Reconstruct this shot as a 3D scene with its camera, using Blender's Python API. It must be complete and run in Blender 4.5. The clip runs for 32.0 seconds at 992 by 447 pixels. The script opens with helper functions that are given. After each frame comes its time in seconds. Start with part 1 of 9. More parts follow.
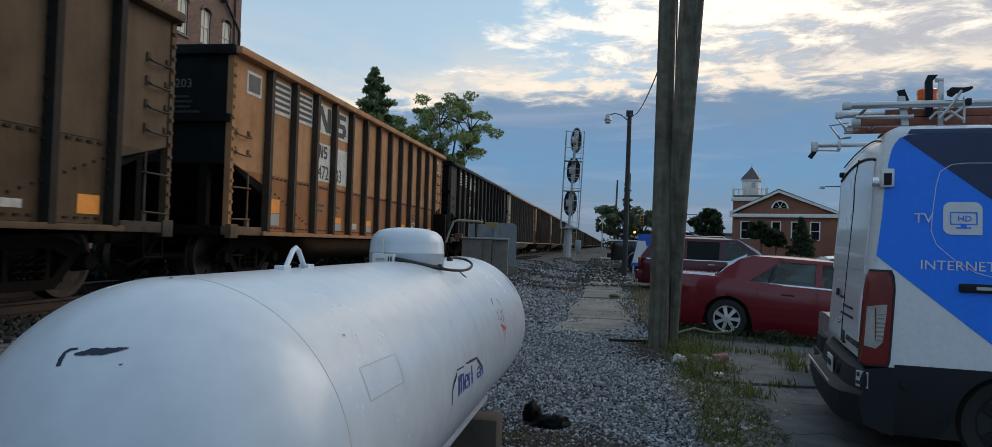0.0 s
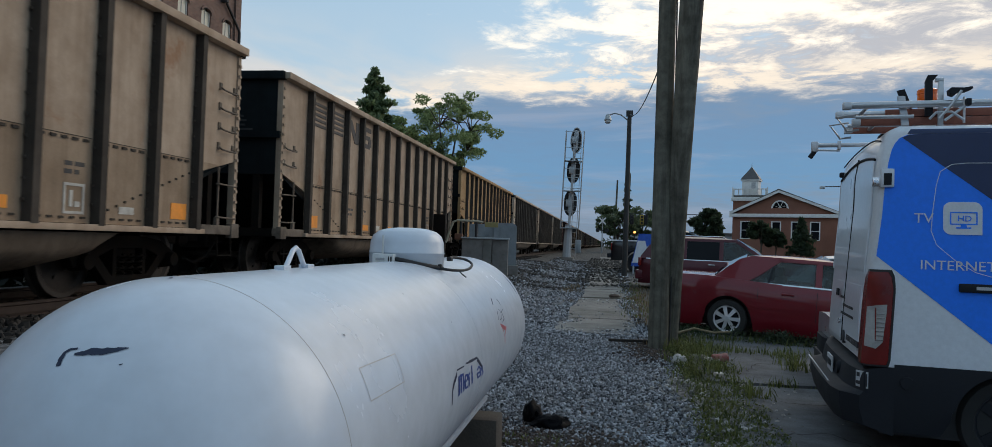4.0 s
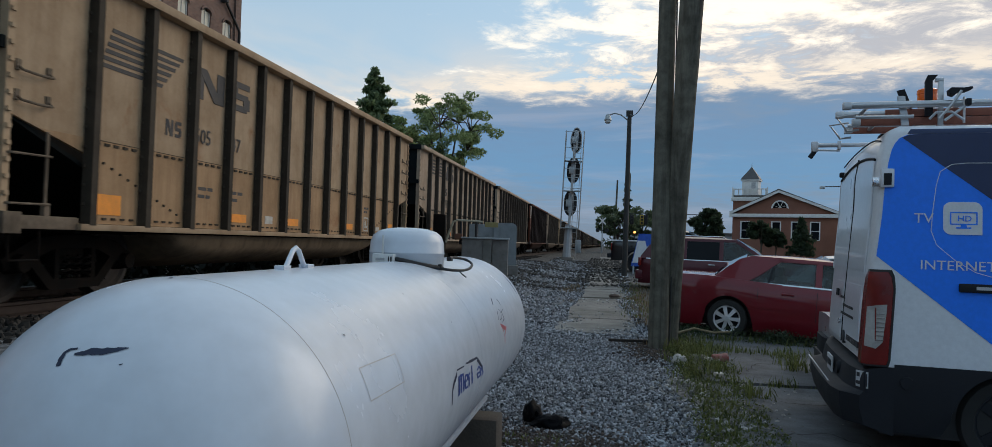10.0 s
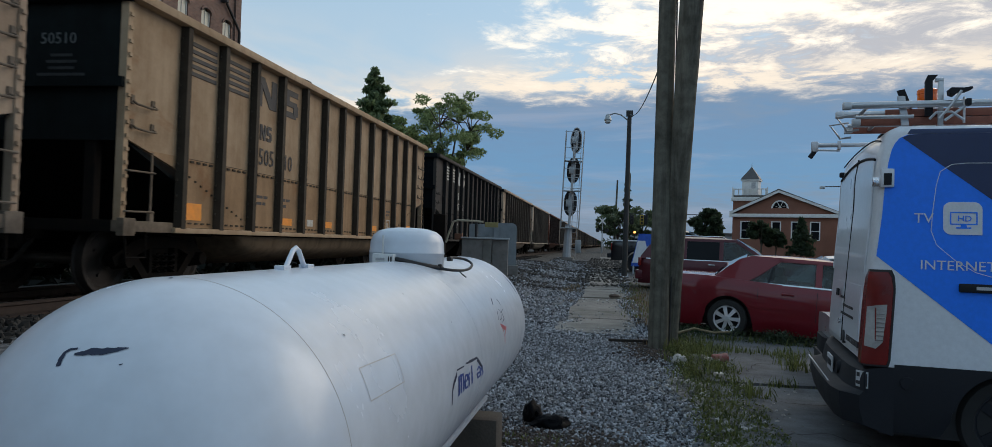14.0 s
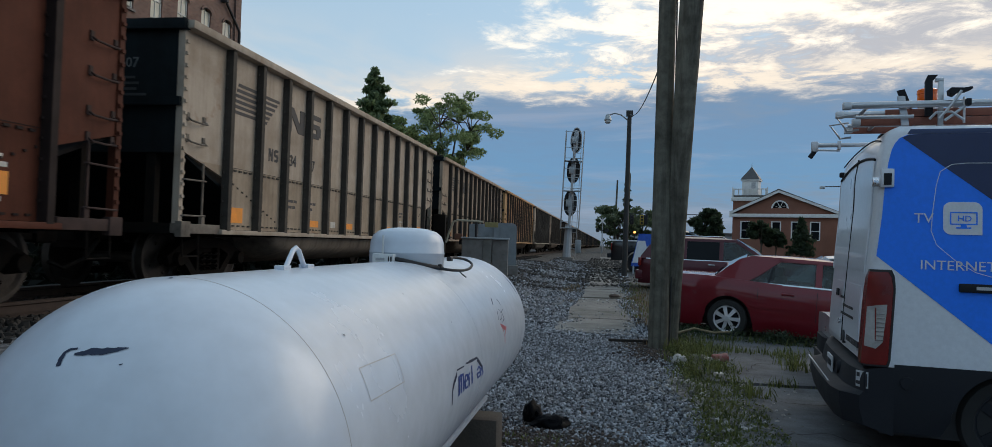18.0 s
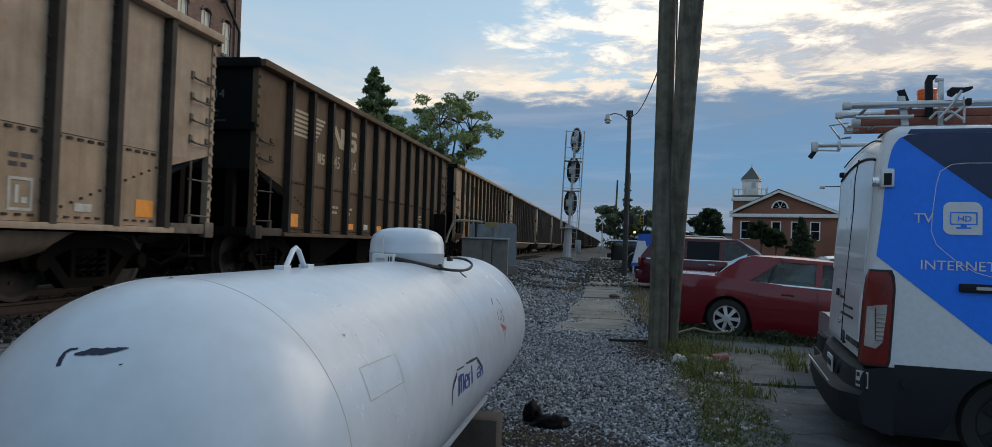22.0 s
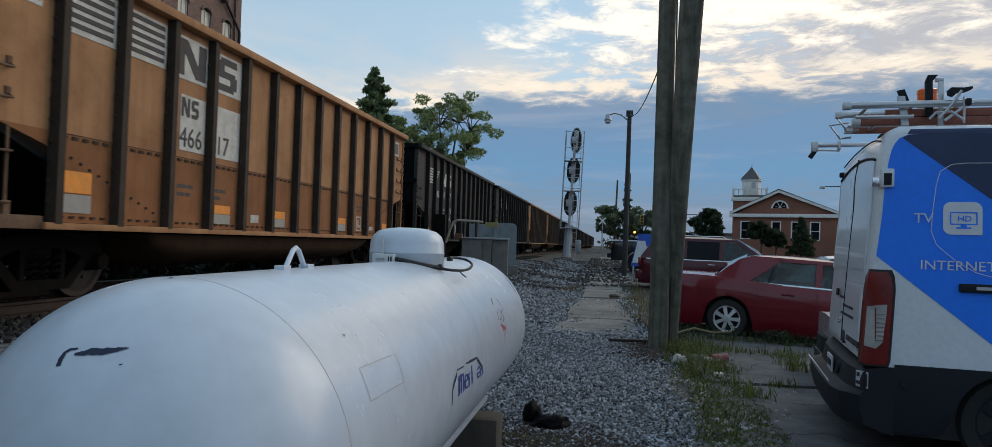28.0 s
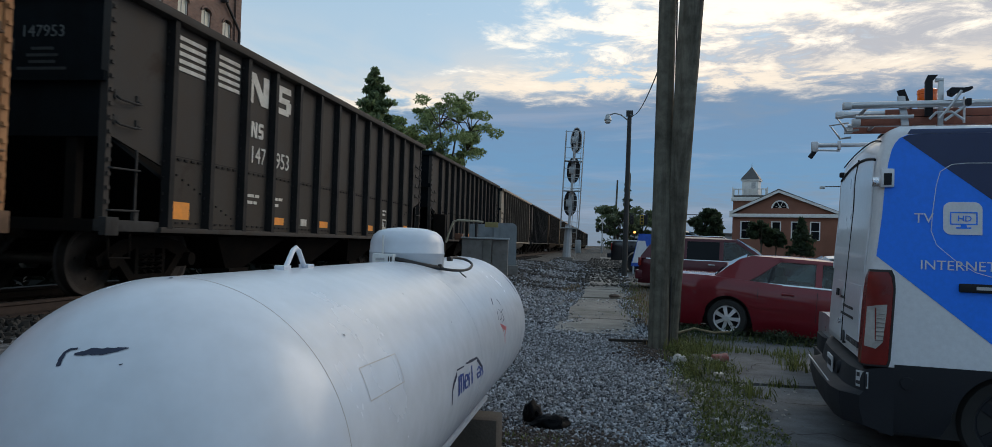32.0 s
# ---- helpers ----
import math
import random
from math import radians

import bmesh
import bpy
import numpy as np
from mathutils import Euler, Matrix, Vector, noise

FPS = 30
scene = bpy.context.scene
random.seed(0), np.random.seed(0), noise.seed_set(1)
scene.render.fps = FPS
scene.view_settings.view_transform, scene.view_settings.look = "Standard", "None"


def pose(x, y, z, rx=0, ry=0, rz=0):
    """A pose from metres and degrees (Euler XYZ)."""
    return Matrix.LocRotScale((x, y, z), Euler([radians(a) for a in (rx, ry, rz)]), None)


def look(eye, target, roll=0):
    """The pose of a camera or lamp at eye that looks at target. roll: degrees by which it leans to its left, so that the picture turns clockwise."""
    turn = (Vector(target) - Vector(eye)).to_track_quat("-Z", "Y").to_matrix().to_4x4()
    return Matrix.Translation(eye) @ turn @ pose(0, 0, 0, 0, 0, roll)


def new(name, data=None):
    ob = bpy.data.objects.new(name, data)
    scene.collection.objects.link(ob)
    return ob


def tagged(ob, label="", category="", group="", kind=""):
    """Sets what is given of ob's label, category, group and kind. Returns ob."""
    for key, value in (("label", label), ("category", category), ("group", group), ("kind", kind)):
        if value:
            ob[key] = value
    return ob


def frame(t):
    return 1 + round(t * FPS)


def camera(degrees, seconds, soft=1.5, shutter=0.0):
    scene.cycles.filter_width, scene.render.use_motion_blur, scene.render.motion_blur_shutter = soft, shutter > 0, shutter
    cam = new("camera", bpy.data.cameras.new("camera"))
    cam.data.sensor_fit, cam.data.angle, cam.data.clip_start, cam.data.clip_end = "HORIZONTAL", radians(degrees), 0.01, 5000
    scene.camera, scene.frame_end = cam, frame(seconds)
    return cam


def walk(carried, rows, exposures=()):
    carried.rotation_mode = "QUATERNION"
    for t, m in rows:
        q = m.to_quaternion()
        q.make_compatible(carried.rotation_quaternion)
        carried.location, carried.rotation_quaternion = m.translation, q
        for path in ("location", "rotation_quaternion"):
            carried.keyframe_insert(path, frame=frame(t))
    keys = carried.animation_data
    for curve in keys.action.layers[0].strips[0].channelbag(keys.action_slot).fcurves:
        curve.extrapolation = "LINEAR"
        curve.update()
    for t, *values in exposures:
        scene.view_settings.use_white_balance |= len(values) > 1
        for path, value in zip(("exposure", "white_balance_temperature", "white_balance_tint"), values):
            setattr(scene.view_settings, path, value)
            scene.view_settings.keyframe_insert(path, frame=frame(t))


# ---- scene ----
# camera: it stands still beside the track
EYE = Vector((0.0, 0.0, 1.5))
YAW, PITCH = 0.1542, 0.0258
cam = camera(68.0, 32.0, soft=0.5, shutter=0.06)
AIM = EYE + Vector((-math.sin(YAW) * math.cos(PITCH), math.cos(YAW) * math.cos(PITCH), math.sin(PITCH))) * 10
walk(cam, [(0.0, look(EYE, AIM, 1.79)), (32.0, look(EYE, AIM, 1.79))], exposures=[(0.0, 0.0), (32.0, 0.0)])

# ---- world, sun ----
SUN_AZ, SUN_EL = 48.0, 24.0          # degrees to the right of the track's direction, above the horizon


def nodes_of(tree):
    tree.nodes.clear()

    def add(kind, **sets):
        n = tree.nodes.new(kind)
        for key, value in sets.items():
            if key in n.inputs.keys():
                n.inputs[key].default_value = value
        return n
    return add, tree.links.new


def ramp_of(node, stops):
    r = node.color_ramp
    while len(r.elements) > 1:
        r.elements.remove(r.elements[0])
    r.elements[0].position, r.elements[0].color = stops[0][0], (*stops[0][1], 1)
    for at, col in stops[1:]:
        r.elements.new(at).color = (*col, 1)
    return node


def make_world():
    w = bpy.data.worlds.new("dusk_sky")
    w.use_nodes = True
    scene.world = w
    t = w.node_tree
    add, link = nodes_of(t)

    def math_(op, a, b=0.0):
        n = t.nodes.new("ShaderNodeMath")
        n.operation = op
        for i, v in enumerate((a, b)):
            if isinstance(v, (int, float)):
                n.inputs[i].default_value = v
            else:
                link(v, n.inputs[i])
        return n.outputs[0]

    def mix_(fac, a, b):
        n = t.nodes.new("ShaderNodeMix")
        n.data_type = "RGBA"
        for sock, v in ((n.inputs[0], fac), (n.inputs[6], a), (n.inputs[7], b)):
            if hasattr(v, "is_linked"):
                link(v, sock)
            elif isinstance(v, tuple):
                sock.default_value = (*v, 1)
            else:
                sock.default_value = v
        return n.outputs[2]

    def noise_(vec, scale, detail, rough=0.55, dist=0.0):
        n = t.nodes.new("ShaderNodeTexNoise")
        n.inputs["Scale"].default_value, n.inputs["Detail"].default_value = scale, detail
        n.inputs["Roughness"].default_value, n.inputs["Distortion"].default_value = rough, dist
        link(vec, n.inputs["Vector"])
        return n.outputs["Fac"]

    def band(v, lo, hi):
        n = t.nodes.new("ShaderNodeMapRange")
        n.interpolation_type = "SMOOTHSTEP"
        link(v, n.inputs[0])
        n.inputs[1].default_value, n.inputs[2].default_value = lo, hi
        return n.outputs[0]

    sky = t.nodes.new("ShaderNodeTexSky")
    sky.sky_type, sky.sun_disc = "NISHITA", False
    sky.sun_elevation, sky.sun_rotation = radians(SUN_EL), radians(SUN_AZ)
    sky.air_density, sky.dust_density, sky.ozone_density = 1.2, 1.5, 2.0
    co = t.nodes.new("ShaderNodeTexCoord")
    sep = t.nodes.new("ShaderNodeSeparateXYZ")
    link(co.outputs["Generated"], sep.inputs[0])
    dx, dy, dz = sep.outputs
    up = math_("MAXIMUM", dz, 0.0)
    # clouds lie on a flat sheet overhead
    den = math_("ADD", up, 0.06)
    comb = t.nodes.new("ShaderNodeCombineXYZ")
    link(math_("DIVIDE", dx, den), comb.inputs[0])
    link(math_("DIVIDE", dy, den), comb.inputs[1])
    flat = comb.outputs[0]
    big = noise_(flat, 0.55, 5, 0.55, 0.4)
    fine = noise_(flat, 3.4, 9, 0.66, 0.35)
    wob = math_("ADD", math_("MULTIPLY", math_("SUBTRACT", big, 0.5), 0.06), math_("MULTIPLY", math_("SUBTRACT", fine, 0.5), 0.07))
    dip = math_("MULTIPLY", math_("MAXIMUM", math_("SUBTRACT", -0.16, dx), 0.0), 0.26)
    el = math_("ADD", math_("ADD", dz, wob), dip)

    # clear sky behind: the sky texture, with thin haze near the ground
    sc = t.nodes.new("ShaderNodeVectorMath")
    sc.operation = "SCALE"
    link(sky.outputs[0], sc.inputs[0])
    sc.inputs["Scale"].default_value = 0.13
    clear = mix_(0.6, sc.outputs[0], (0.50, 0.70, 0.86))
    # high broken cloud, thickest towards the sun
    sunward = math_("ADD", math_("MULTIPLY", dx, math.sin(radians(SUN_AZ))), math_("MULTIPLY", dy, math.cos(radians(SUN_AZ))))
    cover = math_("ADD", math_("ADD", math_("MULTIPLY", fine, 0.75), math_("MULTIPLY", big, 0.55)), math_("MULTIPLY", sunward, 0.9))
    thick = band(cover, 1.13, 1.34)
    shade = math_("MULTIPLY", math_("MAXIMUM", math_("SUBTRACT", dx, 0.16), 0.0), 0.34)
    lit = mix_(band(math_("SUBTRACT", math_("ADD", fine, math_("MULTIPLY", math_("SUBTRACT", dz, 0.25), 1.6)), shade), 0.40, 0.62), (0.53, 0.54, 0.58), (1.30, 1.17, 0.98))
    veil = math_("MULTIPLY", math_("SUBTRACT", 1.0, band(dz, 0.19, 0.31)), band(math_("SUBTRACT", big, math_("MULTIPLY", dx, 0.30)), 0.47, 0.66))
    high = mix_(math_("MULTIPLY", veil, 0.75), clear, (0.80, 0.73, 0.66))
    high = mix_(thick, high, lit)
    # the long grey-blue bank low in the sky, with a bright upper rim
    bank_col = t.nodes.new("ShaderNodeValToRGB")
    ramp_of(bank_col, [(0.0, (0.21, 0.265, 0.34)), (0.06, (0.205, 0.31, 0.44)), (0.10, (0.165, 0.325, 0.525)), (0.16, (0.175, 0.305, 0.485)), (0.23, (0.25, 0.315, 0.41))])
    link(math_("ADD", dz, math_("MULTIPLY", math_("SUBTRACT", fine, 0.5), 0.12)), bank_col.inputs[0])
    # thin level wisps in the bank
    comb2 = t.nodes.new("ShaderNodeCombineXYZ")
    link(math_("MULTIPLY", dx, 3.0), comb2.inputs[0])
    link(math_("MULTIPLY", dy, 3.0), comb2.inputs[1])
    link(math_("MULTIPLY", dz, 34.0), comb2.inputs[2])
    wisp = band(noise_(comb2.outputs[0], 1.0, 5, 0.6, 0.6), 0.50, 0.72)
    bank = mix_(math_("MULTIPLY", wisp, 0.42), bank_col.outputs[0], (0.38, 0.43, 0.54))
    rim = math_("MULTIPLY", band(el, 0.185, 0.215), math_("SUBTRACT", 1.0, band(el, 0.215, 0.255)))
    high = mix_(math_("MULTIPLY", math_("MULTIPLY", rim, band(fine, 0.42, 0.56)), 0.95), high, (1.0, 0.88, 0.73))
    col = mix_(band(el, 0.185, 0.215), bank, high)
    col = mix_(math_("MULTIPLY", math_("SUBTRACT", 1.0, band(dz, -0.05, 0.0)), 1.0), col, (0.08, 0.085, 0.08))
    bg = t.nodes.new("ShaderNodeBackground")
    link(col, bg.inputs[0])
    bg.inputs[1].default_value = 1.0
    out = t.nodes.new("ShaderNodeOutputWorld")
    link(bg.outputs[0], out.inputs[0])


make_world()
sun = new("sun", bpy.data.lights.new("sun", "SUN"))
sun.data.energy, sun.data.angle, sun.data.color = 0.8, radians(45), (1.0, 0.885, 0.76)
SUN_DIR = Vector((math.sin(radians(SUN_AZ)) * math.cos(radians(SUN_EL)), math.cos(radians(SUN_AZ)) * math.cos(radians(SUN_EL)), math.sin(radians(SUN_EL))))
sun.matrix_world = look(SUN_DIR * 50, (0, 0, 0))

# ---- materials ----
def mat(name, base, rough=0.6, metal=0.0, dark=None, amount=0.5, scale=6.0, fine=60.0, bump=0.1, streak=0.0, coat=0.0, rand=0.0, emit=None, spec=0.5, rust=None):
    """A weathered surface: base colour, worn by a second colour at two scales, with fine relief and, for upright sheets, vertical streaks."""
    m = bpy.data.materials.new(name)
    m.use_nodes = True
    t = m.node_tree
    add, link = nodes_of(t)
    out, b = add("ShaderNodeOutputMaterial"), add("ShaderNodeBsdfPrincipled", Roughness=rough, Metallic=metal)
    link(b.outputs[0], out.inputs[0])
    b.inputs["Specular IOR Level"].default_value = spec
    if coat:
        b.inputs["Coat Weight"].default_value, b.inputs["Coat Roughness"].default_value = coat, 0.06
    co, info = add("ShaderNodeTexCoord"), add("ShaderNodeObjectInfo")
    vec = co.outputs["Object"]
    if rand:
        off = t.nodes.new("ShaderNodeVectorMath")
        off.operation = "ADD"
        sc = t.nodes.new("ShaderNodeMath")
        sc.operation = "MULTIPLY"
        sc.inputs[1].default_value = 37.0
        link(info.outputs["Random"], sc.inputs[0])
        link(vec, off.inputs[0])
        link(sc.outputs[0], off.inputs[1])
        vec = off.outputs[0]
    n1 = add("ShaderNodeTexNoise", Scale=scale, Detail=6.0, Roughness=0.65)
    n2 = add("ShaderNodeTexNoise", Scale=fine, Detail=3.0, Roughness=0.6)
    link(vec, n1.inputs["Vector"])
    link(vec, n2.inputs["Vector"])
    dark = dark or tuple(c * 0.45 for c in base)
    r = ramp_of(add("ShaderNodeValToRGB"), [(0.38, (0, 0, 0)), (0.72, (1, 1, 1))])
    link(n1.outputs["Fac"], r.inputs[0])
    mx = t.nodes.new("ShaderNodeMix")
    mx.data_type = "RGBA"
    mx.inputs[6].default_value, mx.inputs[7].default_value = (*base, 1), (*dark, 1)
    fac = t.nodes.new("ShaderNodeMath")
    fac.operation = "MULTIPLY"
    fac.inputs[1].default_value = amount
    link(r.outputs[0], fac.inputs[0])
    link(fac.outputs[0], mx.inputs[0])
    col = mx.outputs[2]
    if streak:
        mp = t.nodes.new("ShaderNodeMapping")
        mp.inputs["Scale"].default_value = (7.0, 7.0, 0.35)
        link(vec, mp.inputs[0])
        n3 = add("ShaderNodeTexNoise", Scale=1.0, Detail=5.0, Roughness=0.7)
        link(mp.outputs[0], n3.inputs["Vector"])
        r3 = ramp_of(add("ShaderNodeValToRGB"), [(0.45, (0, 0, 0)), (0.75, (1, 1, 1))])
        link(n3.outputs["Fac"], r3.inputs[0])
        f3 = t.nodes.new("ShaderNodeMath")
        f3.operation = "MULTIPLY"
        f3.inputs[1].default_value = streak
        link(r3.outputs[0], f3.inputs[0])
        m3 = t.nodes.new("ShaderNodeMix")
        m3.data_type = "RGBA"
        m3.inputs[7].default_value = (*dark, 1)
        link(col, m3.inputs[6])
        link(f3.outputs[0], m3.inputs[0])
        col = m3.outputs[2]
    if rust:
        n4 = add("ShaderNodeTexNoise", Scale=0.9, Detail=7.0, Roughness=0.7, Distortion=0.4)
        link(vec, n4.inputs["Vector"])
        r4 = ramp_of(add("ShaderNodeValToRGB"), [(0.60, (0, 0, 0)), (0.70, (0.75, 0.75, 0.75))])
        link(n4.outputs["Fac"], r4.inputs[0])
        m4 = t.nodes.new("ShaderNodeMix")
        m4.data_type = "RGBA"
        m4.inputs[7].default_value = (*rust, 1)
        link(col, m4.inputs[6])
        link(r4.outputs[0], m4.inputs[0])
        col = m4.outputs[2]
    # fine grain and, where wanted, a tone of its own for each piece
    g = t.nodes.new("ShaderNodeMapRange")
    g.inputs[3].default_value, g.inputs[4].default_value = 0.86, 1.12
    link(n2.outputs["Fac"], g.inputs[0])
    gain = g.outputs[0]
    if rand:
        rr = t.nodes.new("ShaderNodeMapRange")
        rr.inputs[3].default_value, rr.inputs[4].default_value = 1.0 - rand, 1.0 + rand
        link(info.outputs["Random"], rr.inputs[0])
        mu = t.nodes.new("ShaderNodeMath")
        mu.operation = "MULTIPLY"
        link(gain, mu.inputs[0])
        link(rr.outputs[0], mu.inputs[1])
        gain = mu.outputs[0]
    vm = t.nodes.new("ShaderNodeVectorMath")
    vm.operation = "SCALE"
    link(col, vm.inputs[0])
    link(gain, vm.inputs["Scale"])
    link(vm.outputs[0], b.inputs["Base Color"])
    rm = t.nodes.new("ShaderNodeMapRange")
    rm.inputs[3].default_value, rm.inputs[4].default_value = max(0.02, rough - 0.12), min(1.0, rough + 0.15)
    link(n1.outputs["Fac"], rm.inputs[0])
    link(rm.outputs[0], b.inputs["Roughness"])
    if bump:
        bp = t.nodes.new("ShaderNodeBump")
        bp.inputs["Strength"].default_value, bp.inputs["Distance"].default_value = bump, 0.01
        link(n2.outputs["Fac"], bp.inputs["Height"])
        link(bp.outputs[0], b.inputs["Normal"])
    if emit:
        b.inputs["Emission Color"].default_value, b.inputs["Emission Strength"].default_value = (*emit[0], 1), emit[1]
    return m


# ---- mesh building ----
class M:
    """Collects vertices and faces, and turns them into one mesh."""

    def __init__(self):
        self.v, self.f = [], []

    def add(self, verts, faces):
        n = len(self.v)
        self.v.extend(tuple(p) for p in verts)
        self.f.extend(tuple(i + n for i in q) for q in faces)
        return self

    def box(self, x0, x1, y0, y1, z0, z1, c=0.0):
        """A box, its edges cut by c."""
        if not c:
            p = [(x, y, z) for z in (z0, z1) for y in (y0, y1) for x in (x0, x1)]
            return self.add(p, [(0, 2, 3, 1), (4, 5, 7, 6), (0, 1, 5, 4), (2, 6, 7, 3), (0, 4, 6, 2), (1, 3, 7, 5)])
        bm = bmesh.new()
        bmesh.ops.create_cube(bm, size=1.0)
        for q in bm.verts:
            q.co = Vector(((x0 + x1) / 2 + q.co.x * (x1 - x0), (y0 + y1) / 2 + q.co.y * (y1 - y0), (z0 + z1) / 2 + q.co.z * (z1 - z0)))
        bmesh.ops.bevel(bm, geom=bm.edges[:], offset=c, segments=2, affect="EDGES", profile=0.6)
        return self.take(bm)

    def take(self, bm):
        bm.verts.index_update()
        self.add([q.co for q in bm.verts], [[q.index for q in f.verts] for f in bm.faces])
        bm.free()
        return self

    def cyl(self, a, b, r0, r1=None, n=12, caps=True):
        a, b = Vector(a), Vector(b)
        r1 = r0 if r1 is None else r1
        d = (b - a).normalized()
        u = d.orthogonal().normalized()
        w = d.cross(u)
        ring = [(math.cos(2 * math.pi * i / n), math.sin(2 * math.pi * i / n)) for i in range(n)]
        p = [a + (u * c + w * s) * r0 for c, s in ring] + [b + (u * c + w * s) * r1 for c, s in ring]
        f = [(i, (i + 1) % n, n + (i + 1) % n, n + i) for i in range(n)]
        if caps:
            f += [tuple(range(n - 1, -1, -1)), tuple(range(n, 2 * n))]
        return self.add(p, f)

    def pipe(self, pts, r, n=8):
        """A round bar along a chain of points."""
        pts = [Vector(p) for p in pts]
        rows, u = [], None
        for i, p in enumerate(pts):
            d = (pts[min(i + 1, len(pts) - 1)] - pts[max(i - 1, 0)]).normalized()
            u = d.orthogonal().normalized() if u is None else (u - d * u.dot(d)).normalized()
            w = d.cross(u)
            rr = r(i / (len(pts) - 1)) if callable(r) else r
            rows.append([p + (u * math.cos(2 * math.pi * k / n) + w * math.sin(2 * math.pi * k / n)) * rr for k in range(n)])
        v = [q for row in rows for q in row]
        f = [(i * n + k, i * n + (k + 1) % n, (i + 1) * n + (k + 1) % n, (i + 1) * n + k) for i in range(len(pts) - 1) for k in range(n)]
        f += [tuple(range(n - 1, -1, -1)), tuple(range((len(pts) - 1) * n, len(pts) * n))]
        return self.add(v, f)

    def lathe(self, prof, n=32, m=None, caps=True):
        """Turns (radius, height) rows round the z axis, then moves them by m."""
        m = m or Matrix()
        v = [m @ Vector((r * math.cos(2 * math.pi * k / n), r * math.sin(2 * math.pi * k / n), h)) for r, h in prof for k in range(n)]
        f = [(i * n + k, i * n + (k + 1) % n, (i + 1) * n + (k + 1) % n, (i + 1) * n + k) for i in range(len(prof) - 1) for k in range(n)]
        if caps:
            f += [tuple(range(n - 1, -1, -1)), tuple(range((len(prof) - 1) * n, len(prof) * n))]
        return self.add(v, f)

    def prism(self, poly, axis, a, b):
        """A flat outline (two coordinates, the other axes in order) drawn out from a to b along an axis."""
        def place(p, h):
            return {"x": (h, p[0], p[1]), "y": (p[0], h, p[1]), "z": (p[0], p[1], h)}[axis]
        n = len(poly)
        v = [place(p, a) for p in poly] + [place(p, b) for p in poly]
        f = [tuple(range(n - 1, -1, -1)), tuple(range(n, 2 * n))] + [(i, (i + 1) % n, n + (i + 1) % n, n + i) for i in range(n)]
        return self.add(v, f)

    def loft(self, rows, close=True, cap=True):
        """Skin over rows of equally many points."""
        n = len(rows[0])
        v = [q for row in rows for q in row]
        k = n if close else n - 1
        f = [(i * n + j, i * n + (j + 1) % n, (i + 1) * n + (j + 1) % n, (i + 1) * n + j) for i in range(len(rows) - 1) for j in range(k)]
        if cap and close:
            f += [tuple(range(n - 1, -1, -1)), tuple(range((len(rows) - 1) * n, len(rows) * n))]
        return self.add(v, f)

    def mesh(self, name, material, smooth=0.0, fix=False):
        me = bpy.data.meshes.new(name)
        me.from_pydata(self.v, [], self.f)
        if fix:
            bm = bmesh.new()
            bm.from_mesh(me)
            bmesh.ops.recalc_face_normals(bm, faces=bm.faces[:])
            bm.to_mesh(me)
            bm.free()
        for mm in (material if isinstance(material, (list, tuple)) else [material]):
            me.materials.append(mm)
        if smooth:
            me.polygons.foreach_set("use_smooth", [True] * len(me.polygons))
            me.set_sharp_from_angle(angle=radians(smooth))
        return me


def part(name, shape, material, parent, label="", smooth=35.0, at=None, fix=True):
    """One mesh object under a thing or a part. shape: an M or a finished mesh."""
    me = shape if isinstance(shape, bpy.types.Mesh) else shape.mesh(name, material, smooth, fix)
    ob = new(name, me)
    ob.parent = parent
    if at is not None:
        ob.matrix_basis = at
    if label:
        ob["label"] = label
    return ob


def thing(name, label, category, m=None, group="", kind=""):
    """A thing made of parts: an Empty at its base."""
    ob = new(name)
    ob.empty_display_size = 0.2
    if m is not None:
        ob.matrix_basis = m
    return tagged(ob, label, category, group, kind)


def solid(name, shape, material, label, category="", m=None, group="", kind="", smooth=35.0, fix=True):
    """A thing, or a piece of the setting, of one mesh."""
    ob = new(name, shape if isinstance(shape, bpy.types.Mesh) else shape.mesh(name, material, smooth, fix))
    if m is not None:
        ob.matrix_basis = m
    return tagged(ob, label, category, group, kind)


def lettering(text, size, depth, material, wide=1.0):
    """Raised letters, as a mesh in the x-y plane, the baseline's left end at the origin."""
    cu = bpy.data.curves.new("letters", "FONT")
    cu.body, cu.size, cu.extrude = text, size, depth
    cu.resolution_u = 2
    ob = bpy.data.objects.new("letters", cu)
    me = bpy.data.meshes.new_from_object(ob)
    bpy.data.objects.remove(ob)
    for q in me.vertices:
        q.co.x *= wide
    me.materials.clear()
    me.materials.append(material)
    return me

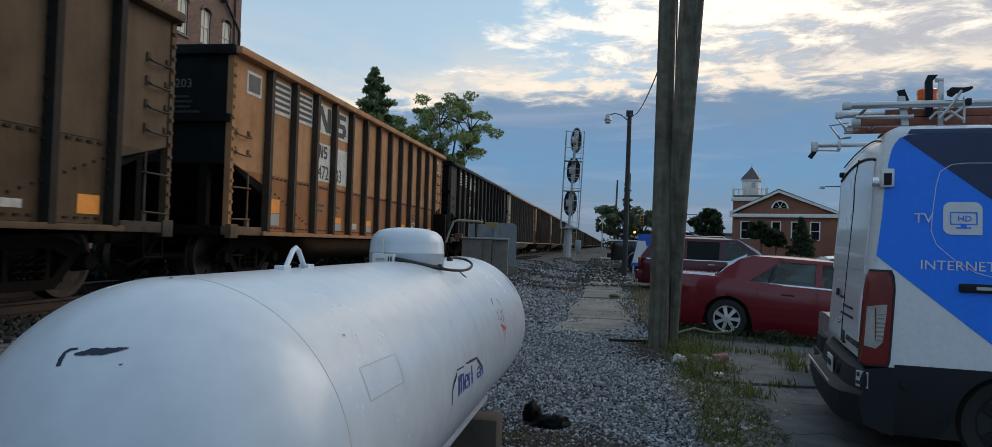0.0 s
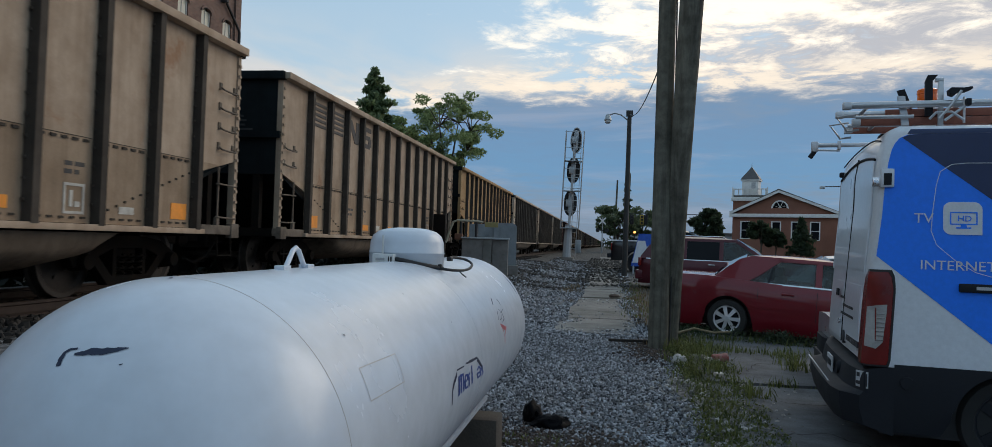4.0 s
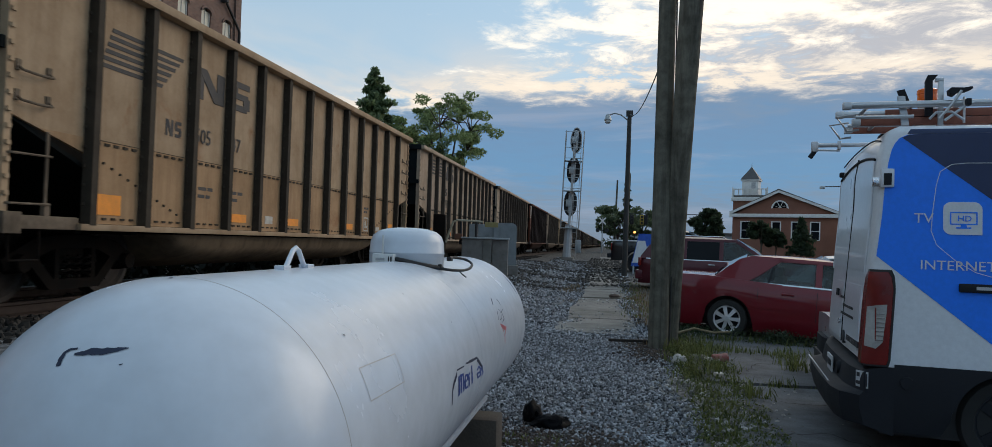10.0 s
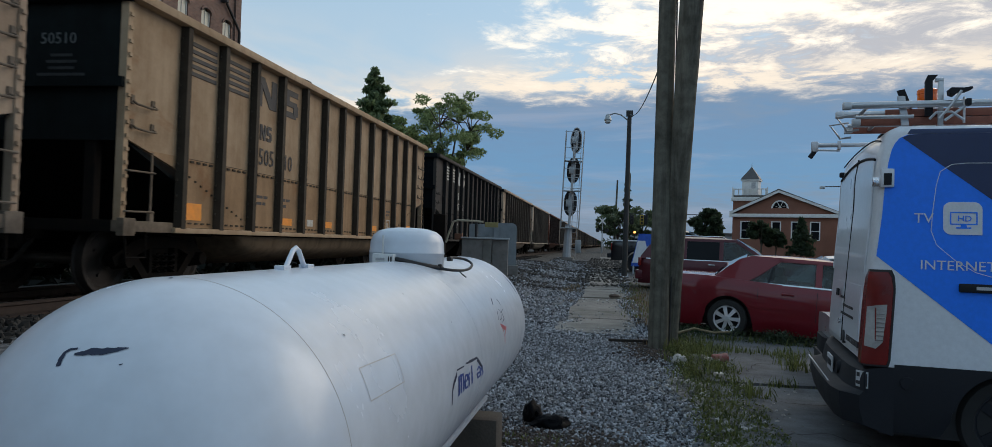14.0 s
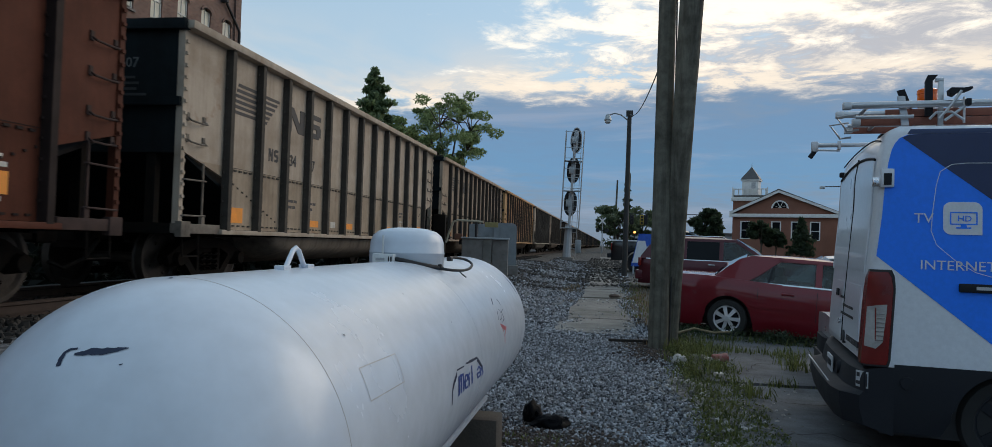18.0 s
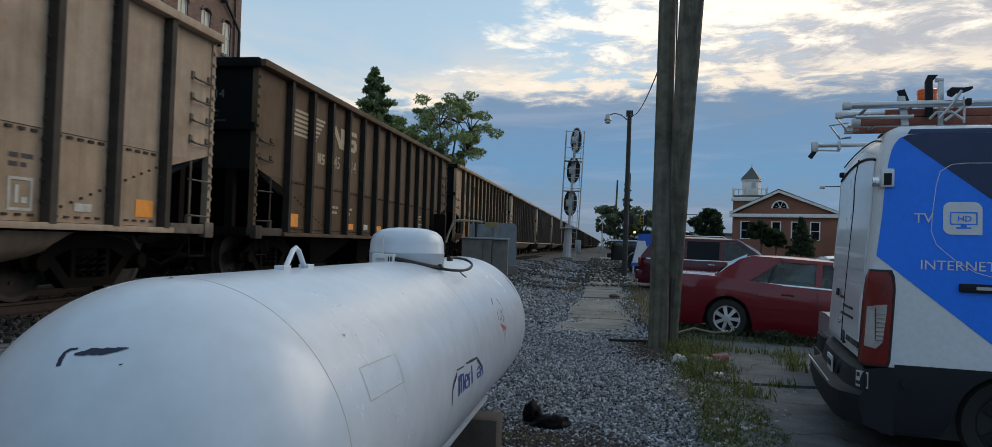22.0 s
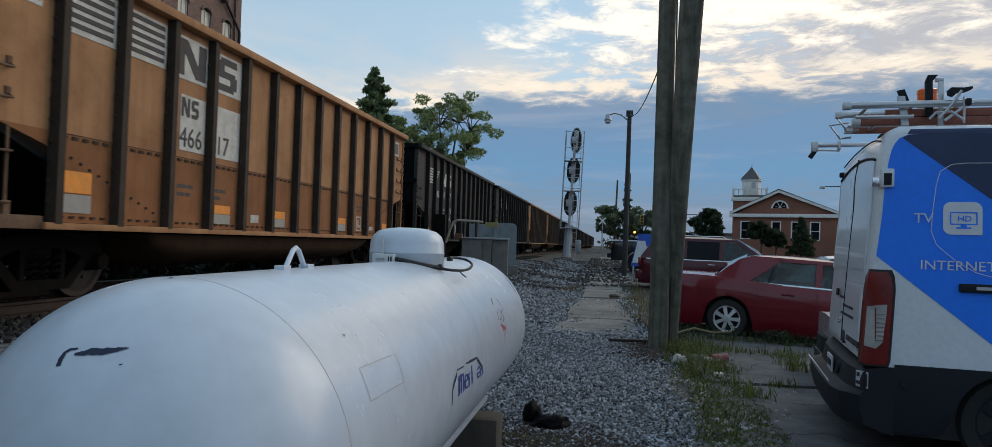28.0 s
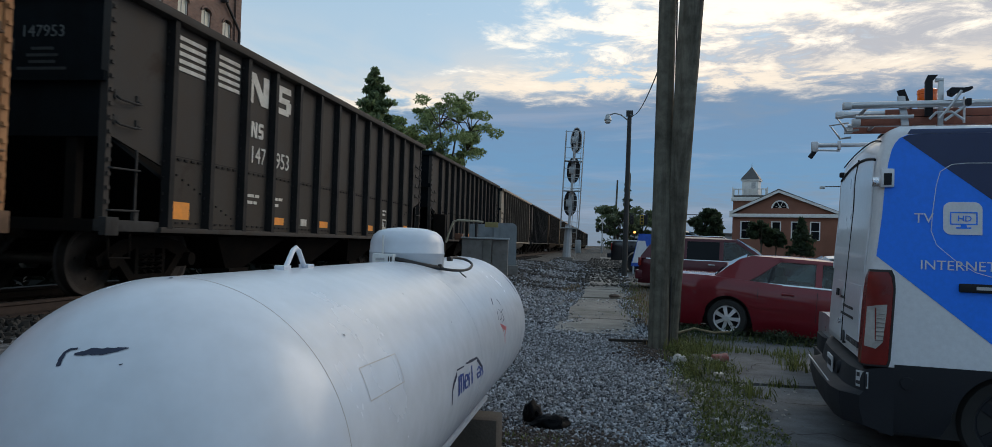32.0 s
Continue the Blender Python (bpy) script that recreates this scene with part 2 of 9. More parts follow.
# ---- ground ----
def height(x, y):
    """Height of the ground: a level lot, a gravel shoulder that climbs to the track bed, and fall-off beyond it."""
    def ease(a, b, v):
        u = min(1.0, max(0.0, (v - a) / (b - a)))
        return u * u * (3 - 2 * u)
    z = 0.46 * ease(-1.6, -4.8, x) - 0.40 * ease(-10.2, -12.5, x)
    rise = 0.55 * ease(14, 46, y)
    z += (rise if x > -3.0 else max(0.0, rise - z) * 0.3 + rise * 0.0) * (1.0 if x > -3.0 else ease(-6.0, -3.0, x))
    z -= 0.05 * min(6.0, max(0.0, x - 1.9)) * ease(9.5, 12.0, y) * (1 - ease(17.0, 22.0, y))
    near = math.exp(-((x + 1.5) / 6.0) ** 2)
    z += 0.035 * near * (noise.noise(Vector((x * 0.7, y * 0.7, 0))) + 0.5 * noise.noise(Vector((x * 2.1, y * 2.1, 3))))
    return z


def soil_material():
    m = bpy.data.materials.new("lot_ground")
    m.use_nodes = True
    t = m.node_tree
    add, link = nodes_of(t)
    out, b = add("ShaderNodeOutputMaterial"), add("ShaderNodeBsdfPrincipled", Roughness=0.95)
    link(b.outputs[0], out.inputs[0])
    geo = add("ShaderNodeNewGeometry")
    sep = add("ShaderNodeSeparateXYZ")
    link(geo.outputs["Position"], sep.inputs[0])
    wob = add("ShaderNodeTexNoise", Scale=0.9, Detail=6.0, Roughness=0.65)
    link(geo.outputs["Position"], wob.inputs["Vector"])
    stones = add("ShaderNodeTexVoronoi", Scale=22.0)
    link(geo.outputs["Position"], stones.inputs["Vector"])
    grain = add("ShaderNodeTexNoise", Scale=70.0, Detail=4.0)
    link(geo.outputs["Position"], grain.inputs["Vector"])
    # gravel, each stone in its own grey
    grey = ramp_of(add("ShaderNodeValToRGB"), [(0.0, (0.045, 0.045, 0.048)), (0.5, (0.115, 0.115, 0.12)), (1.0, (0.25, 0.25, 0.26))])
    one = add("ShaderNodeSeparateXYZ")
    link(stones.outputs["Color"], one.inputs[0])
    link(one.outputs[0], grey.inputs[0])
    # old asphalt and soil to the right
    dirt = ramp_of(add("ShaderNodeValToRGB"), [(0.3, (0.045, 0.042, 0.038)), (0.55, (0.085, 0.08, 0.072)), (0.75, (0.14, 0.13, 0.11))])
    link(wob.outputs["Fac"], dirt.inputs[0])
    shift = add("ShaderNodeMath")
    shift.operation = "MULTIPLY_ADD"
    shift.inputs[1].default_value = 1.6
    link(wob.outputs["Fac"], shift.inputs[0])
    link(sep.outputs[0], shift.inputs[2])
    fac = add("ShaderNodeMapRange")
    fac.inputs[1].default_value, fac.inputs[2].default_value = 1.25, 1.75
    link(shift.outputs[0], fac.inputs[0])
    mx = t.nodes.new("ShaderNodeMix")
    mx.data_type = "RGBA"
    link(fac.outputs[0], mx.inputs[0])
    link(grey.outputs[0], mx.inputs[6])
    link(dirt.outputs[0], mx.inputs[7])
    # farther off: worn dark dirt
    far = add("ShaderNodeMapRange")
    far.inputs[1].default_value, far.inputs[2].default_value = 36.0, 50.0
    link(sep.outputs[1], far.inputs[0])
    m2 = t.nodes.new("ShaderNodeMix")
    m2.data_type = "RGBA"
    m2.inputs[7].default_value = (0.050, 0.047, 0.043, 1)
    link(far.outputs[0], m2.inputs[0])
    link(mx.outputs[2], m2.inputs[6])
    # beyond the track: near-black shade put into the ground's colour
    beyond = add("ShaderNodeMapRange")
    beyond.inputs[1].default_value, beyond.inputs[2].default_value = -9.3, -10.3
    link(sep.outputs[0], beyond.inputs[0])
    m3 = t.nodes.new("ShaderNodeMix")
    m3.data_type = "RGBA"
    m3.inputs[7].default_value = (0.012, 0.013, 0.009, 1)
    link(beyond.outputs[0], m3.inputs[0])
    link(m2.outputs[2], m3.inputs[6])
    link(m3.outputs[2], b.inputs["Base Color"])
    bp = add("ShaderNodeBump", Strength=0.8, Distance=0.03)
    link(stones.outputs["Distance"], bp.inputs["Height"])
    link(bp.outputs[0], b.inputs["Normal"])
    return m


GROUND = soil_material()
CONCRETE = mat("old_concrete", (0.20, 0.19, 0.172), 0.9, dark=(0.075, 0.068, 0.058), amount=0.9, scale=1.3, fine=55, bump=0.35, rand=0.12)
SLAB = mat("stained_concrete_slab", (0.108, 0.112, 0.121), 0.92, dark=(0.045, 0.044, 0.044), amount=0.95, scale=2.6, fine=38, bump=0.9, rand=0.15)
TIE = mat("creosoted_wood", (0.022, 0.017, 0.014), 0.9, dark=(0.045, 0.04, 0.035), amount=0.5, scale=7, bump=0.4, rand=0.25)
RAIL = mat("rusty_rail", (0.05, 0.032, 0.024), 0.7, 0.3, dark=(0.03, 0.02, 0.016), amount=0.5, scale=8)
DRY = mat("dry_stalk", (0.24, 0.19, 0.11), 0.8, amount=0.4, scale=5, bump=0.0)


def ground_sheet():
    xs = [-1500, -700, -300, -120, -60, -30, -20, -16, -13] + [-12.5 + 0.35 * i for i in range(42)] + [2.6, 3.2, 4, 6, 9, 14, 25, 50, 120, 300, 700, 1500]
    ys = [-600, -200, -60, -20, -8, -4] + [-2 + 0.4 * i for i in range(70)] + [26.5 + i for i in range(0, 40, 2)] + [70, 80, 95, 120, 160, 220, 320, 500, 900, 1600, 2500]
    s = M()
    n = len(xs)
    s.add([(x, y, height(x, y)) for y in ys for x in xs], [(j * n + i, j * n + i + 1, (j + 1) * n + i + 1, (j + 1) * n + i) for j in range(len(ys) - 1) for i in range(n - 1)])
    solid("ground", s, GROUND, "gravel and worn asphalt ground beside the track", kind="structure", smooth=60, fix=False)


ground_sheet()


def stone_bits(name, label, count, place, lo, hi, material, seed):
    """Loose stones, joined into one sheet of rubble."""
    rnd = np.random.default_rng(seed)
    ico = bmesh.new()
    bmesh.ops.create_icosphere(ico, subdivisions=1, radius=1.0)
    bv = np.array([q.co[:] for q in ico.verts])
    bf = np.array([[q.index for q in f.verts] for f in ico.faces])
    # angular: flatten some faces by snapping
    bv = np.sign(bv) * np.abs(bv) ** 0.8
    ico.free()
    vs, fs, n = [], [], 0
    for i in range(count):
        x, y = place(rnd)
        r = rnd.uniform(lo, hi)
        a = rnd.uniform(0, 6.28, 3)
        rot = np.array(Euler(a).to_matrix())
        v = (bv * rnd.uniform(0.75, 1.2, bv.shape) * r * rnd.uniform([0.8, 0.6, 0.5], [1.3, 1.0, 0.8])) @ rot.T
        v += (x, y, height(x, y) + r * 0.25)
        vs.append(v)
        fs.append(bf + n)
        n += len(bv)
    me = bpy.data.meshes.new(name)
    me.from_pydata(np.concatenate(vs).tolist(), [], np.concatenate(fs).tolist())
    me.materials.append(material)
    ob = new(name, me)
    return tagged(ob, label, "gravel", kind="stuff")


def stone_mat(name, lo, hi):
    m = bpy.data.materials.new(name)
    m.use_nodes = True
    t = m.node_tree
    add, link = nodes_of(t)
    out, b = add("ShaderNodeOutputMaterial"), add("ShaderNodeBsdfPrincipled", Roughness=0.9)
    link(b.outputs[0], out.inputs[0])
    geo = add("ShaderNodeNewGeometry")
    r = ramp_of(add("ShaderNodeValToRGB"), [(0.0, lo), (0.62, tuple(a * 0.62 + c * 0.38 for a, c in zip(lo, hi))), (1.0, hi)])
    link(geo.outputs["Random Per Island"], r.inputs[0])
    n = add("ShaderNodeTexNoise", Scale=60.0, Detail=3.0)
    link(geo.outputs["Position"], n.inputs["Vector"])
    mr = add("ShaderNodeMapRange")
    mr.inputs[3].default_value, mr.inputs[4].default_value = 0.75, 1.2
    link(n.outputs["Fac"], mr.inputs[0])
    vm = add("ShaderNodeVectorMath")
    vm.operation = "SCALE"
    link(r.outputs[0], vm.inputs[0])
    link(mr.outputs[0], vm.inputs["Scale"])
    link(vm.outputs[0], b.inputs["Base Color"])
    return m


GRAVEL = stone_mat("crushed_stone", (0.022, 0.024, 0.028), (0.50, 0.52, 0.56))


def gravel_place(rnd):
    while True:
        y = 3.2 + 12.0 * rnd.random() ** 1.3
        x = rnd.uniform(-3.0, 1.1)
        edge = 0.78 + 0.12 * math.sin(y * 2.1) + (0.1 if y > 9 else 0)
        if x < edge and not (y > 12.4 and x > -0.95):
            return x, y


stone_bits("gravel", "grey crushed-stone gravel beside the tank", 60000, gravel_place, 0.0075, 0.021, GRAVEL, 1)
stone_bits("shoulder_gravel", "coarse grey ballast on the track shoulder", 13000, lambda r: (r.uniform(-5.9, -0.9), 12.5 + 32 * r.random() ** 1.4), 0.018, 0.042, GRAVEL, 2)


# ---- track ----
TRACK_X0 = -7.47
def track():
    bed = thing("railway_track", "rusty steel rails on dark wooden ties in ballast", "railway", m=Matrix.Translation((TRACK_X0, 0, 0)), kind="structure")
    for x in (-0.7535, 0.7535):
        s = M()
        prof = [(-0.07, 0.48), (0.07, 0.48), (0.07, 0.495), (0.012, 0.52), (0.012, 0.60), (0.036, 0.615), (0.036, 0.645), (0.028, 0.65), (-0.028, 0.65), (-0.036, 0.645), (-0.036, 0.615), (-0.012, 0.60), (-0.012, 0.52), (-0.07, 0.495)]
        s.prism([(x + a, b) for a, b in prof], "y", -60, 700)
        part("rail", s, RAIL, bed)
    tie = M().box(-1.3, 1.3, -0.115, 0.115, 0.30, 0.48, 0.01).mesh("tie", TIE, 30, True)
    for i in range(150):
        part("tie", tie, TIE, bed, at=Matrix.Translation((random.uniform(-0.03, 0.03), -2 + 0.53 * i, 0)))



track()
# near black: the train's shade is put into the ballast colours
BED = stone_mat("shaded_ballast", (0.008, 0.007, 0.006), (0.045, 0.038, 0.032))
stone_bits("track_ballast", "near-black ballast between and beside the rails, shade in its colour", 9000, lambda r: (r.uniform(-9.6, -5.3), 2.0 + 58 * r.random() ** 1.5), 0.03, 0.06, BED, 3)
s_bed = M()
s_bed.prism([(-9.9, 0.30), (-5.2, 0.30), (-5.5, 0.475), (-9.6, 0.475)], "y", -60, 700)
solid("ballast_bed", s_bed, mat("shaded_ballast_bed", (0.018, 0.016, 0.014), 0.95, dark=(0.015, 0.014, 0.012), amount=0.6, scale=6, fine=30, bump=0.8), "near-black ballast bed under the rails, shade in its colour", kind="structure")


# ---- broken concrete walk ----
def soft_step(a, b, v):
    u = min(1.0, max(0.0, (v - a) / (b - a)))
    return u * u * (3 - 2 * u)


def footpath():
    path = thing("pavement", "cracked concrete footpath with gravel over its edges", "pavement", kind="structure")
    cuts = [12.6, 15.1, 17.6, 20.3, 23.2, 26.4, 29.7, 35.1, 42.0, 48.0, 54.0, 60.0]
    rnd = random.Random(5)
    for a, b in zip(cuts, cuts[1:]):
        s = M()
        j = lambda: rnd.uniform(-0.06, 0.06)
        x0, x1 = -0.92 + 0.022 * min(10, a - 12), 0.47 - 0.005 * (a - 12)
        poly = [(x0 + j(), a + 0.03), (x0 + 0.5, a + 0.03 + j() * 0.4), (x1 + j(), a + 0.03), (x1 + j(), (a + b) / 2), (x1 + j(), b - 0.02), (x0 + j(), b - 0.02), (x0 + j(), (a + b) / 2)]
        s.prism(poly, "z", -0.08, 0.022 + rnd.uniform(-0.014, 0.014))
        s.v = [(x, y, z + 0.55 * soft_step(14, 46, y)) for x, y, z in s.v]
        part("slab", s, CONCRETE, path)


footpath()


def lot_slabs():
    lot = thing("lot_paving", "stained old concrete slabs with weeds in the joints", "pavement", kind="structure")
    rnd = random.Random(8)
    for i in range(6):
        for j in range(7):
            x0, y0 = 1.05 + i * 2.3, 0.6 + j * 2.62
            if i == 0 and j > 3:
                x0 += 0.3
            s = M()
            g = 0.05
            s.prism([(x0 + g, y0 + g), (x0 + 2.3 - g, y0 + g), (x0 + 2.3 - g, y0 + 2.62 - g), (x0 + g, y0 + 2.62 - g)], "z", -0.08, 0.035 + rnd.uniform(-0.012, 0.012))
            s.v = [(x, y, z - 0.05 * min(6.0, max(0.0, x - 1.9)) * soft_step(9.5, 12.0, y) * (1 - soft_step(17.0, 22.0, y))) for x, y, z in s.v]
            part("slab", s, SLAB, lot)
    # cracks filled with dirt
    dirt = mat("crack_dirt", (0.018, 0.016, 0.014), 0.95, amount=0.4)
    for path in ([(1.42, 9.30), (1.66, 9.19), (1.91, 9.91), (2.40, 9.75)], [(1.40, 11.0), (1.64, 10.54), (2.05, 11.05)], [(1.62, 7.50), (1.84, 7.40), (2.25, 7.46)], [(1.35, 6.1), (1.75, 6.3), (2.0, 5.9)]):
        s = M()
        row = []
        for (xa, ya), (xb, yb) in zip(path, path[1:]):
            for k in range(8):
                row.append((xa + (xb - xa) * k / 8 + rnd.gauss(0, 0.014), ya + (yb - ya) * k / 8 + rnd.gauss(0, 0.02)))
        for (xa, ya), (xb, yb) in zip(row, row[1:]):
            w = rnd.uniform(0.004, 0.011)
            n = Vector((ya - yb, xb - xa)).normalized() * w
            za, zb = (0.053 - 0.05 * max(0.0, x - 1.9) * soft_step(9.5, 12.0, y) for x, y in ((xa, ya), (xb, yb)))
            s.add([(xa - n.x, ya - n.y, za), (xb - n.x, yb - n.y, zb), (xb + n.x, yb + n.y, zb), (xa + n.x, ya + n.y, za)], [(0, 1, 2, 3)])
        part("slab_crack", s, dirt, lot, fix=False)


lot_slabs()

# ---- the coal train ----
TRACK_X, RAIL_Z = -7.47, 0.65
BODY, STEP, SPEED, START = 14.36, 15.766, 19.313, 10.70   # body length, car spacing, metres a second, first car's near end
SIDE = 1.6
TOP, SILL = 3.79, 0.84
RIB0, RIB, RIBS = 1.18, 1.0, 13
GRIME = mat("train_grime", (0.007, 0.006, 0.006), 0.9, dark=(0.028, 0.020, 0.014), amount=0.6, scale=3, bump=0.3, spec=0.1)
STEEL_BLACK = mat("black_underframe_steel", (0.006, 0.0055, 0.005), 0.9, dark=(0.022, 0.013, 0.008), amount=0.5, scale=5, bump=0.25, spec=0.1)
WHEEL_STEEL = mat("worn_wheel_steel", (0.045, 0.036, 0.030), 0.6, 0.4, dark=(0.02, 0.014, 0.01), amount=0.6, scale=9)
REFLECTOR = mat("orange_reflector", (0.90, 0.30, 0.012), 0.5, dark=(0.5, 0.2, 0.05), amount=0.5, scale=5)
PLACARD = mat("dirty_white_placard", (0.55, 0.53, 0.48), 0.7, dark=(0.25, 0.2, 0.16), amount=0.6, scale=8)
MARK_WHITE = mat("white_stencil_paint", (0.62, 0.60, 0.55), 0.75, dark=(0.3, 0.26, 0.2), amount=0.55, scale=6)
MARK_DARK = mat("dark_stencil_paint", (0.045, 0.043, 0.045), 0.75, dark=(0.16, 0.13, 0.1), amount=0.4, scale=6)
MARK_SAND = mat("sand_stencil_paint", (0.45, 0.36, 0.24), 0.75, dark=(0.2, 0.15, 0.1), amount=0.5, scale=6)
GREY_SPRAY = mat("grey_spray_paint", (0.42, 0.44, 0.44), 0.6, amount=0.3, scale=10)
END_PALE = mat("dull_end_stencil_paint", (0.13, 0.13, 0.125), 0.85, dark=(0.05, 0.05, 0.05), amount=0.6, scale=6)
END_INK = mat("sooty_end_stencil_paint", (0.035, 0.034, 0.033), 0.85, amount=0.5, scale=6)
RUST_STAIN = mat("brown_rust_stain", (0.27, 0.135, 0.065), 0.8, dark=(0.36, 0.26, 0.18), amount=0.6, scale=5, streak=0.3)
PALE_PATCH = mat("pale_grey_patch_paint", (0.36, 0.34, 0.31), 0.75, dark=(0.30, 0.25, 0.19), amount=0.5, scale=5)
PATCH = mat("grey_patch_paint", (0.13, 0.125, 0.115), 0.75, amount=0.4, scale=6)
FADED_YELLOW = mat("faded_yellow_paint", (0.82, 0.36, 0.025), 0.65, dark=(0.5, 0.24, 0.05), amount=0.5, scale=4, streak=0.4)


def coat(name, base, dark, rib, end, dusty=(0.92, 0.88, 0.82), low=0.5):
    base = tuple(c * (1.35 if max(base) < 0.05 else 1.08) for c in base)
    return {"name": name,
            "side": mat(name + "_side", base, 0.72, dark=dark, amount=0.6, scale=1.6, fine=45, bump=0.12, spec=0.2, streak=0.4, rand=0.10, rust=tuple(c * d for c, d in zip(base, (0.62, 0.42, 0.30)))),
            "lower": mat(name + "_lower", tuple(v * d for v, d in zip(base, dusty)), 0.75, dark=tuple(v * 0.8 for v in dark), amount=0.6, scale=1.4, fine=45, bump=0.12, spec=0.2, streak=0.45, rand=0.10, rust=tuple(v * d for v, d in zip(base, (0.55, 0.36, 0.25)))),
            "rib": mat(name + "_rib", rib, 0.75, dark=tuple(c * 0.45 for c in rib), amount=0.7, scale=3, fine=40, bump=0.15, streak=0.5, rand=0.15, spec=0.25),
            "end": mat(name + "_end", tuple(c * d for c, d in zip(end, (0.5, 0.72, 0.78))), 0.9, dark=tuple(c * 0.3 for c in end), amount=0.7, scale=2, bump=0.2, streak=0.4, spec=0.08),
            # belly: brown dirt, with shade below the car put in through low
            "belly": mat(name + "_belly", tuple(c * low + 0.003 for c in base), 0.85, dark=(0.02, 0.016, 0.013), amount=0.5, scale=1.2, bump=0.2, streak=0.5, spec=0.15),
            "iron": mat(name + "_iron", tuple(c * 0.35 + 0.03 for c in base), 0.8, dark=(0.02, 0.016, 0.013), amount=0.6, scale=4, spec=0.2)}


# rib colours of the tan cars: grime and shade put into one tone
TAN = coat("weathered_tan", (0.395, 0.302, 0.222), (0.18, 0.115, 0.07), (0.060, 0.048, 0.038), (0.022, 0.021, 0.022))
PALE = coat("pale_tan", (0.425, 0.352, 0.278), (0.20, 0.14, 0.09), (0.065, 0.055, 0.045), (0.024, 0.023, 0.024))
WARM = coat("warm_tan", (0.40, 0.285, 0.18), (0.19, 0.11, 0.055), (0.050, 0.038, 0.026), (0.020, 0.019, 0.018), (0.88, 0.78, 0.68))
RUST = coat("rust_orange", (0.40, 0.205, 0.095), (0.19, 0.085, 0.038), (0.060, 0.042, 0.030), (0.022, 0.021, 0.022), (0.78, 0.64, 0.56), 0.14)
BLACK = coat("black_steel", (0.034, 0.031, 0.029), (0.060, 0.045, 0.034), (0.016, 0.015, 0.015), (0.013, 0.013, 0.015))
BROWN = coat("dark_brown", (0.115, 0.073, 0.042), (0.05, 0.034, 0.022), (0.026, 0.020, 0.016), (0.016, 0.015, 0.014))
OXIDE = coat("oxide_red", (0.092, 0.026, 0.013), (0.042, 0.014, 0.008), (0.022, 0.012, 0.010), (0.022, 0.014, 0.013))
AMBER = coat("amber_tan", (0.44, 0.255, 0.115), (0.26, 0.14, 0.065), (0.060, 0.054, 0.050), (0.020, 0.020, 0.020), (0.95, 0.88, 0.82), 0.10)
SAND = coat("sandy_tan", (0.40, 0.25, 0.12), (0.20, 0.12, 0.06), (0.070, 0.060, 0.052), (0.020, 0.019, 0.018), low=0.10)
made_meshes = {}


def shared(name, material, build, smooth=35.0):
    """The one mesh of that name and material: alike parts of all the cars share it."""
    key = (name, material.name)
    if key not in made_meshes:
        shape = M()
        build(shape)
        made_meshes[key] = shape.mesh(name, material, smooth, True)
    return made_meshes[key]


def side_sheet(s, x=SIDE):
    """One side, cut back under the slope at both ends, with its seam."""
    s.prism([(0, 2.0), (0, TOP - 0.1), (BODY, TOP - 0.1), (BODY, 2.0), (BODY - 0.44, 1.889), (0.44, 1.889)], "x", x - 0.035, x)


def lower_sheet(s, x=SIDE):
    """The plates below the lapped seam, browner from the dust of the track."""
    e = RIB0
    s.prism([(0.44, 1.889), (BODY - 0.44, 1.889), (BODY - e, 1.70), (BODY - e, SILL + 0.08), (e, SILL + 0.08), (e, 1.70)], "x", x - 0.035, x)


def seam_rivets(s):
    """The lapped joint half way up, with its rivets, and the slanting rivet rows near the ends."""
    x = SIDE
    for j in range(RIBS - 1):
        y0 = RIB0 + RIB * j + 0.09
        s.box(x, x + 0.004, y0, y0 + RIB - 0.18, 1.885, 1.893)
        for i in range(5):
            y = y0 + 0.06 + i * 0.165
            s.box(x, x + 0.018, y - 0.042, y + 0.042, 1.835, 1.866)
            s.box(x, x + 0.016, y - 0.036, y + 0.036, SILL + 0.13, SILL + 0.155)
    for k in range(15):
        for y, z in ((1.15 + k * 0.15, 1.74 - k * 0.054), (BODY - 1.15 - k * 0.15, 1.74 - k * 0.054)):
            if min(abs((y - RIB0) % RIB), RIB - abs((y - RIB0) % RIB)) > 0.10:
                s.box(x, x + 0.016, y - 0.016, y + 0.016, z - 0.014, z + 0.014)


def rib_shape(s):
    s.prism([(SIDE, -0.068), (SIDE + 0.115, -0.052), (SIDE + 0.115, 0.052), (SIDE, 0.068)], "z", SILL + 0.06, TOP - 0.1)
    for i in range(12):
        z = SILL + 0.3 + i * 0.215
        s.box(SIDE + 0.02, SIDE + 0.045, -0.10, -0.07, z - 0.016, z + 0.016)
        s.box(SIDE + 0.02, SIDE + 0.045, 0.07, 0.10, z - 0.016, z + 0.016)


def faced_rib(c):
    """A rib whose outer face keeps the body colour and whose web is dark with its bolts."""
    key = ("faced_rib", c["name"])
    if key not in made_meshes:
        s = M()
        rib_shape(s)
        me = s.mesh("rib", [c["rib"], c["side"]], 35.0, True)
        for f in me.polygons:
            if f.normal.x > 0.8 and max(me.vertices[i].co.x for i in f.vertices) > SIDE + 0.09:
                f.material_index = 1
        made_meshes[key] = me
    return made_meshes[key]


def chord_shape(s):
    s.box(SIDE - 0.09, SIDE + 0.15, -0.02, BODY + 0.02, TOP - 0.12, TOP, 0.02)


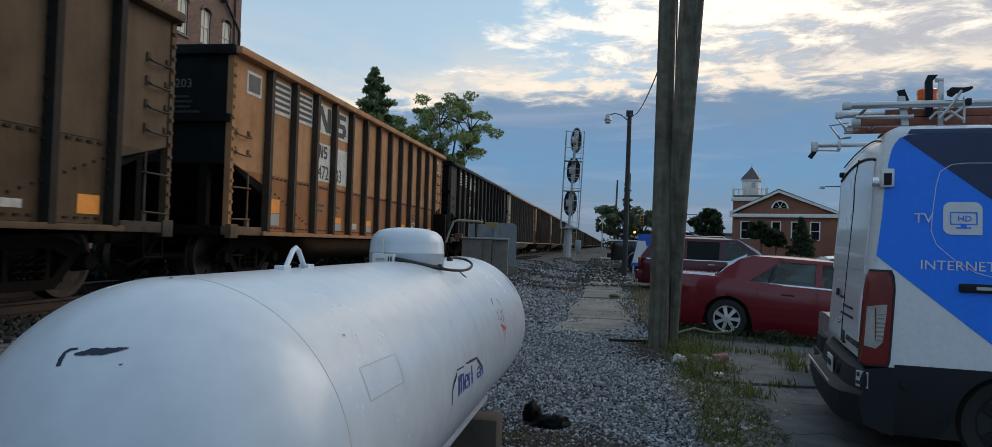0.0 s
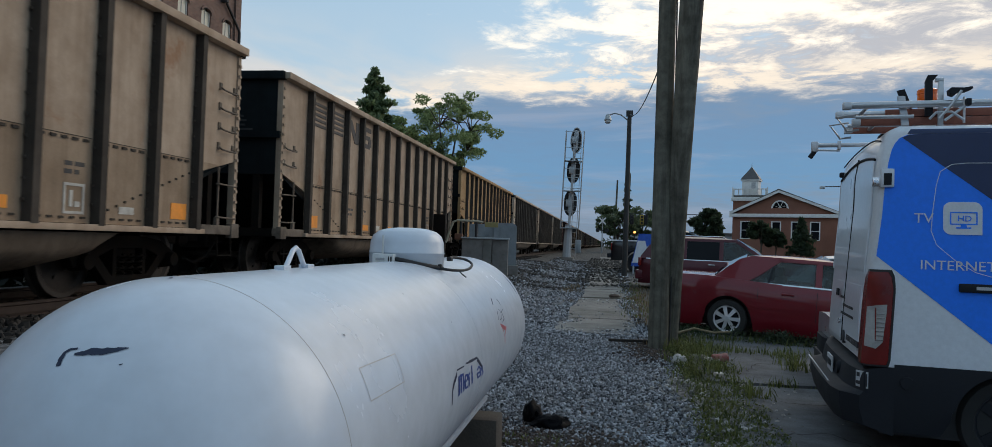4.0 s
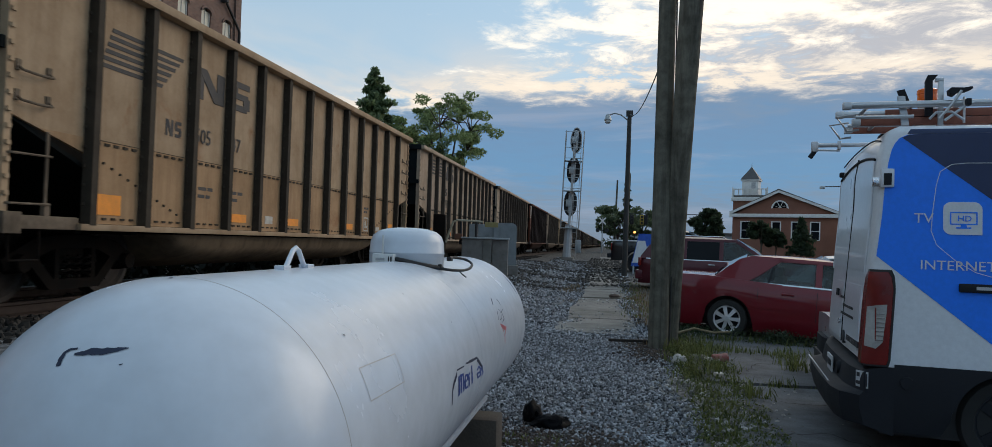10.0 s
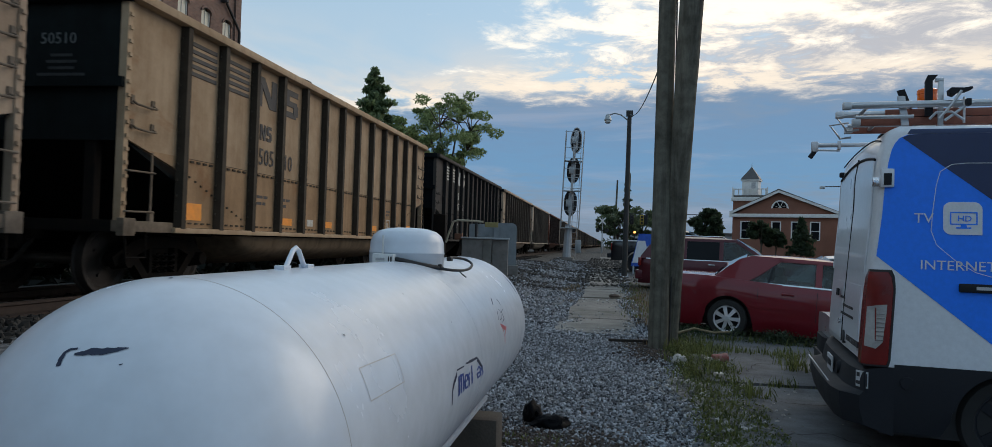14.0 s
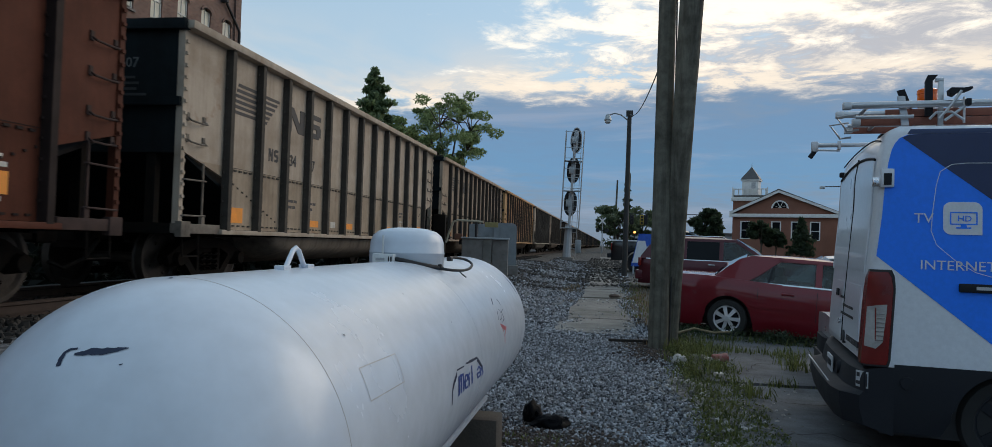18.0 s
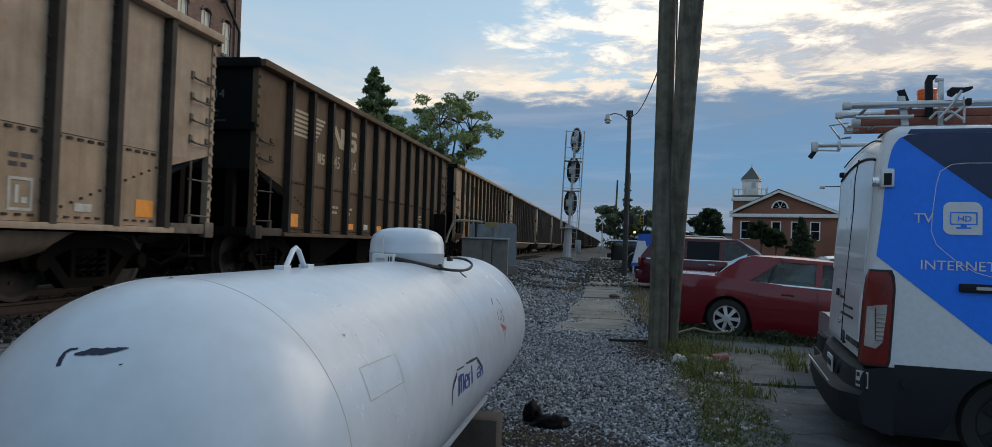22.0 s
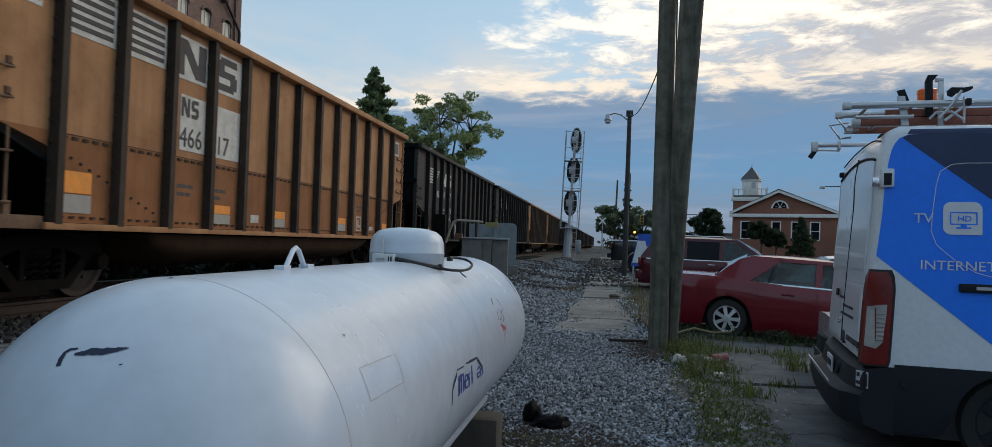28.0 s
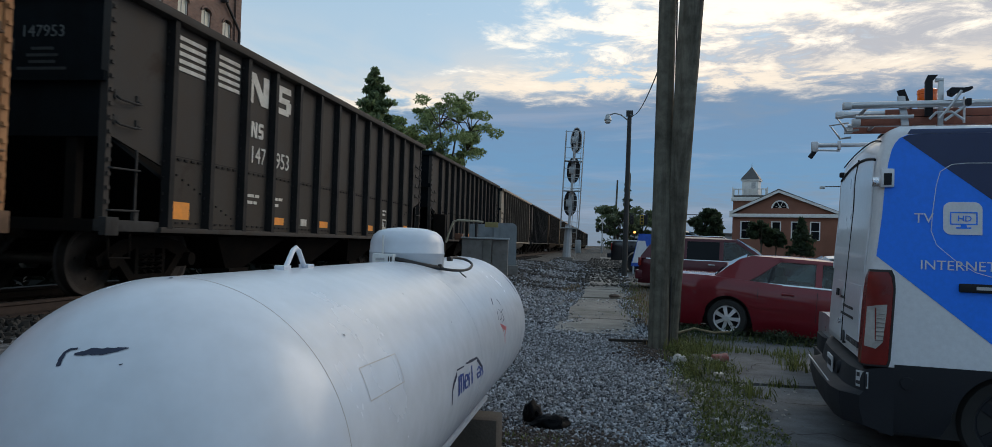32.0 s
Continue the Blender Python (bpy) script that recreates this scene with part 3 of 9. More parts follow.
def sill_shape(s):
    s.box(SIDE - 0.06, SIDE + 0.11, 1.0, BODY - 1.0, SILL + 0.0, SILL + 0.075, 0.012)


def end_sill_shape(s):
    s.box(SIDE - 0.10, SIDE + 0.06, -0.02, 1.02, SILL + 0.0, SILL + 0.14, 0.012)
    s.box(SIDE - 0.02, SIDE + 0.08, -0.03, 0.20, SILL - 0.05, SILL + 0.17, 0.01)


def end_shape(s):
    s.box(-SIDE, SIDE, 0.0, 0.05, 1.95, TOP, 0)


def cap_shape(s):
    s.box(-SIDE, SIDE + 0.05, -0.10, 0.06, TOP - 0.14, TOP + 0.01, 0.012)


def stiffener_shape(s):
    s.box(-SIDE, SIDE, -0.07, 0.0, 2.60, 2.72)


def slope_shape(s):
    s.add([(-SIDE + 0.04, 0.05, 2.02), (SIDE - 0.04, 0.05, 2.02), (SIDE - 0.04, 2.6, 1.05), (-SIDE + 0.04, 2.6, 1.05),
           (-SIDE + 0.04, 0.05, 1.97), (SIDE - 0.04, 0.05, 1.97), (SIDE - 0.04, 2.6, 1.0), (-SIDE + 0.04, 2.6, 1.0)],
          [(0, 1, 2, 3), (7, 6, 5, 4), (0, 4, 5, 1), (1, 5, 6, 2), (2, 6, 7, 3), (3, 7, 4, 0)])


def end_post_shape(s):
    s.box(-0.07, 0.07, 0.02, 0.14, SILL, 1.97)


def end_beam_shape(s):
    s.box(-SIDE + 0.03, SIDE - 0.06, 0.0, 0.16, SILL, SILL + 0.14)


def deck_shape(s):
    s.box(-SIDE + 0.1, SIDE - 0.12, 0.35, 1.25, SILL - 0.02, SILL + 0.03)


def post_shape(s):
    """Corner post with its bolts."""
    s.box(SIDE - 0.08, SIDE + 0.02, -0.015, 0.075, SILL + 0.05, TOP - 0.1)
    for i in range(16):
        z = SILL + 0.35 + i * 0.165
        s.box(SIDE + 0.02, SIDE + 0.045, 0.005, 0.06, z - 0.022, z + 0.022)


def ladder_shape(s):
    x = SIDE + 0.03
    s.box(x - 0.012, x + 0.008, 0.535, 0.565, SILL + 0.1, 1.86)
    for z in (1.09, 1.59):
        s.pipe([(x - 0.02, 0.04, z), (x + 0.03, 0.06, z), (x + 0.03, 0.58, z + 0.01), (x - 0.01, 0.60, z + 0.01)], 0.014, 6)
    s.box(x - 0.03, x + 0.02, 0.52, 0.60, SILL + 0.08, SILL + 0.26)


def stirrup_shape(s):
    x = SIDE + 0.02
    s.pipe([(x - 0.01, 0.10, SILL + 0.02), (x, 0.11, SILL - 0.32), (x, 0.50, SILL - 0.32), (x - 0.01, 0.51, SILL + 0.02)], 0.016, 6)


def grab_shape(s):
    x = SIDE
    s.pipe([(x, 0.14, 0.05), (x + 0.07, 0.14, 0.0), (x + 0.08, 0.34, -0.01), (x + 0.07, 0.55, 0.0), (x, 0.55, 0.05)], 0.014, 6)
    for y in (0.14, 0.55):
        s.box(x, x + 0.02, y - 0.03, y + 0.03, 0.0, 0.11)


def belly_shape(s):
    rows = []
    for y, k in ((3.0, 0.0), (3.3, 0.75), (3.9, 1.0), (10.84, 1.0), (11.44, 0.75), (11.74, 0.0)):
        rows.append([(1.54 * math.cos(a), y, SILL - 0.02 - (0.50 * k + 0.02) * abs(math.sin(a)) ** 0.7) for a in [math.pi * i / 14 for i in range(15)]])
    s.loft(rows)


def chute_shape(s):
    for y in (0.0,):
        s.loft([[(-1.3, y - 1.3, SILL), (1.3, y - 1.3, SILL), (1.3, y + 1.3, SILL), (-1.3, y + 1.3, SILL)],
                [(-0.6, y - 0.28, 0.24), (0.9, y - 0.28, 0.24), (0.9, y + 0.28, 0.24), (-0.6, y + 0.28, 0.24)]])
        s.box(0.5, 1.0, y - 0.34, y + 0.34, 0.16, 0.26)


def frame_shape(s):
    """Centre sill, floor, far side and cross bearers."""
    s.box(-0.28, 0.28, 0.05, BODY - 0.05, 0.72, 0.98)
    s.box(-SIDE + 0.05, SIDE - 0.05, 2.55, BODY - 2.55, 0.94, 1.0)
    for j in range(RIBS):
        y = RIB0 + RIB * j
        s.box(-SIDE - 0.13, -SIDE, y - 0.07, y + 0.07, SILL, TOP - 0.1)
        s.box(-SIDE, SIDE - 0.08, y - 0.05, y + 0.05, 0.80, 0.95)
    s.box(-SIDE - 0.14, -SIDE + 0.09, 0, BODY, TOP - 0.12, TOP)
    s.box(-SIDE - 0.05, -SIDE + 0.05, 0, BODY, SILL - 0.06, SILL + 0.09)
    side_sheet(s, -SIDE + 0.035)
    lower_sheet(s, -SIDE + 0.035)


def coupler_shape(s):
    s.box(-0.10, 0.10, -0.52, 0.25, 0.70, 0.88, 0.02)
    s.box(-0.17, 0.17, -0.74, -0.46, 0.66, 0.92, 0.04)
    s.box(-0.26, 0.26, -0.05, 0.12, 0.60, 0.99)
    s.pipe([(0.35, 0.1, 0.72), (0.36, -0.2, 0.45), (0.30, -0.5, 0.33), (0.24, -0.70, 0.42)], 0.03, 6)


def side_frame_shape(s):
    """A cast truck side: two arms that meet the axle boxes, with the spring nest between."""
    for x in (1.0, -1.0):
        a, b = x - 0.07, x + 0.07
        s.prism([(-1.12, 0.50), (-0.70, 0.72), (-0.30, 0.78), (0.30, 0.78), (0.70, 0.72), (1.12, 0.50), (1.06, 0.38), (0.66, 0.50), (0.34, 0.62), (-0.34, 0.62), (-0.66, 0.50), (-1.06, 0.38)], "x", a, b)
        s.prism([(-0.78, 0.50), (-0.42, 0.14), (0.42, 0.14), (0.78, 0.50), (0.66, 0.56), (0.36, 0.26), (-0.36, 0.26), (-0.66, 0.56)], "x", a, b)
        for y in (-0.34, 0.27):
            s.box(a, b, y, y + 0.07, 0.2, 0.7)
        for y in (-0.89, 0.89):
            s.cyl((a, y, 0.457), (x + (0.16 if x > 0 else -0.16), y, 0.457), 0.13, 0.10, 12)
    s.box(-1.0, 1.0, -0.22, 0.22, 0.42, 0.66, 0.03)


def spring_shape(s):
    pts = [(1.03 + 0.07 * math.cos(a), 0.07 * math.sin(a), 0.28 + 0.025 * a / 2) for a in [i * 0.7 for i in range(30)]]
    s.pipe(pts, 0.017, 5)


def wheelset_shape(s):
    turn = Matrix.Rotation(radians(90), 4, "Y")
    for x in (0.7535, -0.7535):
        k = 1 if x > 0 else -1
        prof = [(0.05, 0.07), (0.11, 0.07), (0.13, 0.045), (0.36, 0.02), (0.40, 0.055), (0.457, 0.055), (0.46, -0.055), (0.487, -0.07), (0.487, -0.09), (0.39, -0.09), (0.36, -0.03), (0.12, -0.05), (0.05, -0.06)]
        s.lathe([(r, h * k) for r, h in prof], 28, Matrix.Translation((x, 0, 0)) @ turn)
        for i in range(4):
            a = i * math.pi / 2
            s.cyl((x + 0.03 * k, 0.24 * math.cos(a), 0.24 * math.sin(a)), (x + 0.055 * k, 0.24 * math.cos(a), 0.24 * math.sin(a)), 0.025, n=6)
    s.cyl((-1.1, 0, 0), (1.1, 0, 0), 0.08, n=12)


def plate(s, y0, y1, z0, z1, lift=0.006, skew=0.0):
    s.prism([(y0, z0), (y1, z0), (y1 + skew, z1), (y0 + skew, z1)], "x", SIDE + 0.001, SIDE + lift)


def panel(j):
    """Where the flat sheet between rib j and the next begins and ends."""
    return (0.09, RIB0 - 0.1) if j < 0 else (RIB0 + RIB * j + 0.085, RIB0 + RIB * (j + 1) - 0.085)


def big_n(s, y, w, z0, z1, lift=0.010):
    t = w * 0.27
    plate(s, y, y + t, z0, z1, lift)
    plate(s, y + w - t, y + w, z0, z1, lift)
    s.prism([(y + t * 0.2, z1), (y + t * 1.3, z1), (y + w - t * 0.2, z0), (y + w - t * 1.3, z0)], "x", SIDE + 0.001, SIDE + lift + 0.002)


def big_s(s, y, w, z0, z1, lift=0.010):
    h = (z1 - z0)
    t = h * 0.21
    plate(s, y + w * 0.06, y + w * 0.86, z0, z0 + t, lift)
    plate(s, y + w * 0.08, y + w * 0.90, z0 + (h - t) / 2, z0 + (h + t) / 2, lift + 0.001)
    plate(s, y + w * 0.14, y + w * 0.98, z1 - t, z1, lift)
    plate(s, y + w * 0.66, y + w, z0 + t * 0.5, z0 + h * 0.5, lift + 0.002)
    plate(s, y, y + w * 0.34, z0 + h * 0.5, z1 - t * 0.5, lift + 0.002)


def word_bars(s, rows):
    """Lines of small stencilled words, too small to read."""
    for y, z, n, w in rows:
        k = y
        for i in range(n):
            ww = w * (0.7 + 0.6 * ((i * 7 + int(z * 50)) % 5) / 5)
            plate(s, k, k + ww, z, z + 0.05, 0.004)
            k += ww + 0.035


def small_words(s):
    word_bars(s, [(panel(2)[0] + 0.20, 1.47, 2, 0.20), (panel(2)[0] + 0.20, 1.36, 2, 0.16), (panel(3)[0] + 0.06, 1.47, 2, 0.22), (panel(3)[0] + 0.06, 1.36, 1, 0.25),
                  (panel(9)[0] + 0.42, 1.55, 2, 0.13), (panel(9)[0] + 0.42, 1.46, 2, 0.11)])


def end_words(s):
    for z, w in ((2.98, 0.30), (2.90, 0.42), (2.82, 0.36), (2.74, 0.66)):
        s.box(0.72 - w / 2, 0.72 + w / 2, -0.004, -0.001, z, z + (0.09 if z > 3.1 else 0.035))


def wheel_mark(s):
    """Emblem of two nested arcs over slanting bars, in the end panel."""
    cy, cz = 0.78, 3.18
    for r0, r1 in ((0.36, 0.46), (0.16, 0.27)):
        arc = [(-0.5 + i * 3.9 / 14) for i in range(15)]
        s.prism([(cy + r1 * math.cos(q), cz + r1 * math.sin(q)) for q in arc] + [(cy + r0 * math.cos(q), cz + r0 * math.sin(q)) for q in reversed(arc)], "x", SIDE + 0.001, SIDE + 0.008)
    for z, w in ((2.92, 0.5), (2.76, 0.55)):
        plate(s, cy - 0.62, cy - 0.62 + w, z, z + 0.09, skew=-0.06)
    plate(s, 0.25, 1.0, 3.60, 3.68)


def spray(seed, spots):
    """Looping spray-painted scrawl at spots of (panel, height, size)."""
    def build(s):
        rnd = random.Random(seed)
        for j, cz, r in spots:
            a, b = panel(j)
            cy = rnd.uniform(a + 0.28, b - 0.28)
            for q in range(2):
                f1, f2, ph = rnd.uniform(1.5, 3.4), rnd.uniform(1.2, 2.8), rnd.uniform(0, 6)
                last = None
                for i in range(44):
                    u = i / 43 * 6.0
                    y = min(b - 0.02, max(a + 0.02, cy + r * math.sin(f1 * u * 0.6 + ph) + 0.03 * u))
                    z = cz + 1.35 * r * math.cos(f2 * u * 0.6)
                    if last:
                        d = Vector((y - last[0], z - last[1]))
                        if d.length > 0.004:
                            nrm = Vector((-d.y, d.x)).normalized() * 0.016
                            s.prism([(last[0] - nrm.x, last[1] - nrm.y), (last[0] + nrm.x, last[1] + nrm.y), (y + nrm.x, z + nrm.y), (y - nrm.x, z - nrm.y)], "x", SIDE + 0.001, SIDE + 0.006)
                    last = (y, z)
    return build


SCRAWLS = {11: [(2, 1.28, 0.20), (4, 1.38, 0.18), (5, 1.62, 0.20), (5, 1.25, 0.20), (6, 1.55, 0.24), (6, 1.15, 0.14), (7, 1.28, 0.20), (8, 1.30, 0.14)],
           12: [(5, 1.4, 0.22), (7, 1.35, 0.20), (8, 1.3, 0.16), (9, 1.3, 0.14)],
           13: [(4, 1.4, 0.22), (5, 1.5, 0.22), (6, 1.4, 0.20), (7, 1.5, 0.16), (8, 1.35, 0.14)],
           14: [(2, 1.75, 0.16), (3, 1.80, 0.18), (4, 1.38, 0.12), (9, 1.55, 0.20), (10, 1.42, 0.11), (11, 1.40, 0.11)]}


# colour, mark, digits on the left and right of a rib, belly, extra scrawl
T, P_, W, R, K, B, O, A = TAN, PALE, WARM, RUST, BLACK, BROWN, OXIDE, AMBER
CARS = [
    (B, "plain", "", "", 1, 0), (R, "panel", "472", "03", 1, 0), (K, "stripe", "147", "491", 0, 11), (P_, "stripe", "499", "79", 1, 0),
    (R, "panel", "470", "60", 1, 0), (T, "stripe", "485", "62", 1, 0), (T, "stripe", "", "", 1, 0), (SAND, "plain", "", "", 0, 0),
    (P_, "horse", "531", "74", 1, 0), (T, "stripe", "485", "45", 1, 0), (P_, "stripe", "476", "73", 1, 0), (O, "wheel", "50 75", "39", 1, 0),
    (W, "horse", "506", "99", 1, 0), (W, "horse", "505", "47", 1, 0), (T, "stripe", "477", "69", 1, 0), (T, "horse", "527", "51", 1, 0),
    (O, "wheel", "50 75", "17", 1, 12), (T, "stripe", "483", "16", 1, 0), (W, "stripe", "505", "10", 1, 0), (K, "stripe", "147", "00", 0, 0),
    (T, "stripe", "", "", 1, 0), (P_, "stripe", "485", "34", 1, 0), (O, "wheel", "49 53", "05", 1, 13), (P_, "horse", "534", "07", 1, 0),
    (T, "horse", "510", "42", 1, 0), (A, "patch", "373", "", 1, 0), (P_, "horse", "534", "43", 1, 0), (T, "horse", "533", "79", 1, 0),
    (B, "horse", "145", "814", 0, 0), (W, "horse", "507", "85", 1, 0), (T, "stripe", "476", "38", 1, 0), (P_, "horse", "522", "51", 1, 0),
    (P_, "horse", "509", "72", 1, 0), (T, "stripe", "", "", 1, 0), (K, "stripe", "147", "", 0, 0), (R, "panel", "466", "17", 1, 0),
    (K, "horse", "144", "967", 0, 14), (K, "horse", "145", "300", 0, 0), (R, "panel", "468", "97", 1, 0), (R, "panel", "470", "73", 1, 0),
    (K, "stripe", "147", "953", 0, 0), (K, "plain", "", "", 0, 0), (P_, "plain", "", "", 1, 0), (K, "plain", "", "", 0, 0),
    (B, "plain", "", "", 1, 0), (W, "plain", "", "", 1, 0), (K, "plain", "", "", 0, 0), (T, "plain", "", "", 1, 0),
    (K, "plain", "", "", 0, 0), (B, "plain", "", "", 1, 0), (T, "plain", "", "", 1, 0), (K, "plain", "", "", 0, 0),
]
WORDS = {"weathered_tan": "weathered tan", "pale_tan": "pale dusty tan", "warm_tan": "warm sandy tan", "sandy_tan": "plain sandy tan", "rust_orange": "rust-orange", "black_steel": "sooty black",
         "dark_brown": "dark brown", "oxide_red": "oxide red", "amber_tan": "amber yellow"}
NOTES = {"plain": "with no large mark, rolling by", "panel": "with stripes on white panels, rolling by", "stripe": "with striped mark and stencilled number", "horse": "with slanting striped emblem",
         "wheel": "with round white emblem", "patch": "with painted-over patches"}
cars, wheelsets, truck_parts = [], {-0.89: [], 0.89: []}, []


def text_part(car, text, size, y, z, ink, name="number"):
    if not text:
        return
    me = lettering(text, size, 0.003, ink, 0.95)
    part(name, me, ink, car, at=Matrix.Translation((SIDE + 0.0115, y, z)) @ Matrix.Rotation(radians(90), 4, "Z") @ Matrix.Rotation(radians(90), 4, "X"))


def hopper_car(k, spec):
    c, mark, left, right, belly, scrawl = spec
    car = thing("coal_car", "%s coal car %s" % (WORDS[c["name"]], NOTES[mark]), "rail car", group="cars of the coal train")
    side, rib, end = c["side"], c["rib"], c["end"]
    ink = MARK_WHITE if c in (BLACK, OXIDE) else MARK_SAND if c is BROWN else MARK_DARK
    part("side_panel", shared("side_panel", side, side_sheet), side, car)
    part("lower_panel", shared("lower_panel", c["lower"], lower_sheet), side, car)
    if c is not AMBER:
        part("rivet_seam", shared("rivet_seam", rib, seam_rivets), rib, car)["kind"] = "stuff"
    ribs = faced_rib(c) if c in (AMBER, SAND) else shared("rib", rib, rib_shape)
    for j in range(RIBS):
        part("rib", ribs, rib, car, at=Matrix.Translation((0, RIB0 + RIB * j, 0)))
    part("top_chord", shared("top_chord", side, chord_shape), side, car)
    part("side_sill", shared("side_sill", side, sill_shape), side, car)
    part("underframe", shared("underframe", STEEL_BLACK, frame_shape), STEEL_BLACK, car)
    grabs = shared("grab_iron", c["iron"], grab_shape)
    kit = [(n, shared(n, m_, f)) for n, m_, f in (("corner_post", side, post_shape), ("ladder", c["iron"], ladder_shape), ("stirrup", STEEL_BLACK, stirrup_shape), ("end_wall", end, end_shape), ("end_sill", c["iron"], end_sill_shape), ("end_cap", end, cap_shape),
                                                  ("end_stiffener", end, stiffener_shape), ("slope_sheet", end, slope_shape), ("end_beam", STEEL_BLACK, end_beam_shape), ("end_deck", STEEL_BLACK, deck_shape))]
    posts_ = shared("end_post", STEEL_BLACK, end_post_shape)
    far = {}
    for n, me in [("grab_iron", grabs), ("end_post", posts_)] + kit:
        key = (n + "_far", me.materials[0].name)
        if key not in made_meshes:
            cp = me.copy()
            for q in cp.vertices:
                q.co.y = -q.co.y
            cp.flip_normals()
            made_meshes[key] = cp
        far[n] = made_meshes[key]
    for z in (2.12, 2.42, 2.72, 3.02) if c is not OXIDE else (1.85, 2.15, 2.6, 3.0):
        if z < 2.6:
            part("grab_iron", grabs, side, car, at=Matrix.Translation((0, 0, z)))
        part("grab_iron", far["grab_iron"], side, car, at=Matrix.Translation((0, BODY, z)))
    for x in (-1.15, 0.0, 1.15):
        part("end_post", posts_, side, car, at=Matrix.Translation((x, 0, 0)))
        part("end_post", far["end_post"], side, car, at=Matrix.Translation((x, BODY, 0)))
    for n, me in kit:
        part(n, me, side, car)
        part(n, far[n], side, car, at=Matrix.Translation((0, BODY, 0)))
    cme = shared("coupler", STEEL_BLACK, coupler_shape)
    part("coupler", cme, STEEL_BLACK, car)
    part("coupler", cme, STEEL_BLACK, car, at=Matrix.Translation((0, BODY, 0)) @ Matrix.Rotation(math.pi, 4, "Z"))
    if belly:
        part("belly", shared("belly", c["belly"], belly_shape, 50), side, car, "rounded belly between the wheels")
    else:
        for y in (4.4, 7.37, 10.34):
            part("chute", shared("chute", GRIME, chute_shape), GRIME, car, "grimy hopper chute", at=Matrix.Translation((0, y, 0)))
    for y in (1.75, BODY - 1.75):
        tr = part("truck", shared("truck", STEEL_BLACK, side_frame_shape), STEEL_BLACK, car, at=Matrix.Translation((0, y, 0)))
        for dy in (-0.18, 0.0, 0.18):
            part("spring", shared("spring", STEEL_BLACK, spring_shape), STEEL_BLACK, tr, at=Matrix.Translation((0, dy, 0)))
        for dy in (-0.89, 0.89):
            ws = part("wheelset", shared("wheelset", WHEEL_STEEL, wheelset_shape), WHEEL_STEEL, tr, at=Matrix.Translation((0, dy, 0.457)))
            wheelsets[dy].append(ws)
    # reflectors, placards and stencils
    def stick(name, ink_, y0, y1, z0, z1):
        key = "%s_%d_%d" % (name, round((y1 - y0) * 100), round((z1 - z0) * 100))
        me = shared(key, ink_, lambda s: s.box(SIDE + 0.001, SIDE + 0.008, 0, y1 - y0, 0, z1 - z0))
        part(name, me, ink_, car, at=Matrix.Translation((0, y0, z0)))
    rnd = random.Random(100 + k)
    if mark != "patch":
        lift = 0.22 if c is RUST else 0.0
        stick("reflector", REFLECTOR, panel(0)[0] + 0.06, panel(0)[0] + 0.52, 1.03 + lift, 1.27 + lift)
        for j in (3, 5, 8):
            a = panel(j)[0] + 0.10 + rnd.uniform(0, 0.15)
            stick("reflector", REFLECTOR, a, a + 0.46, 1.04 + lift * 0.5, 1.17 + lift * 0.5)
            if c is RUST:
                stick("placard", PALE_PATCH, a, a + 0.46, 1.0, 1.145)
        if c is OXIDE:
            stick("reflector", REFLECTOR, panel(11)[0] + 0.05, panel(11)[0] + 0.45, 1.17, 1.40)
            part("stencilling", shared("reflector_words", ink, lambda s: word_bars(s, [(panel(11)[0] + 0.06, 1.44, 2, 0.16), (panel(11)[0] + 0.06, 1.52, 2, 0.15), (panel(11)[0] + 0.06, 1.10, 2, 0.17), (panel(10)[0] + 0.15, 1.42, 3, 0.12)])), ink, car)["kind"] = "stuff"
        else:
            stick("reflector", REFLECTOR, panel(11)[0] + 0.40, panel(11)[0] + 0.76, 1.03, 1.25)
        if c is RUST:
            stick("placard", PALE_PATCH, panel(0)[0] + 0.06, panel(0)[0] + 0.52, 1.03, 1.235)
    stick("placard", PLACARD, panel(4)[0] + 0.3, panel(4)[0] + 0.58, 1.05, 1.18)
    stick("placard", PLACARD, panel(10)[0] + 0.34, panel(10)[0] + 0.62, 1.05, 1.14)
    part("load_chart", shared("load_chart", PLACARD if c not in (BLACK, OXIDE) else MARK_WHITE, lambda s: [s.box(SIDE + 0.001, SIDE + 0.008, y0, y1, z0, z1) for y0, y1, z0, z1 in
         ((0, 0.32, 0, 0.03), (0, 0.32, 0.31, 0.34), (0, 0.03, 0.03, 0.31), (0.29, 0.32, 0.03, 0.31), (0.09, 0.14, 0.08, 0.26), (0.17, 0.25, 0.08, 0.14))]), PLACARD, car, at=Matrix.Translation((0, panel(9)[0] + 0.42, 1.02)))
    part("stencilling", shared("stencilling", ink, small_words), ink, car)["kind"] = "stuff"
    part("end_stencilling", shared("end_stencilling", END_INK, end_words), END_INK, car)["kind"] = "stuff"
    digits = (left + right).replace(" ", "")
    if digits:
        part("end_number", lettering(digits, 0.20, 0.002, END_PALE, 1.0), END_PALE, car, at=Matrix.Translation((0.42, -0.004, 3.14)) @ Matrix.Rotation(radians(90), 4, "X"))
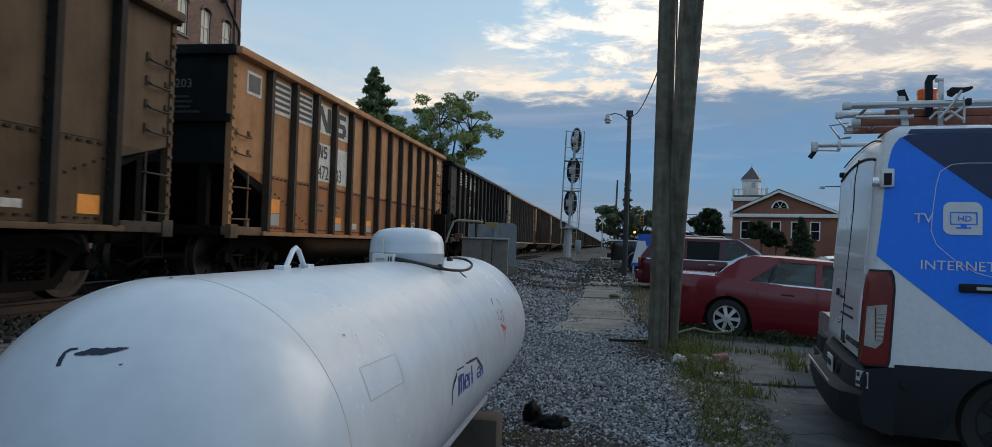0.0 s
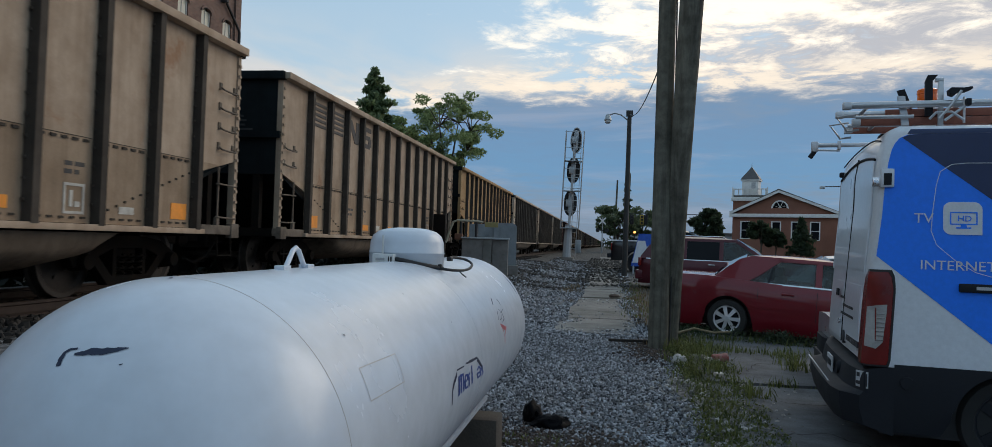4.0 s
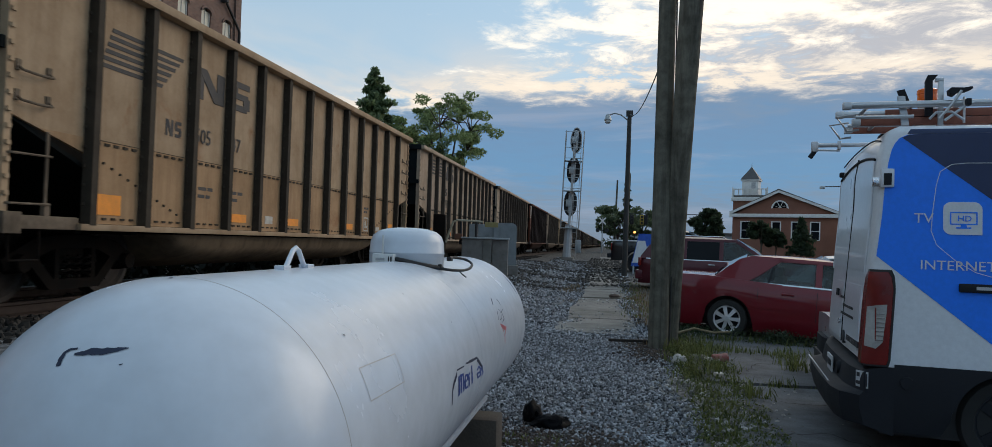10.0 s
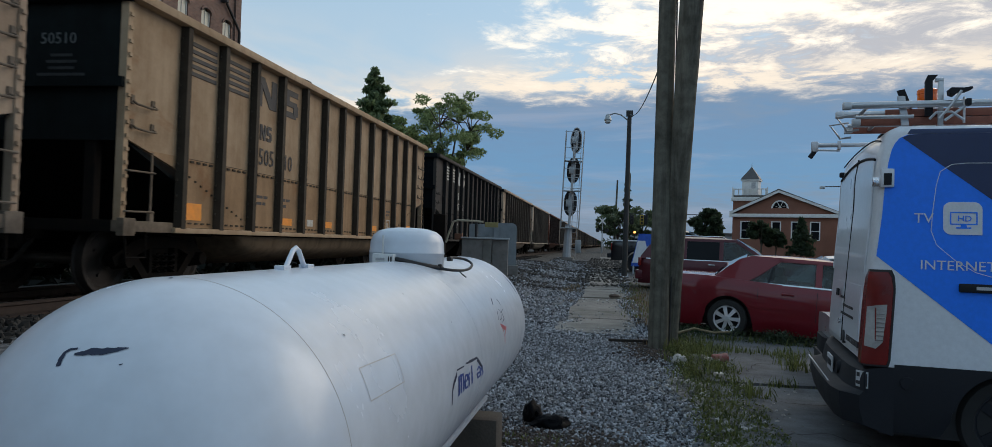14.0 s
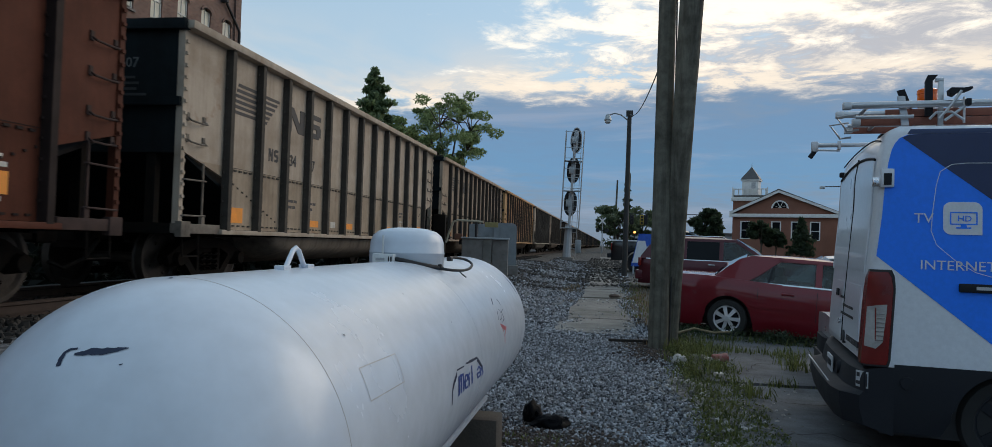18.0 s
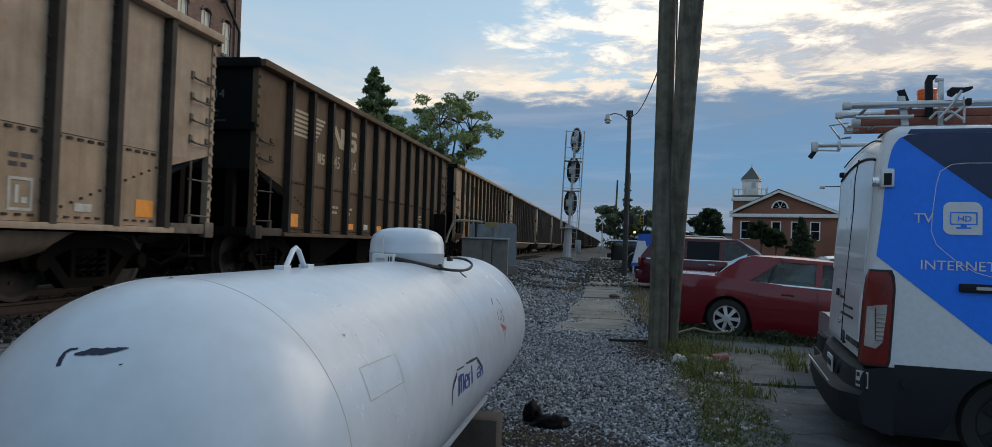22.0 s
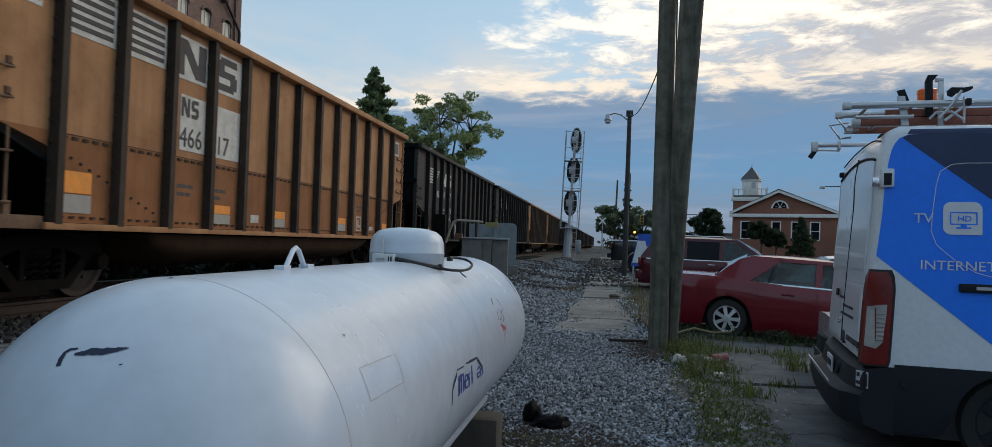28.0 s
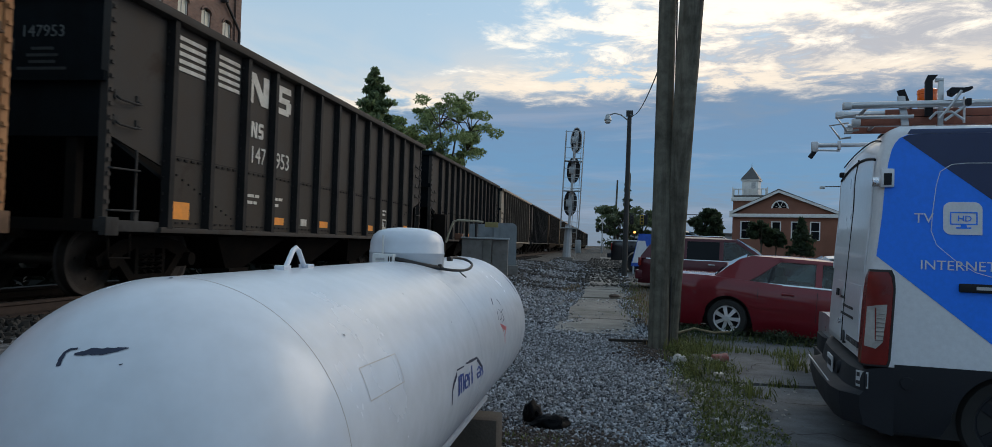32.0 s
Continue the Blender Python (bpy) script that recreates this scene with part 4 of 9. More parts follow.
    if mark in ("stripe", "panel"):
        if mark == "panel":
            for j, z0, z1 in ((0, 3.0, 3.58), (1, 3.0, 3.58), (2, 2.97, 3.56), (3, 2.97, 3.56), (2, 1.99, 2.76), (3, 1.99, 2.76)):
                stick("white_panel", MARK_WHITE, panel(j)[0] + (0.0 if j != 2 or z0 > 2.5 else 0.2), panel(j)[1], z0, z1)
            for y_ in (0.44, BODY - 0.94):
                stick("vent_plate", MARK_WHITE, y_, y_ + 0.50, 3.14, 3.52)
                part("vent", shared("vent", PATCH, lambda s: s.box(SIDE + 0.008, SIDE + 0.012, 0.05, 0.45, 3.19, 3.47)), PATCH, car, at=Matrix.Translation((0, y_, 0)))
        bar = shared("stripe", ink, lambda s: s.box(SIDE + 0.001, SIDE + 0.014, 0, 0.76, 0, 0.055))
        for j in (0, 1):
            for i in range(5):
                part("stripe", bar, ink, car, at=Matrix.Translation((0, panel(j)[0] + 0.015, 3.065 + i * 0.105)))
        part("emblem", shared("emblem_n", ink, lambda s: big_n(s, panel(2)[0] + 0.05, 0.74, 3.02, 3.52)), ink, car)
        part("emblem", shared("emblem_s", ink, lambda s: big_s(s, panel(3)[0] + 0.10, 0.58, 3.02, 3.52)), ink, car)
        if left:
            part("reporting_mark", shared("reporting_mark_n", ink, lambda s: big_n(s, panel(2)[0] + 0.22, 0.20, 2.46, 2.72, 0.012)), ink, car)
            part("reporting_mark", shared("reporting_mark_s", ink, lambda s: big_s(s, panel(2)[0] + 0.46, 0.18, 2.46, 2.72, 0.012)), ink, car)
            text_part(car, left, 0.40, panel(2)[0] + 0.19, 2.04, ink)
            text_part(car, right, 0.40, panel(3)[0] + 0.13, 2.04, ink)
    elif mark == "horse":
        first = 1 if k == 7 else 0
        a, b = panel(first)
        for i in range(6):
            part("stripe", shared("horse_stripe_%d_%d" % (first, i), ink, lambda s: plate(s, a + 0.06 + i * 0.035, b, 2.75 + i * 0.088, 2.80 + i * 0.088, skew=0.018)), ink, car)
            part("stripe", shared("mane_stripe_%d_%d" % (first, i), ink, lambda s: plate(s, panel(first + 1)[0], panel(first + 1)[0] + 0.24 + i * 0.09, 2.74 + i * 0.088, 2.79 + i * 0.088, skew=0.03)), ink, car)
        part("emblem", shared("horse_n_%d" % first, ink, lambda s: big_n(s, panel(first + 2)[0] + 0.02, 0.78, 2.78, 3.23)), ink, car)
        part("emblem", shared("horse_s_%d" % first, ink, lambda s: big_s(s, panel(first + 3)[0], 0.60, 2.80, 3.26)), ink, car)
        tall, up = (0.38, 2.33) if c in (BLACK, BROWN) else (0.31, 2.14)
        text_part(car, left, tall, panel(first + 2)[0] + 0.04, up, ink)
        text_part(car, right, tall, panel(first + 3)[0] + 0.06, up, ink)
        part("reporting_mark", shared("low_mark_n_%d" % first, ink, lambda s: big_n(s, panel(first + 1)[0] + 0.36, 0.17, 2.14, 2.36, 0.006)), ink, car, at=Matrix.Translation((0, 0, up - 2.14)))
        part("reporting_mark", shared("low_mark_s_%d" % first, ink, lambda s: big_s(s, panel(first + 1)[0] + 0.57, 0.15, 2.14, 2.36, 0.006)), ink, car, at=Matrix.Translation((0, 0, up - 2.14)))
    elif mark == "wheel":
        part("emblem", shared("wheel_emblem", ink, wheel_mark), ink, car)
        a, b_ = left.split()
        def open_letters(s_):
            y = panel(1)[0] + 0.18
            for q in ((0, 0.20, 2.40, 2.46), (0, 0.20, 2.62, 2.68), (0, 0.06, 2.46, 2.62), (0.26, 0.32, 2.40, 2.68), (0.32, 0.46, 2.62, 2.68), (0.32, 0.44, 2.52, 2.57), (0.40, 0.46, 2.56, 2.63)):
                plate(s_, y + q[0], y + q[1], q[2], q[3])
            plate(s_, y + 0.38, y + 0.45, 2.40, 2.52, skew=-0.04)
        part("reporting_mark", shared("reporting_mark_mid", ink, open_letters), ink, car)
        for j, tx in ((0, a), (1, b_), (2, right)):
            text_part(car, tx, 0.40, panel(j)[0] + 0.16, 1.87, ink)
        for z in (1.40, 1.30):
            stick("placard", PLACARD, panel(1)[0] + 0.2, panel(1)[0] + 0.66, z, z + 0.05)
    elif mark == "patch":
        stick("painted_patch", PALE_PATCH, panel(3)[0] + 0.08, panel(3)[0] + 0.52, 2.25, 2.55)
        stick("painted_patch", PATCH, panel(6)[0] + 0.22, panel(6)[0] + 0.66, 1.70, 2.02)
        for j, y0, y1, z0, z1 in ((2, 0.12, 0.56, 2.24, 2.54), (2, 0.12, 0.52, 1.78, 2.06), (3, 0.0, 0.54, 1.78, 2.06)):
            stick("white_panel", PALE_PATCH, panel(j)[0] + y0, panel(j)[0] + y1, z0, z1)
        text_part(car, "2", 0.28, panel(2)[0] + 0.24, 1.82, MARK_DARK)
        text_part(car, left, 0.28, panel(3)[0] + 0.03, 1.82, MARK_DARK)
        stick("yellow_panel", FADED_YELLOW, panel(11)[0], panel(11)[1] - 0.28, 2.05, TOP - 0.22)
        stick("yellow_panel", FADED_YELLOW, BODY - RIB0 + 0.1, BODY - 0.1, 2.12, TOP - 0.18)
        for j in (5, 8):
            stick("reflector", FADED_YELLOW, panel(j)[1] - 0.12, panel(j)[1] - 0.01, 1.06, 1.62)
    if k == 17:
        part("coal_lump", M().lathe([(0.30, 0.0), (0.34, 0.10), (0.26, 0.20), (0.12, 0.26), (0.01, 0.27)], 11, Matrix.Translation((SIDE - 0.35, 5.7, TOP - 0.06)) @ Matrix.Diagonal((1.0, 1.3, 1.0, 1.0))), GRIME, car, "black lump of coal showing over the rim")
    if k == 30:
        for y_, z_, r_ in ((4.90, 1.78, 0.30), (7.28, 1.68, 0.29), (8.30, 1.60, 0.26), (10.95, 1.45, 0.28), (11.75, 1.42, 0.22)):
            part("rust_stain", M().prism([(y_ + r_ * math.cos(a_) * (0.9 + 0.12 * math.sin(3 * a_)), z_ + r_ * math.sin(a_) * (0.95 + 0.1 * math.cos(2 * a_))) for a_ in [i * math.pi / 12 for i in range(24)]], "x", SIDE + 0.001, SIDE + 0.003), RUST_STAIN, car, "round brown rust stain")
    if scrawl:
        part("spray_paint", shared("spray_paint_%d" % scrawl, GREY_SPRAY, spray(scrawl, SCRAWLS[scrawl])), GREY_SPRAY, car, "grey spray-painted scrawl")["kind"] = "stuff"
    # two longer cars, and the shorter oxide ones
    car.scale.y = {6: 1.027, 24: 1.053}.get(k, 0.985 if c is OXIDE else 1.0)
    cars.append((k, car))


for index, spec in enumerate(CARS):
    hopper_car(index - 1, spec)

# ---- propane tank ----
WHITE_TANK = mat("white_tank_paint", (0.60, 0.645, 0.71), 0.22, dark=(0.58, 0.62, 0.67), amount=0.12, scale=0.8, fine=9, bump=0.0)
CHIP = mat("flaked_dark_blue_paint", (0.015, 0.025, 0.06), 0.6, amount=0.3)
BLUE_MARK = mat("dark_blue_lettering", (0.02, 0.06, 0.28), 0.5, amount=0.3)
RUBBER = mat("black_rubber", (0.015, 0.015, 0.016), 0.6, amount=0.4)
RED_MARK = mat("faded_red_mark", (0.46, 0.10, 0.115), 0.5, amount=0.3)
BLOCK = mat("concrete_block", (0.20, 0.185, 0.17), 0.95, dark=(0.1, 0.09, 0.08), amount=0.6, scale=5, bump=0.5)
OFF_WHITE = mat("off_white_plastic", (0.68, 0.68, 0.66), 0.45, amount=0.3, scale=9)
SOOT = mat("thin_pencil_line", (0.45, 0.44, 0.43), 0.6, amount=0.4)
TX, TZ, TR, TY0, TY1 = -1.157, 0.860, 0.520, 1.843, 5.72


def on_tank(a, y, lift=0.0):
    """A point of the tank's shell: a degrees round from the top towards the path, y along it."""
    q = radians(a)
    return Vector((TX + (TR + lift) * math.sin(q), y, TZ + (TR + lift) * math.cos(q)))


def tank_decal(s, rows, lift=0.0015):
    """A flat mark that follows the shell: outline points (degrees, y), fanned from their middle."""
    n = len(rows)
    ca, cy = sum(a for a, y in rows) / n, sum(y for a, y in rows) / n
    s.add([on_tank(a, y, lift) for a, y in rows] + [on_tank(ca, cy, lift + 0.0008)], [(i, (i + 1) % n, n) for i in range(n)])


def tank_line(s, pts, w=0.003, lift=0.0012):
    """A drawn line on the shell through (degrees, y) points."""
    for (a0, y0), (a1, y1) in zip(pts, pts[1:]):
        steps = max(1, int(abs(a1 - a0) / 3))
        for i in range(steps):
            u, v = i / steps, (i + 1) / steps
            p, q = (a0 + (a1 - a0) * u, y0 + (y1 - y0) * u), (a0 + (a1 - a0) * v, y0 + (y1 - y0) * v)
            d = Vector(((q[0] - p[0]) * 0.00907, q[1] - p[1]))
            if d.length < 1e-6:
                continue
            nn = Vector((-d.y, d.x)).normalized() * w / 2
            s.add([on_tank(p[0] + nn.x / 0.00907, p[1] + nn.y, lift), on_tank(q[0] + nn.x / 0.00907, q[1] + nn.y, lift),
                   on_tank(q[0] - nn.x / 0.00907, q[1] - nn.y, lift), on_tank(p[0] - nn.x / 0.00907, p[1] - nn.y, lift)], [(0, 1, 2, 3)])


def flowing(pts, n=6):
    """A smooth chain through the points."""
    P = [Vector(q) for q in pts]
    out = []
    for i in range(len(P) - 1):
        a, b, c, d = P[max(0, i - 1)], P[i], P[i + 1], P[min(len(P) - 1, i + 2)]
        for j in range(n):
            u = j / n
            out.append(0.5 * (2 * b + (c - a) * u + (2 * a - 5 * b + 4 * c - d) * u * u + (3 * b - a - 3 * c + d) * u ** 3))
    return out + [P[-1]]


def tank():
    tk = thing("propane_tank", "large white steel propane tank on blocks, paint and lettering chipped", "tank")
    turn = Matrix.Translation((TX, 0, TZ)) @ Matrix.Rotation(radians(-90), 4, "X")
    hd = 0.47
    prof = [(max(0.004, TR * math.sin(math.pi / 2 * i / 20)), TY0 - hd * math.cos(math.pi / 2 * i / 20)) for i in range(21)]
    prof += [(TR, 2.8), (TR, 3.78), (TR, 4.7)]
    prof += [(max(0.004, TR * math.cos(math.pi / 2 * i / 20)), TY1 + hd * math.sin(math.pi / 2 * i / 20)) for i in range(21)]
    part("shell", M().lathe(prof, 128, turn), WHITE_TANK, tk, smooth=50)
    for y in (TY0, 3.78, TY1):
        part("weld_seam", M().lathe([(TR - 0.004, y - 0.003), (TR + 0.0007, y - 0.0012), (TR + 0.0007, y + 0.0012), (TR - 0.004, y + 0.003)], 128, turn), SOOT if y == TY0 else WHITE_TANK, tk, smooth=60)
    # dome over the valves
    dz = TZ + TR
    prof = [(0.214, -0.10), (0.215, 0.040), (0.217, 0.043), (0.217, 0.049), (0.2145, 0.053), (0.211, 0.105), (0.197, 0.143), (0.165, 0.169), (0.115, 0.183), (0.06, 0.189), (0.004, 0.190)]
    dome = part("valve_dome", M().lathe(prof, 64, Matrix.Translation((TX, 4.13, dz))), WHITE_TANK, tk, "white lidded dome over the valves", smooth=50)
    s = M().cyl((TX - 0.075, 3.905, dz), (TX - 0.075, 3.905, dz + 0.14), 0.006, n=8)
    part("latch_rod", s, OFF_WHITE, dome)
    part("gauge_box", M().box(TX - 0.115, TX + 0.005, 3.845, 3.90, dz - 0.016, dz + 0.040, 0.006), OFF_WHITE, dome, "small white plastic sender box")
    s = M()
    for i in range(2):
        s.box(TX - 0.026 + i * 0.014, TX - 0.019 + i * 0.014, 3.8425, 3.846, dz - 0.004, dz + 0.026)
    part("box_slots", s, RUBBER, dome)
    # hoses
    part("sender_label", M().box(TX - 0.095, TX - 0.045, 3.8432, 3.846, dz + 0.004, dz + 0.018), SOOT, dome)
    s = M().pipe(flowing([(TX + 0.0, 3.88, dz + 0.014), (TX + 0.04, 3.885, dz + 0.008), (TX + 0.08, 3.91, dz - 0.002), (TX + 0.14, 3.95, dz - 0.016), (TX + 0.20, 4.02, dz - 0.030), (TX + 0.225, 4.07, dz - 0.036)]), 0.012, 8)
    part("hose", s, RUBBER, tk)
    pts = [(TX + 0.215, 4.05, dz - 0.034), (TX + 0.255, 4.04, dz - 0.040), (TX + 0.30, 4.08, dz - 0.045), (TX + 0.335, 4.18, dz - 0.045), (TX + 0.34, 4.32, dz - 0.035), (TX + 0.32, 4.46, dz - 0.015), (TX + 0.27, 4.52, dz + 0.006), (TX + 0.22, 4.46, dz + 0.018), (TX + 0.205, 4.34, dz + 0.02)]
    part("hose", M().pipe(flowing(pts), 0.008, 8), RUBBER, tk)
    part("hose_tail", M().pipe(flowing([(TX + 0.30, 4.17, dz - 0.048), (TX + 0.325, 4.15, dz - 0.068), (TX + 0.35, 4.15, dz - 0.085)]), 0.0045, 6), mat("grey_tube", (0.10, 0.10, 0.10), 0.6), tk)
    part("regulator", M().box(TX + 0.205, TX + 0.228, 4.035, 4.065, dz - 0.045, dz - 0.012, 0.005), RUBBER, tk, "black gas regulator")
    part("regulator", M().box(TX + 0.20, TX + 0.23, 4.28, 4.33, dz + 0.0, dz + 0.025, 0.006), RUBBER, tk, "black gas regulator")
    # lifting lugs
    for y in (2.60, 4.75):
        s = M().pipe([(TX - 0.002, y - 0.10, dz - 0.004), (TX, y - 0.078, dz + 0.010), (TX, y - 0.026, dz + 0.066), (TX, y, dz + 0.076), (TX, y + 0.026, dz + 0.066), (TX, y + 0.078, dz + 0.010), (TX, y + 0.10, dz - 0.004)], 0.010, 10)
        s.box(TX - 0.02, TX + 0.02, y - 0.135, y - 0.075, dz - 0.012, dz + 0.014, 0.004)
        s.box(TX - 0.02, TX + 0.02, y + 0.075, y + 0.135, dz - 0.012, dz + 0.014, 0.004)
        part("lifting_lug", s, WHITE_TANK, tk, smooth=50)
    # feet
    for y in (2.1, 5.2):
        s = M().prism([(TX - 0.20, 0.27), (TX + 0.20, 0.27), (TX + 0.20, 0.50), (TX - 0.20, 0.50)], "y", y - 0.05, y + 0.05)
        part("saddle", s, WHITE_TANK, tk)
    part("skid_strip", M().box(TX + 0.28, TX + 0.31, 3.5, 5.3, 0.36, 0.39), WHITE_TANK, tk)
    return tk


TANK = tank()


def on_head(az, along, lift=0.0):
    """A point of the near head: az degrees round from the top, along from -1 (its tip) to 0 (the seam)."""
    r = math.sqrt(1 - along * along)
    q = radians(az)
    return Vector((TX + (TR + lift) * r * math.sin(q), TY0 + (0.47 + lift) * along, TZ + (TR + lift) * r * math.cos(q)))


def ragged(s, pts, put, seed, stretch=1.0, lift=0.0014):
    """A ragged-edged stroke on the shell through points (place, place, width) of put(); stretch widens it along the tank."""
    rnd = random.Random(seed)
    fine = []
    for p, q in zip(pts, pts[1:]):
        n = max(2, int((put(p[0], p[1]) - put(q[0], q[1])).length / 0.006))
        n = min(n, 14)
        fine += [tuple(a + (b - a) * i / n for a, b in zip(p, q)) for i in range(n)]
    fine.append(pts[-1])
    P = [put(a, b, lift) for a, b, w in fine]
    left, right = [], []
    for i, p in enumerate(P):
        d = (P[min(i + 1, len(P) - 1)] - P[max(0, i - 1)]).normalized()
        n = Vector(((p.x - TX) / TR ** 2, (p.y - TY0) / 0.47 ** 2 if put is on_head else 0.0, (p.z - TZ) / TR ** 2)).normalized()
        side = d.cross(n).normalized()
        side.y *= stretch
        w = fine[i][2]
        left.append(p + side * w * rnd.uniform(0.34, 0.60))
        right.append(p - side * w * rnd.uniform(0.34, 0.60))
    n = len(P)
    s.add(left + right, [(i, i + 1, n + i + 1, n + i) for i in range(n - 1)])


def even(pts, w):
    return [(a, b, w) for a, b in pts]


def place_marks():
    s = M()
    tank_line(s, [(59.6, 2.056), (60.6, 2.404), (71.3, 2.392), (70.6, 2.049), (59.6, 2.056)], 0.0035)
    part("sticker_outline", s, SOOT, TANK, "faint outline of a removed sticker")
    # flaked strokes on the near head and the broken outline of a lost emblem
    bent = [(-9.1, -0.762, 0.013), (-9.5, -0.738, 0.011), (-8.9, -0.714, 0.009), (-7.2, -0.705, 0.008), (-4.5, -0.702, 0.006)]
    bar = [(-4.7, -0.723, 0.006), (-1.2, -0.720, 0.014), (0.7, -0.713, 0.018), (3.2, -0.709, 0.020), (6.4, -0.706, 0.019), (8.1, -0.698, 0.014), (10.2, -0.687, 0.013), (13.2, -0.673, 0.003)]
    strokes = [(bent, on_head, 1), (bar, on_head, 1), (even([(0.2, -0.082), (1.2, -0.075)], 0.012), on_head, 1), (even([(14.2, -0.736), (15.2, -0.730)], 0.003), on_head, 1),
               ([(95.6, 3.060, 0.005), (89.0, 3.045, 0.008), (85.7, 3.083, 0.018), (83.9, 3.124, 0.016), (82.0, 3.152, 0.007)], on_tank, 2.5), (even([(81.2, 3.150), (81.7, 3.242), (82.1, 3.309)], 0.007), on_tank, 2.5),
               ([(81.6, 3.347, 0.007), (82.3, 3.482, 0.015), (83.2, 3.634, 0.011)], on_tank, 2.5), ([(83.8, 3.639, 0.020), (86.9, 3.689, 0.019), (90.5, 3.773, 0.012), (94.5, 3.812, 0.005)], on_tank, 2.5),
               ([(40.3, 5.640, 0.008), (45.8, 5.640, 0.035), (50.8, 5.650, 0.045), (57.0, 5.640, 0.03), (62.8, 5.660, 0.008)], on_tank, 1)]
    for i, (pts, put, stretch) in enumerate(strokes):
        s = M()
        ragged(s, pts, put, 60 + i, stretch)
        part("paint_chip", s, CHIP, TANK, "flaked dark blue paint", fix=False)
    # what is left of the letters
    for i, pts in enumerate(([(94.3, 3.196), (84.7, 3.180)], [(85.2, 3.179), (84.9, 3.224), (94.2, 3.246)], [(85.4, 3.229), (85.3, 3.275), (94.6, 3.300)], [(90.1, 3.314), (90.1, 3.381), (87.6, 3.373), (87.1, 3.331), (89.8, 3.314), (93.9, 3.344), (93.9, 3.399)],
                             [(94.9, 3.435), (87.7, 3.404)], [(88.5, 3.404), (87.6, 3.442)], [(95.0, 3.507), (84.7, 3.479)], [(89.9, 3.625), (88.7, 3.674), (90.3, 3.720), (95.0, 3.747)], [(92.4, 3.726), (92.0, 3.637), (94.6, 3.663), (94.9, 3.738)], [(90.8, 3.797), (90.8, 3.751), (94.7, 3.821), (95.7, 3.781)])):
        s = M()
        ragged(s, even(pts, 0.0105), on_tank, 80 + i, 3.0)
        part("lettering_remnant", s, BLUE_MARK, TANK, "remnant of dark blue lettering", fix=False)
    # the worn hazard sign
    s = M()
    tank_line(s, [(47.8, 4.613), (57.0, 4.541), (65.4, 4.474), (78.2, 4.498)], 0.005)
    part("sign_outline", s, SOOT, TANK)
    for i, (pts, w) in enumerate((([(56.2, 4.557), (60.5, 4.493)], 0.013), ([(58.4, 4.709), (63.7, 4.761)], 0.008), ([(65.7, 4.539), (71.4, 4.488)], 0.006), ([(65.3, 4.602), (66.6, 4.659), (72.0, 4.606), (72.0, 4.541)], 0.005), ([(66.8, 4.755), (67.9, 4.674), (73.0, 4.701), (74.5, 4.610)], 0.006))):
        s = M()
        ragged(s, even(pts, w), on_tank, 100 + i, 2.0)
        part("hazard_remnant", s, CHIP, TANK, fix=False)
    s = M()
    tank_decal(s, [(74.2, 4.506), (79.1, 4.724), (89.9, 4.621)])
    sign = part("hazard_triangle", s, RED_MARK, TANK, "faded red corner of a hazard sign", fix=False)
    s = M()
    tank_decal(s, [(79.1, 4.575), (80.8, 4.651), (84.6, 4.616)], 0.0030)
    part("sign_flake", s, WHITE_TANK, sign, fix=False)
    for i, (a, y) in enumerate(((37.0, 2.964), (47.2, 2.094), (58.8, 3.320))):
        s = M()
        ragged(s, [(a, y, 0.006), (a + 0.6, y + 0.010, 0.004)], on_tank, 140 + i)
        part("paint_speck", s, CHIP, TANK, fix=False)


place_marks()


def tank_blocks():
    for y in (2.1, 5.2):
        solid("concrete_block", M().box(TX - 0.42, TX + 0.42, y - 0.14, y + 0.14, -0.02, 0.27, 0.012), mat("stained_block", (0.105, 0.085, 0.068), 0.95, dark=(0.05, 0.042, 0.035), amount=0.6, scale=5, bump=0.5), "rough stained brown block under the white tank", "block", group="blocks under the tank")


tank_blocks()

# ---- white and blue service van ----
VAN_WHITE = mat("van_white_paint", (0.70, 0.72, 0.76), 0.30, dark=(0.50, 0.52, 0.54), amount=0.15, scale=2, fine=30, bump=0.006, coat=0.5)
VAN_BLUE = mat("van_blue_wrap", (0.006, 0.20, 0.95), 0.45, dark=(0.006, 0.165, 0.80), amount=0.3, scale=2, fine=30, bump=0.01)
VAN_NAVY = mat("van_navy_wrap", (0.008, 0.022, 0.085), 0.38, amount=0.3, scale=2, fine=30, bump=0.01)
PLASTIC = mat("dark_grey_plastic", (0.011, 0.0125, 0.0175), 0.7, dark=(0.021, 0.021, 0.022), amount=0.5, scale=3, fine=90, bump=0.1, spec=0.3)
ICON = mat("pale_grey_vinyl", (0.70, 0.72, 0.75), 0.5, amount=0.25, scale=5)
LENS_RED = mat("red_tail_lens", (0.19, 0.007, 0.005), 0.22, dark=(0.055, 0.003, 0.002), amount=0.6, scale=7, coat=0.1, bump=0.02)
LENS_CLEAR = mat("clear_lamp_lens", (0.42, 0.40, 0.38), 0.15, dark=(0.12, 0.11, 0.10), amount=0.5, scale=14, coat=0.5, bump=0.1)
LENS_AMBER = mat("orange_beacon_lens", (0.90, 0.14, 0.005), 0.25, amount=0.4, scale=9, coat=0.3)
CHROME = mat("chrome", (0.70, 0.70, 0.72), 0.12, 1.0, amount=0.2)
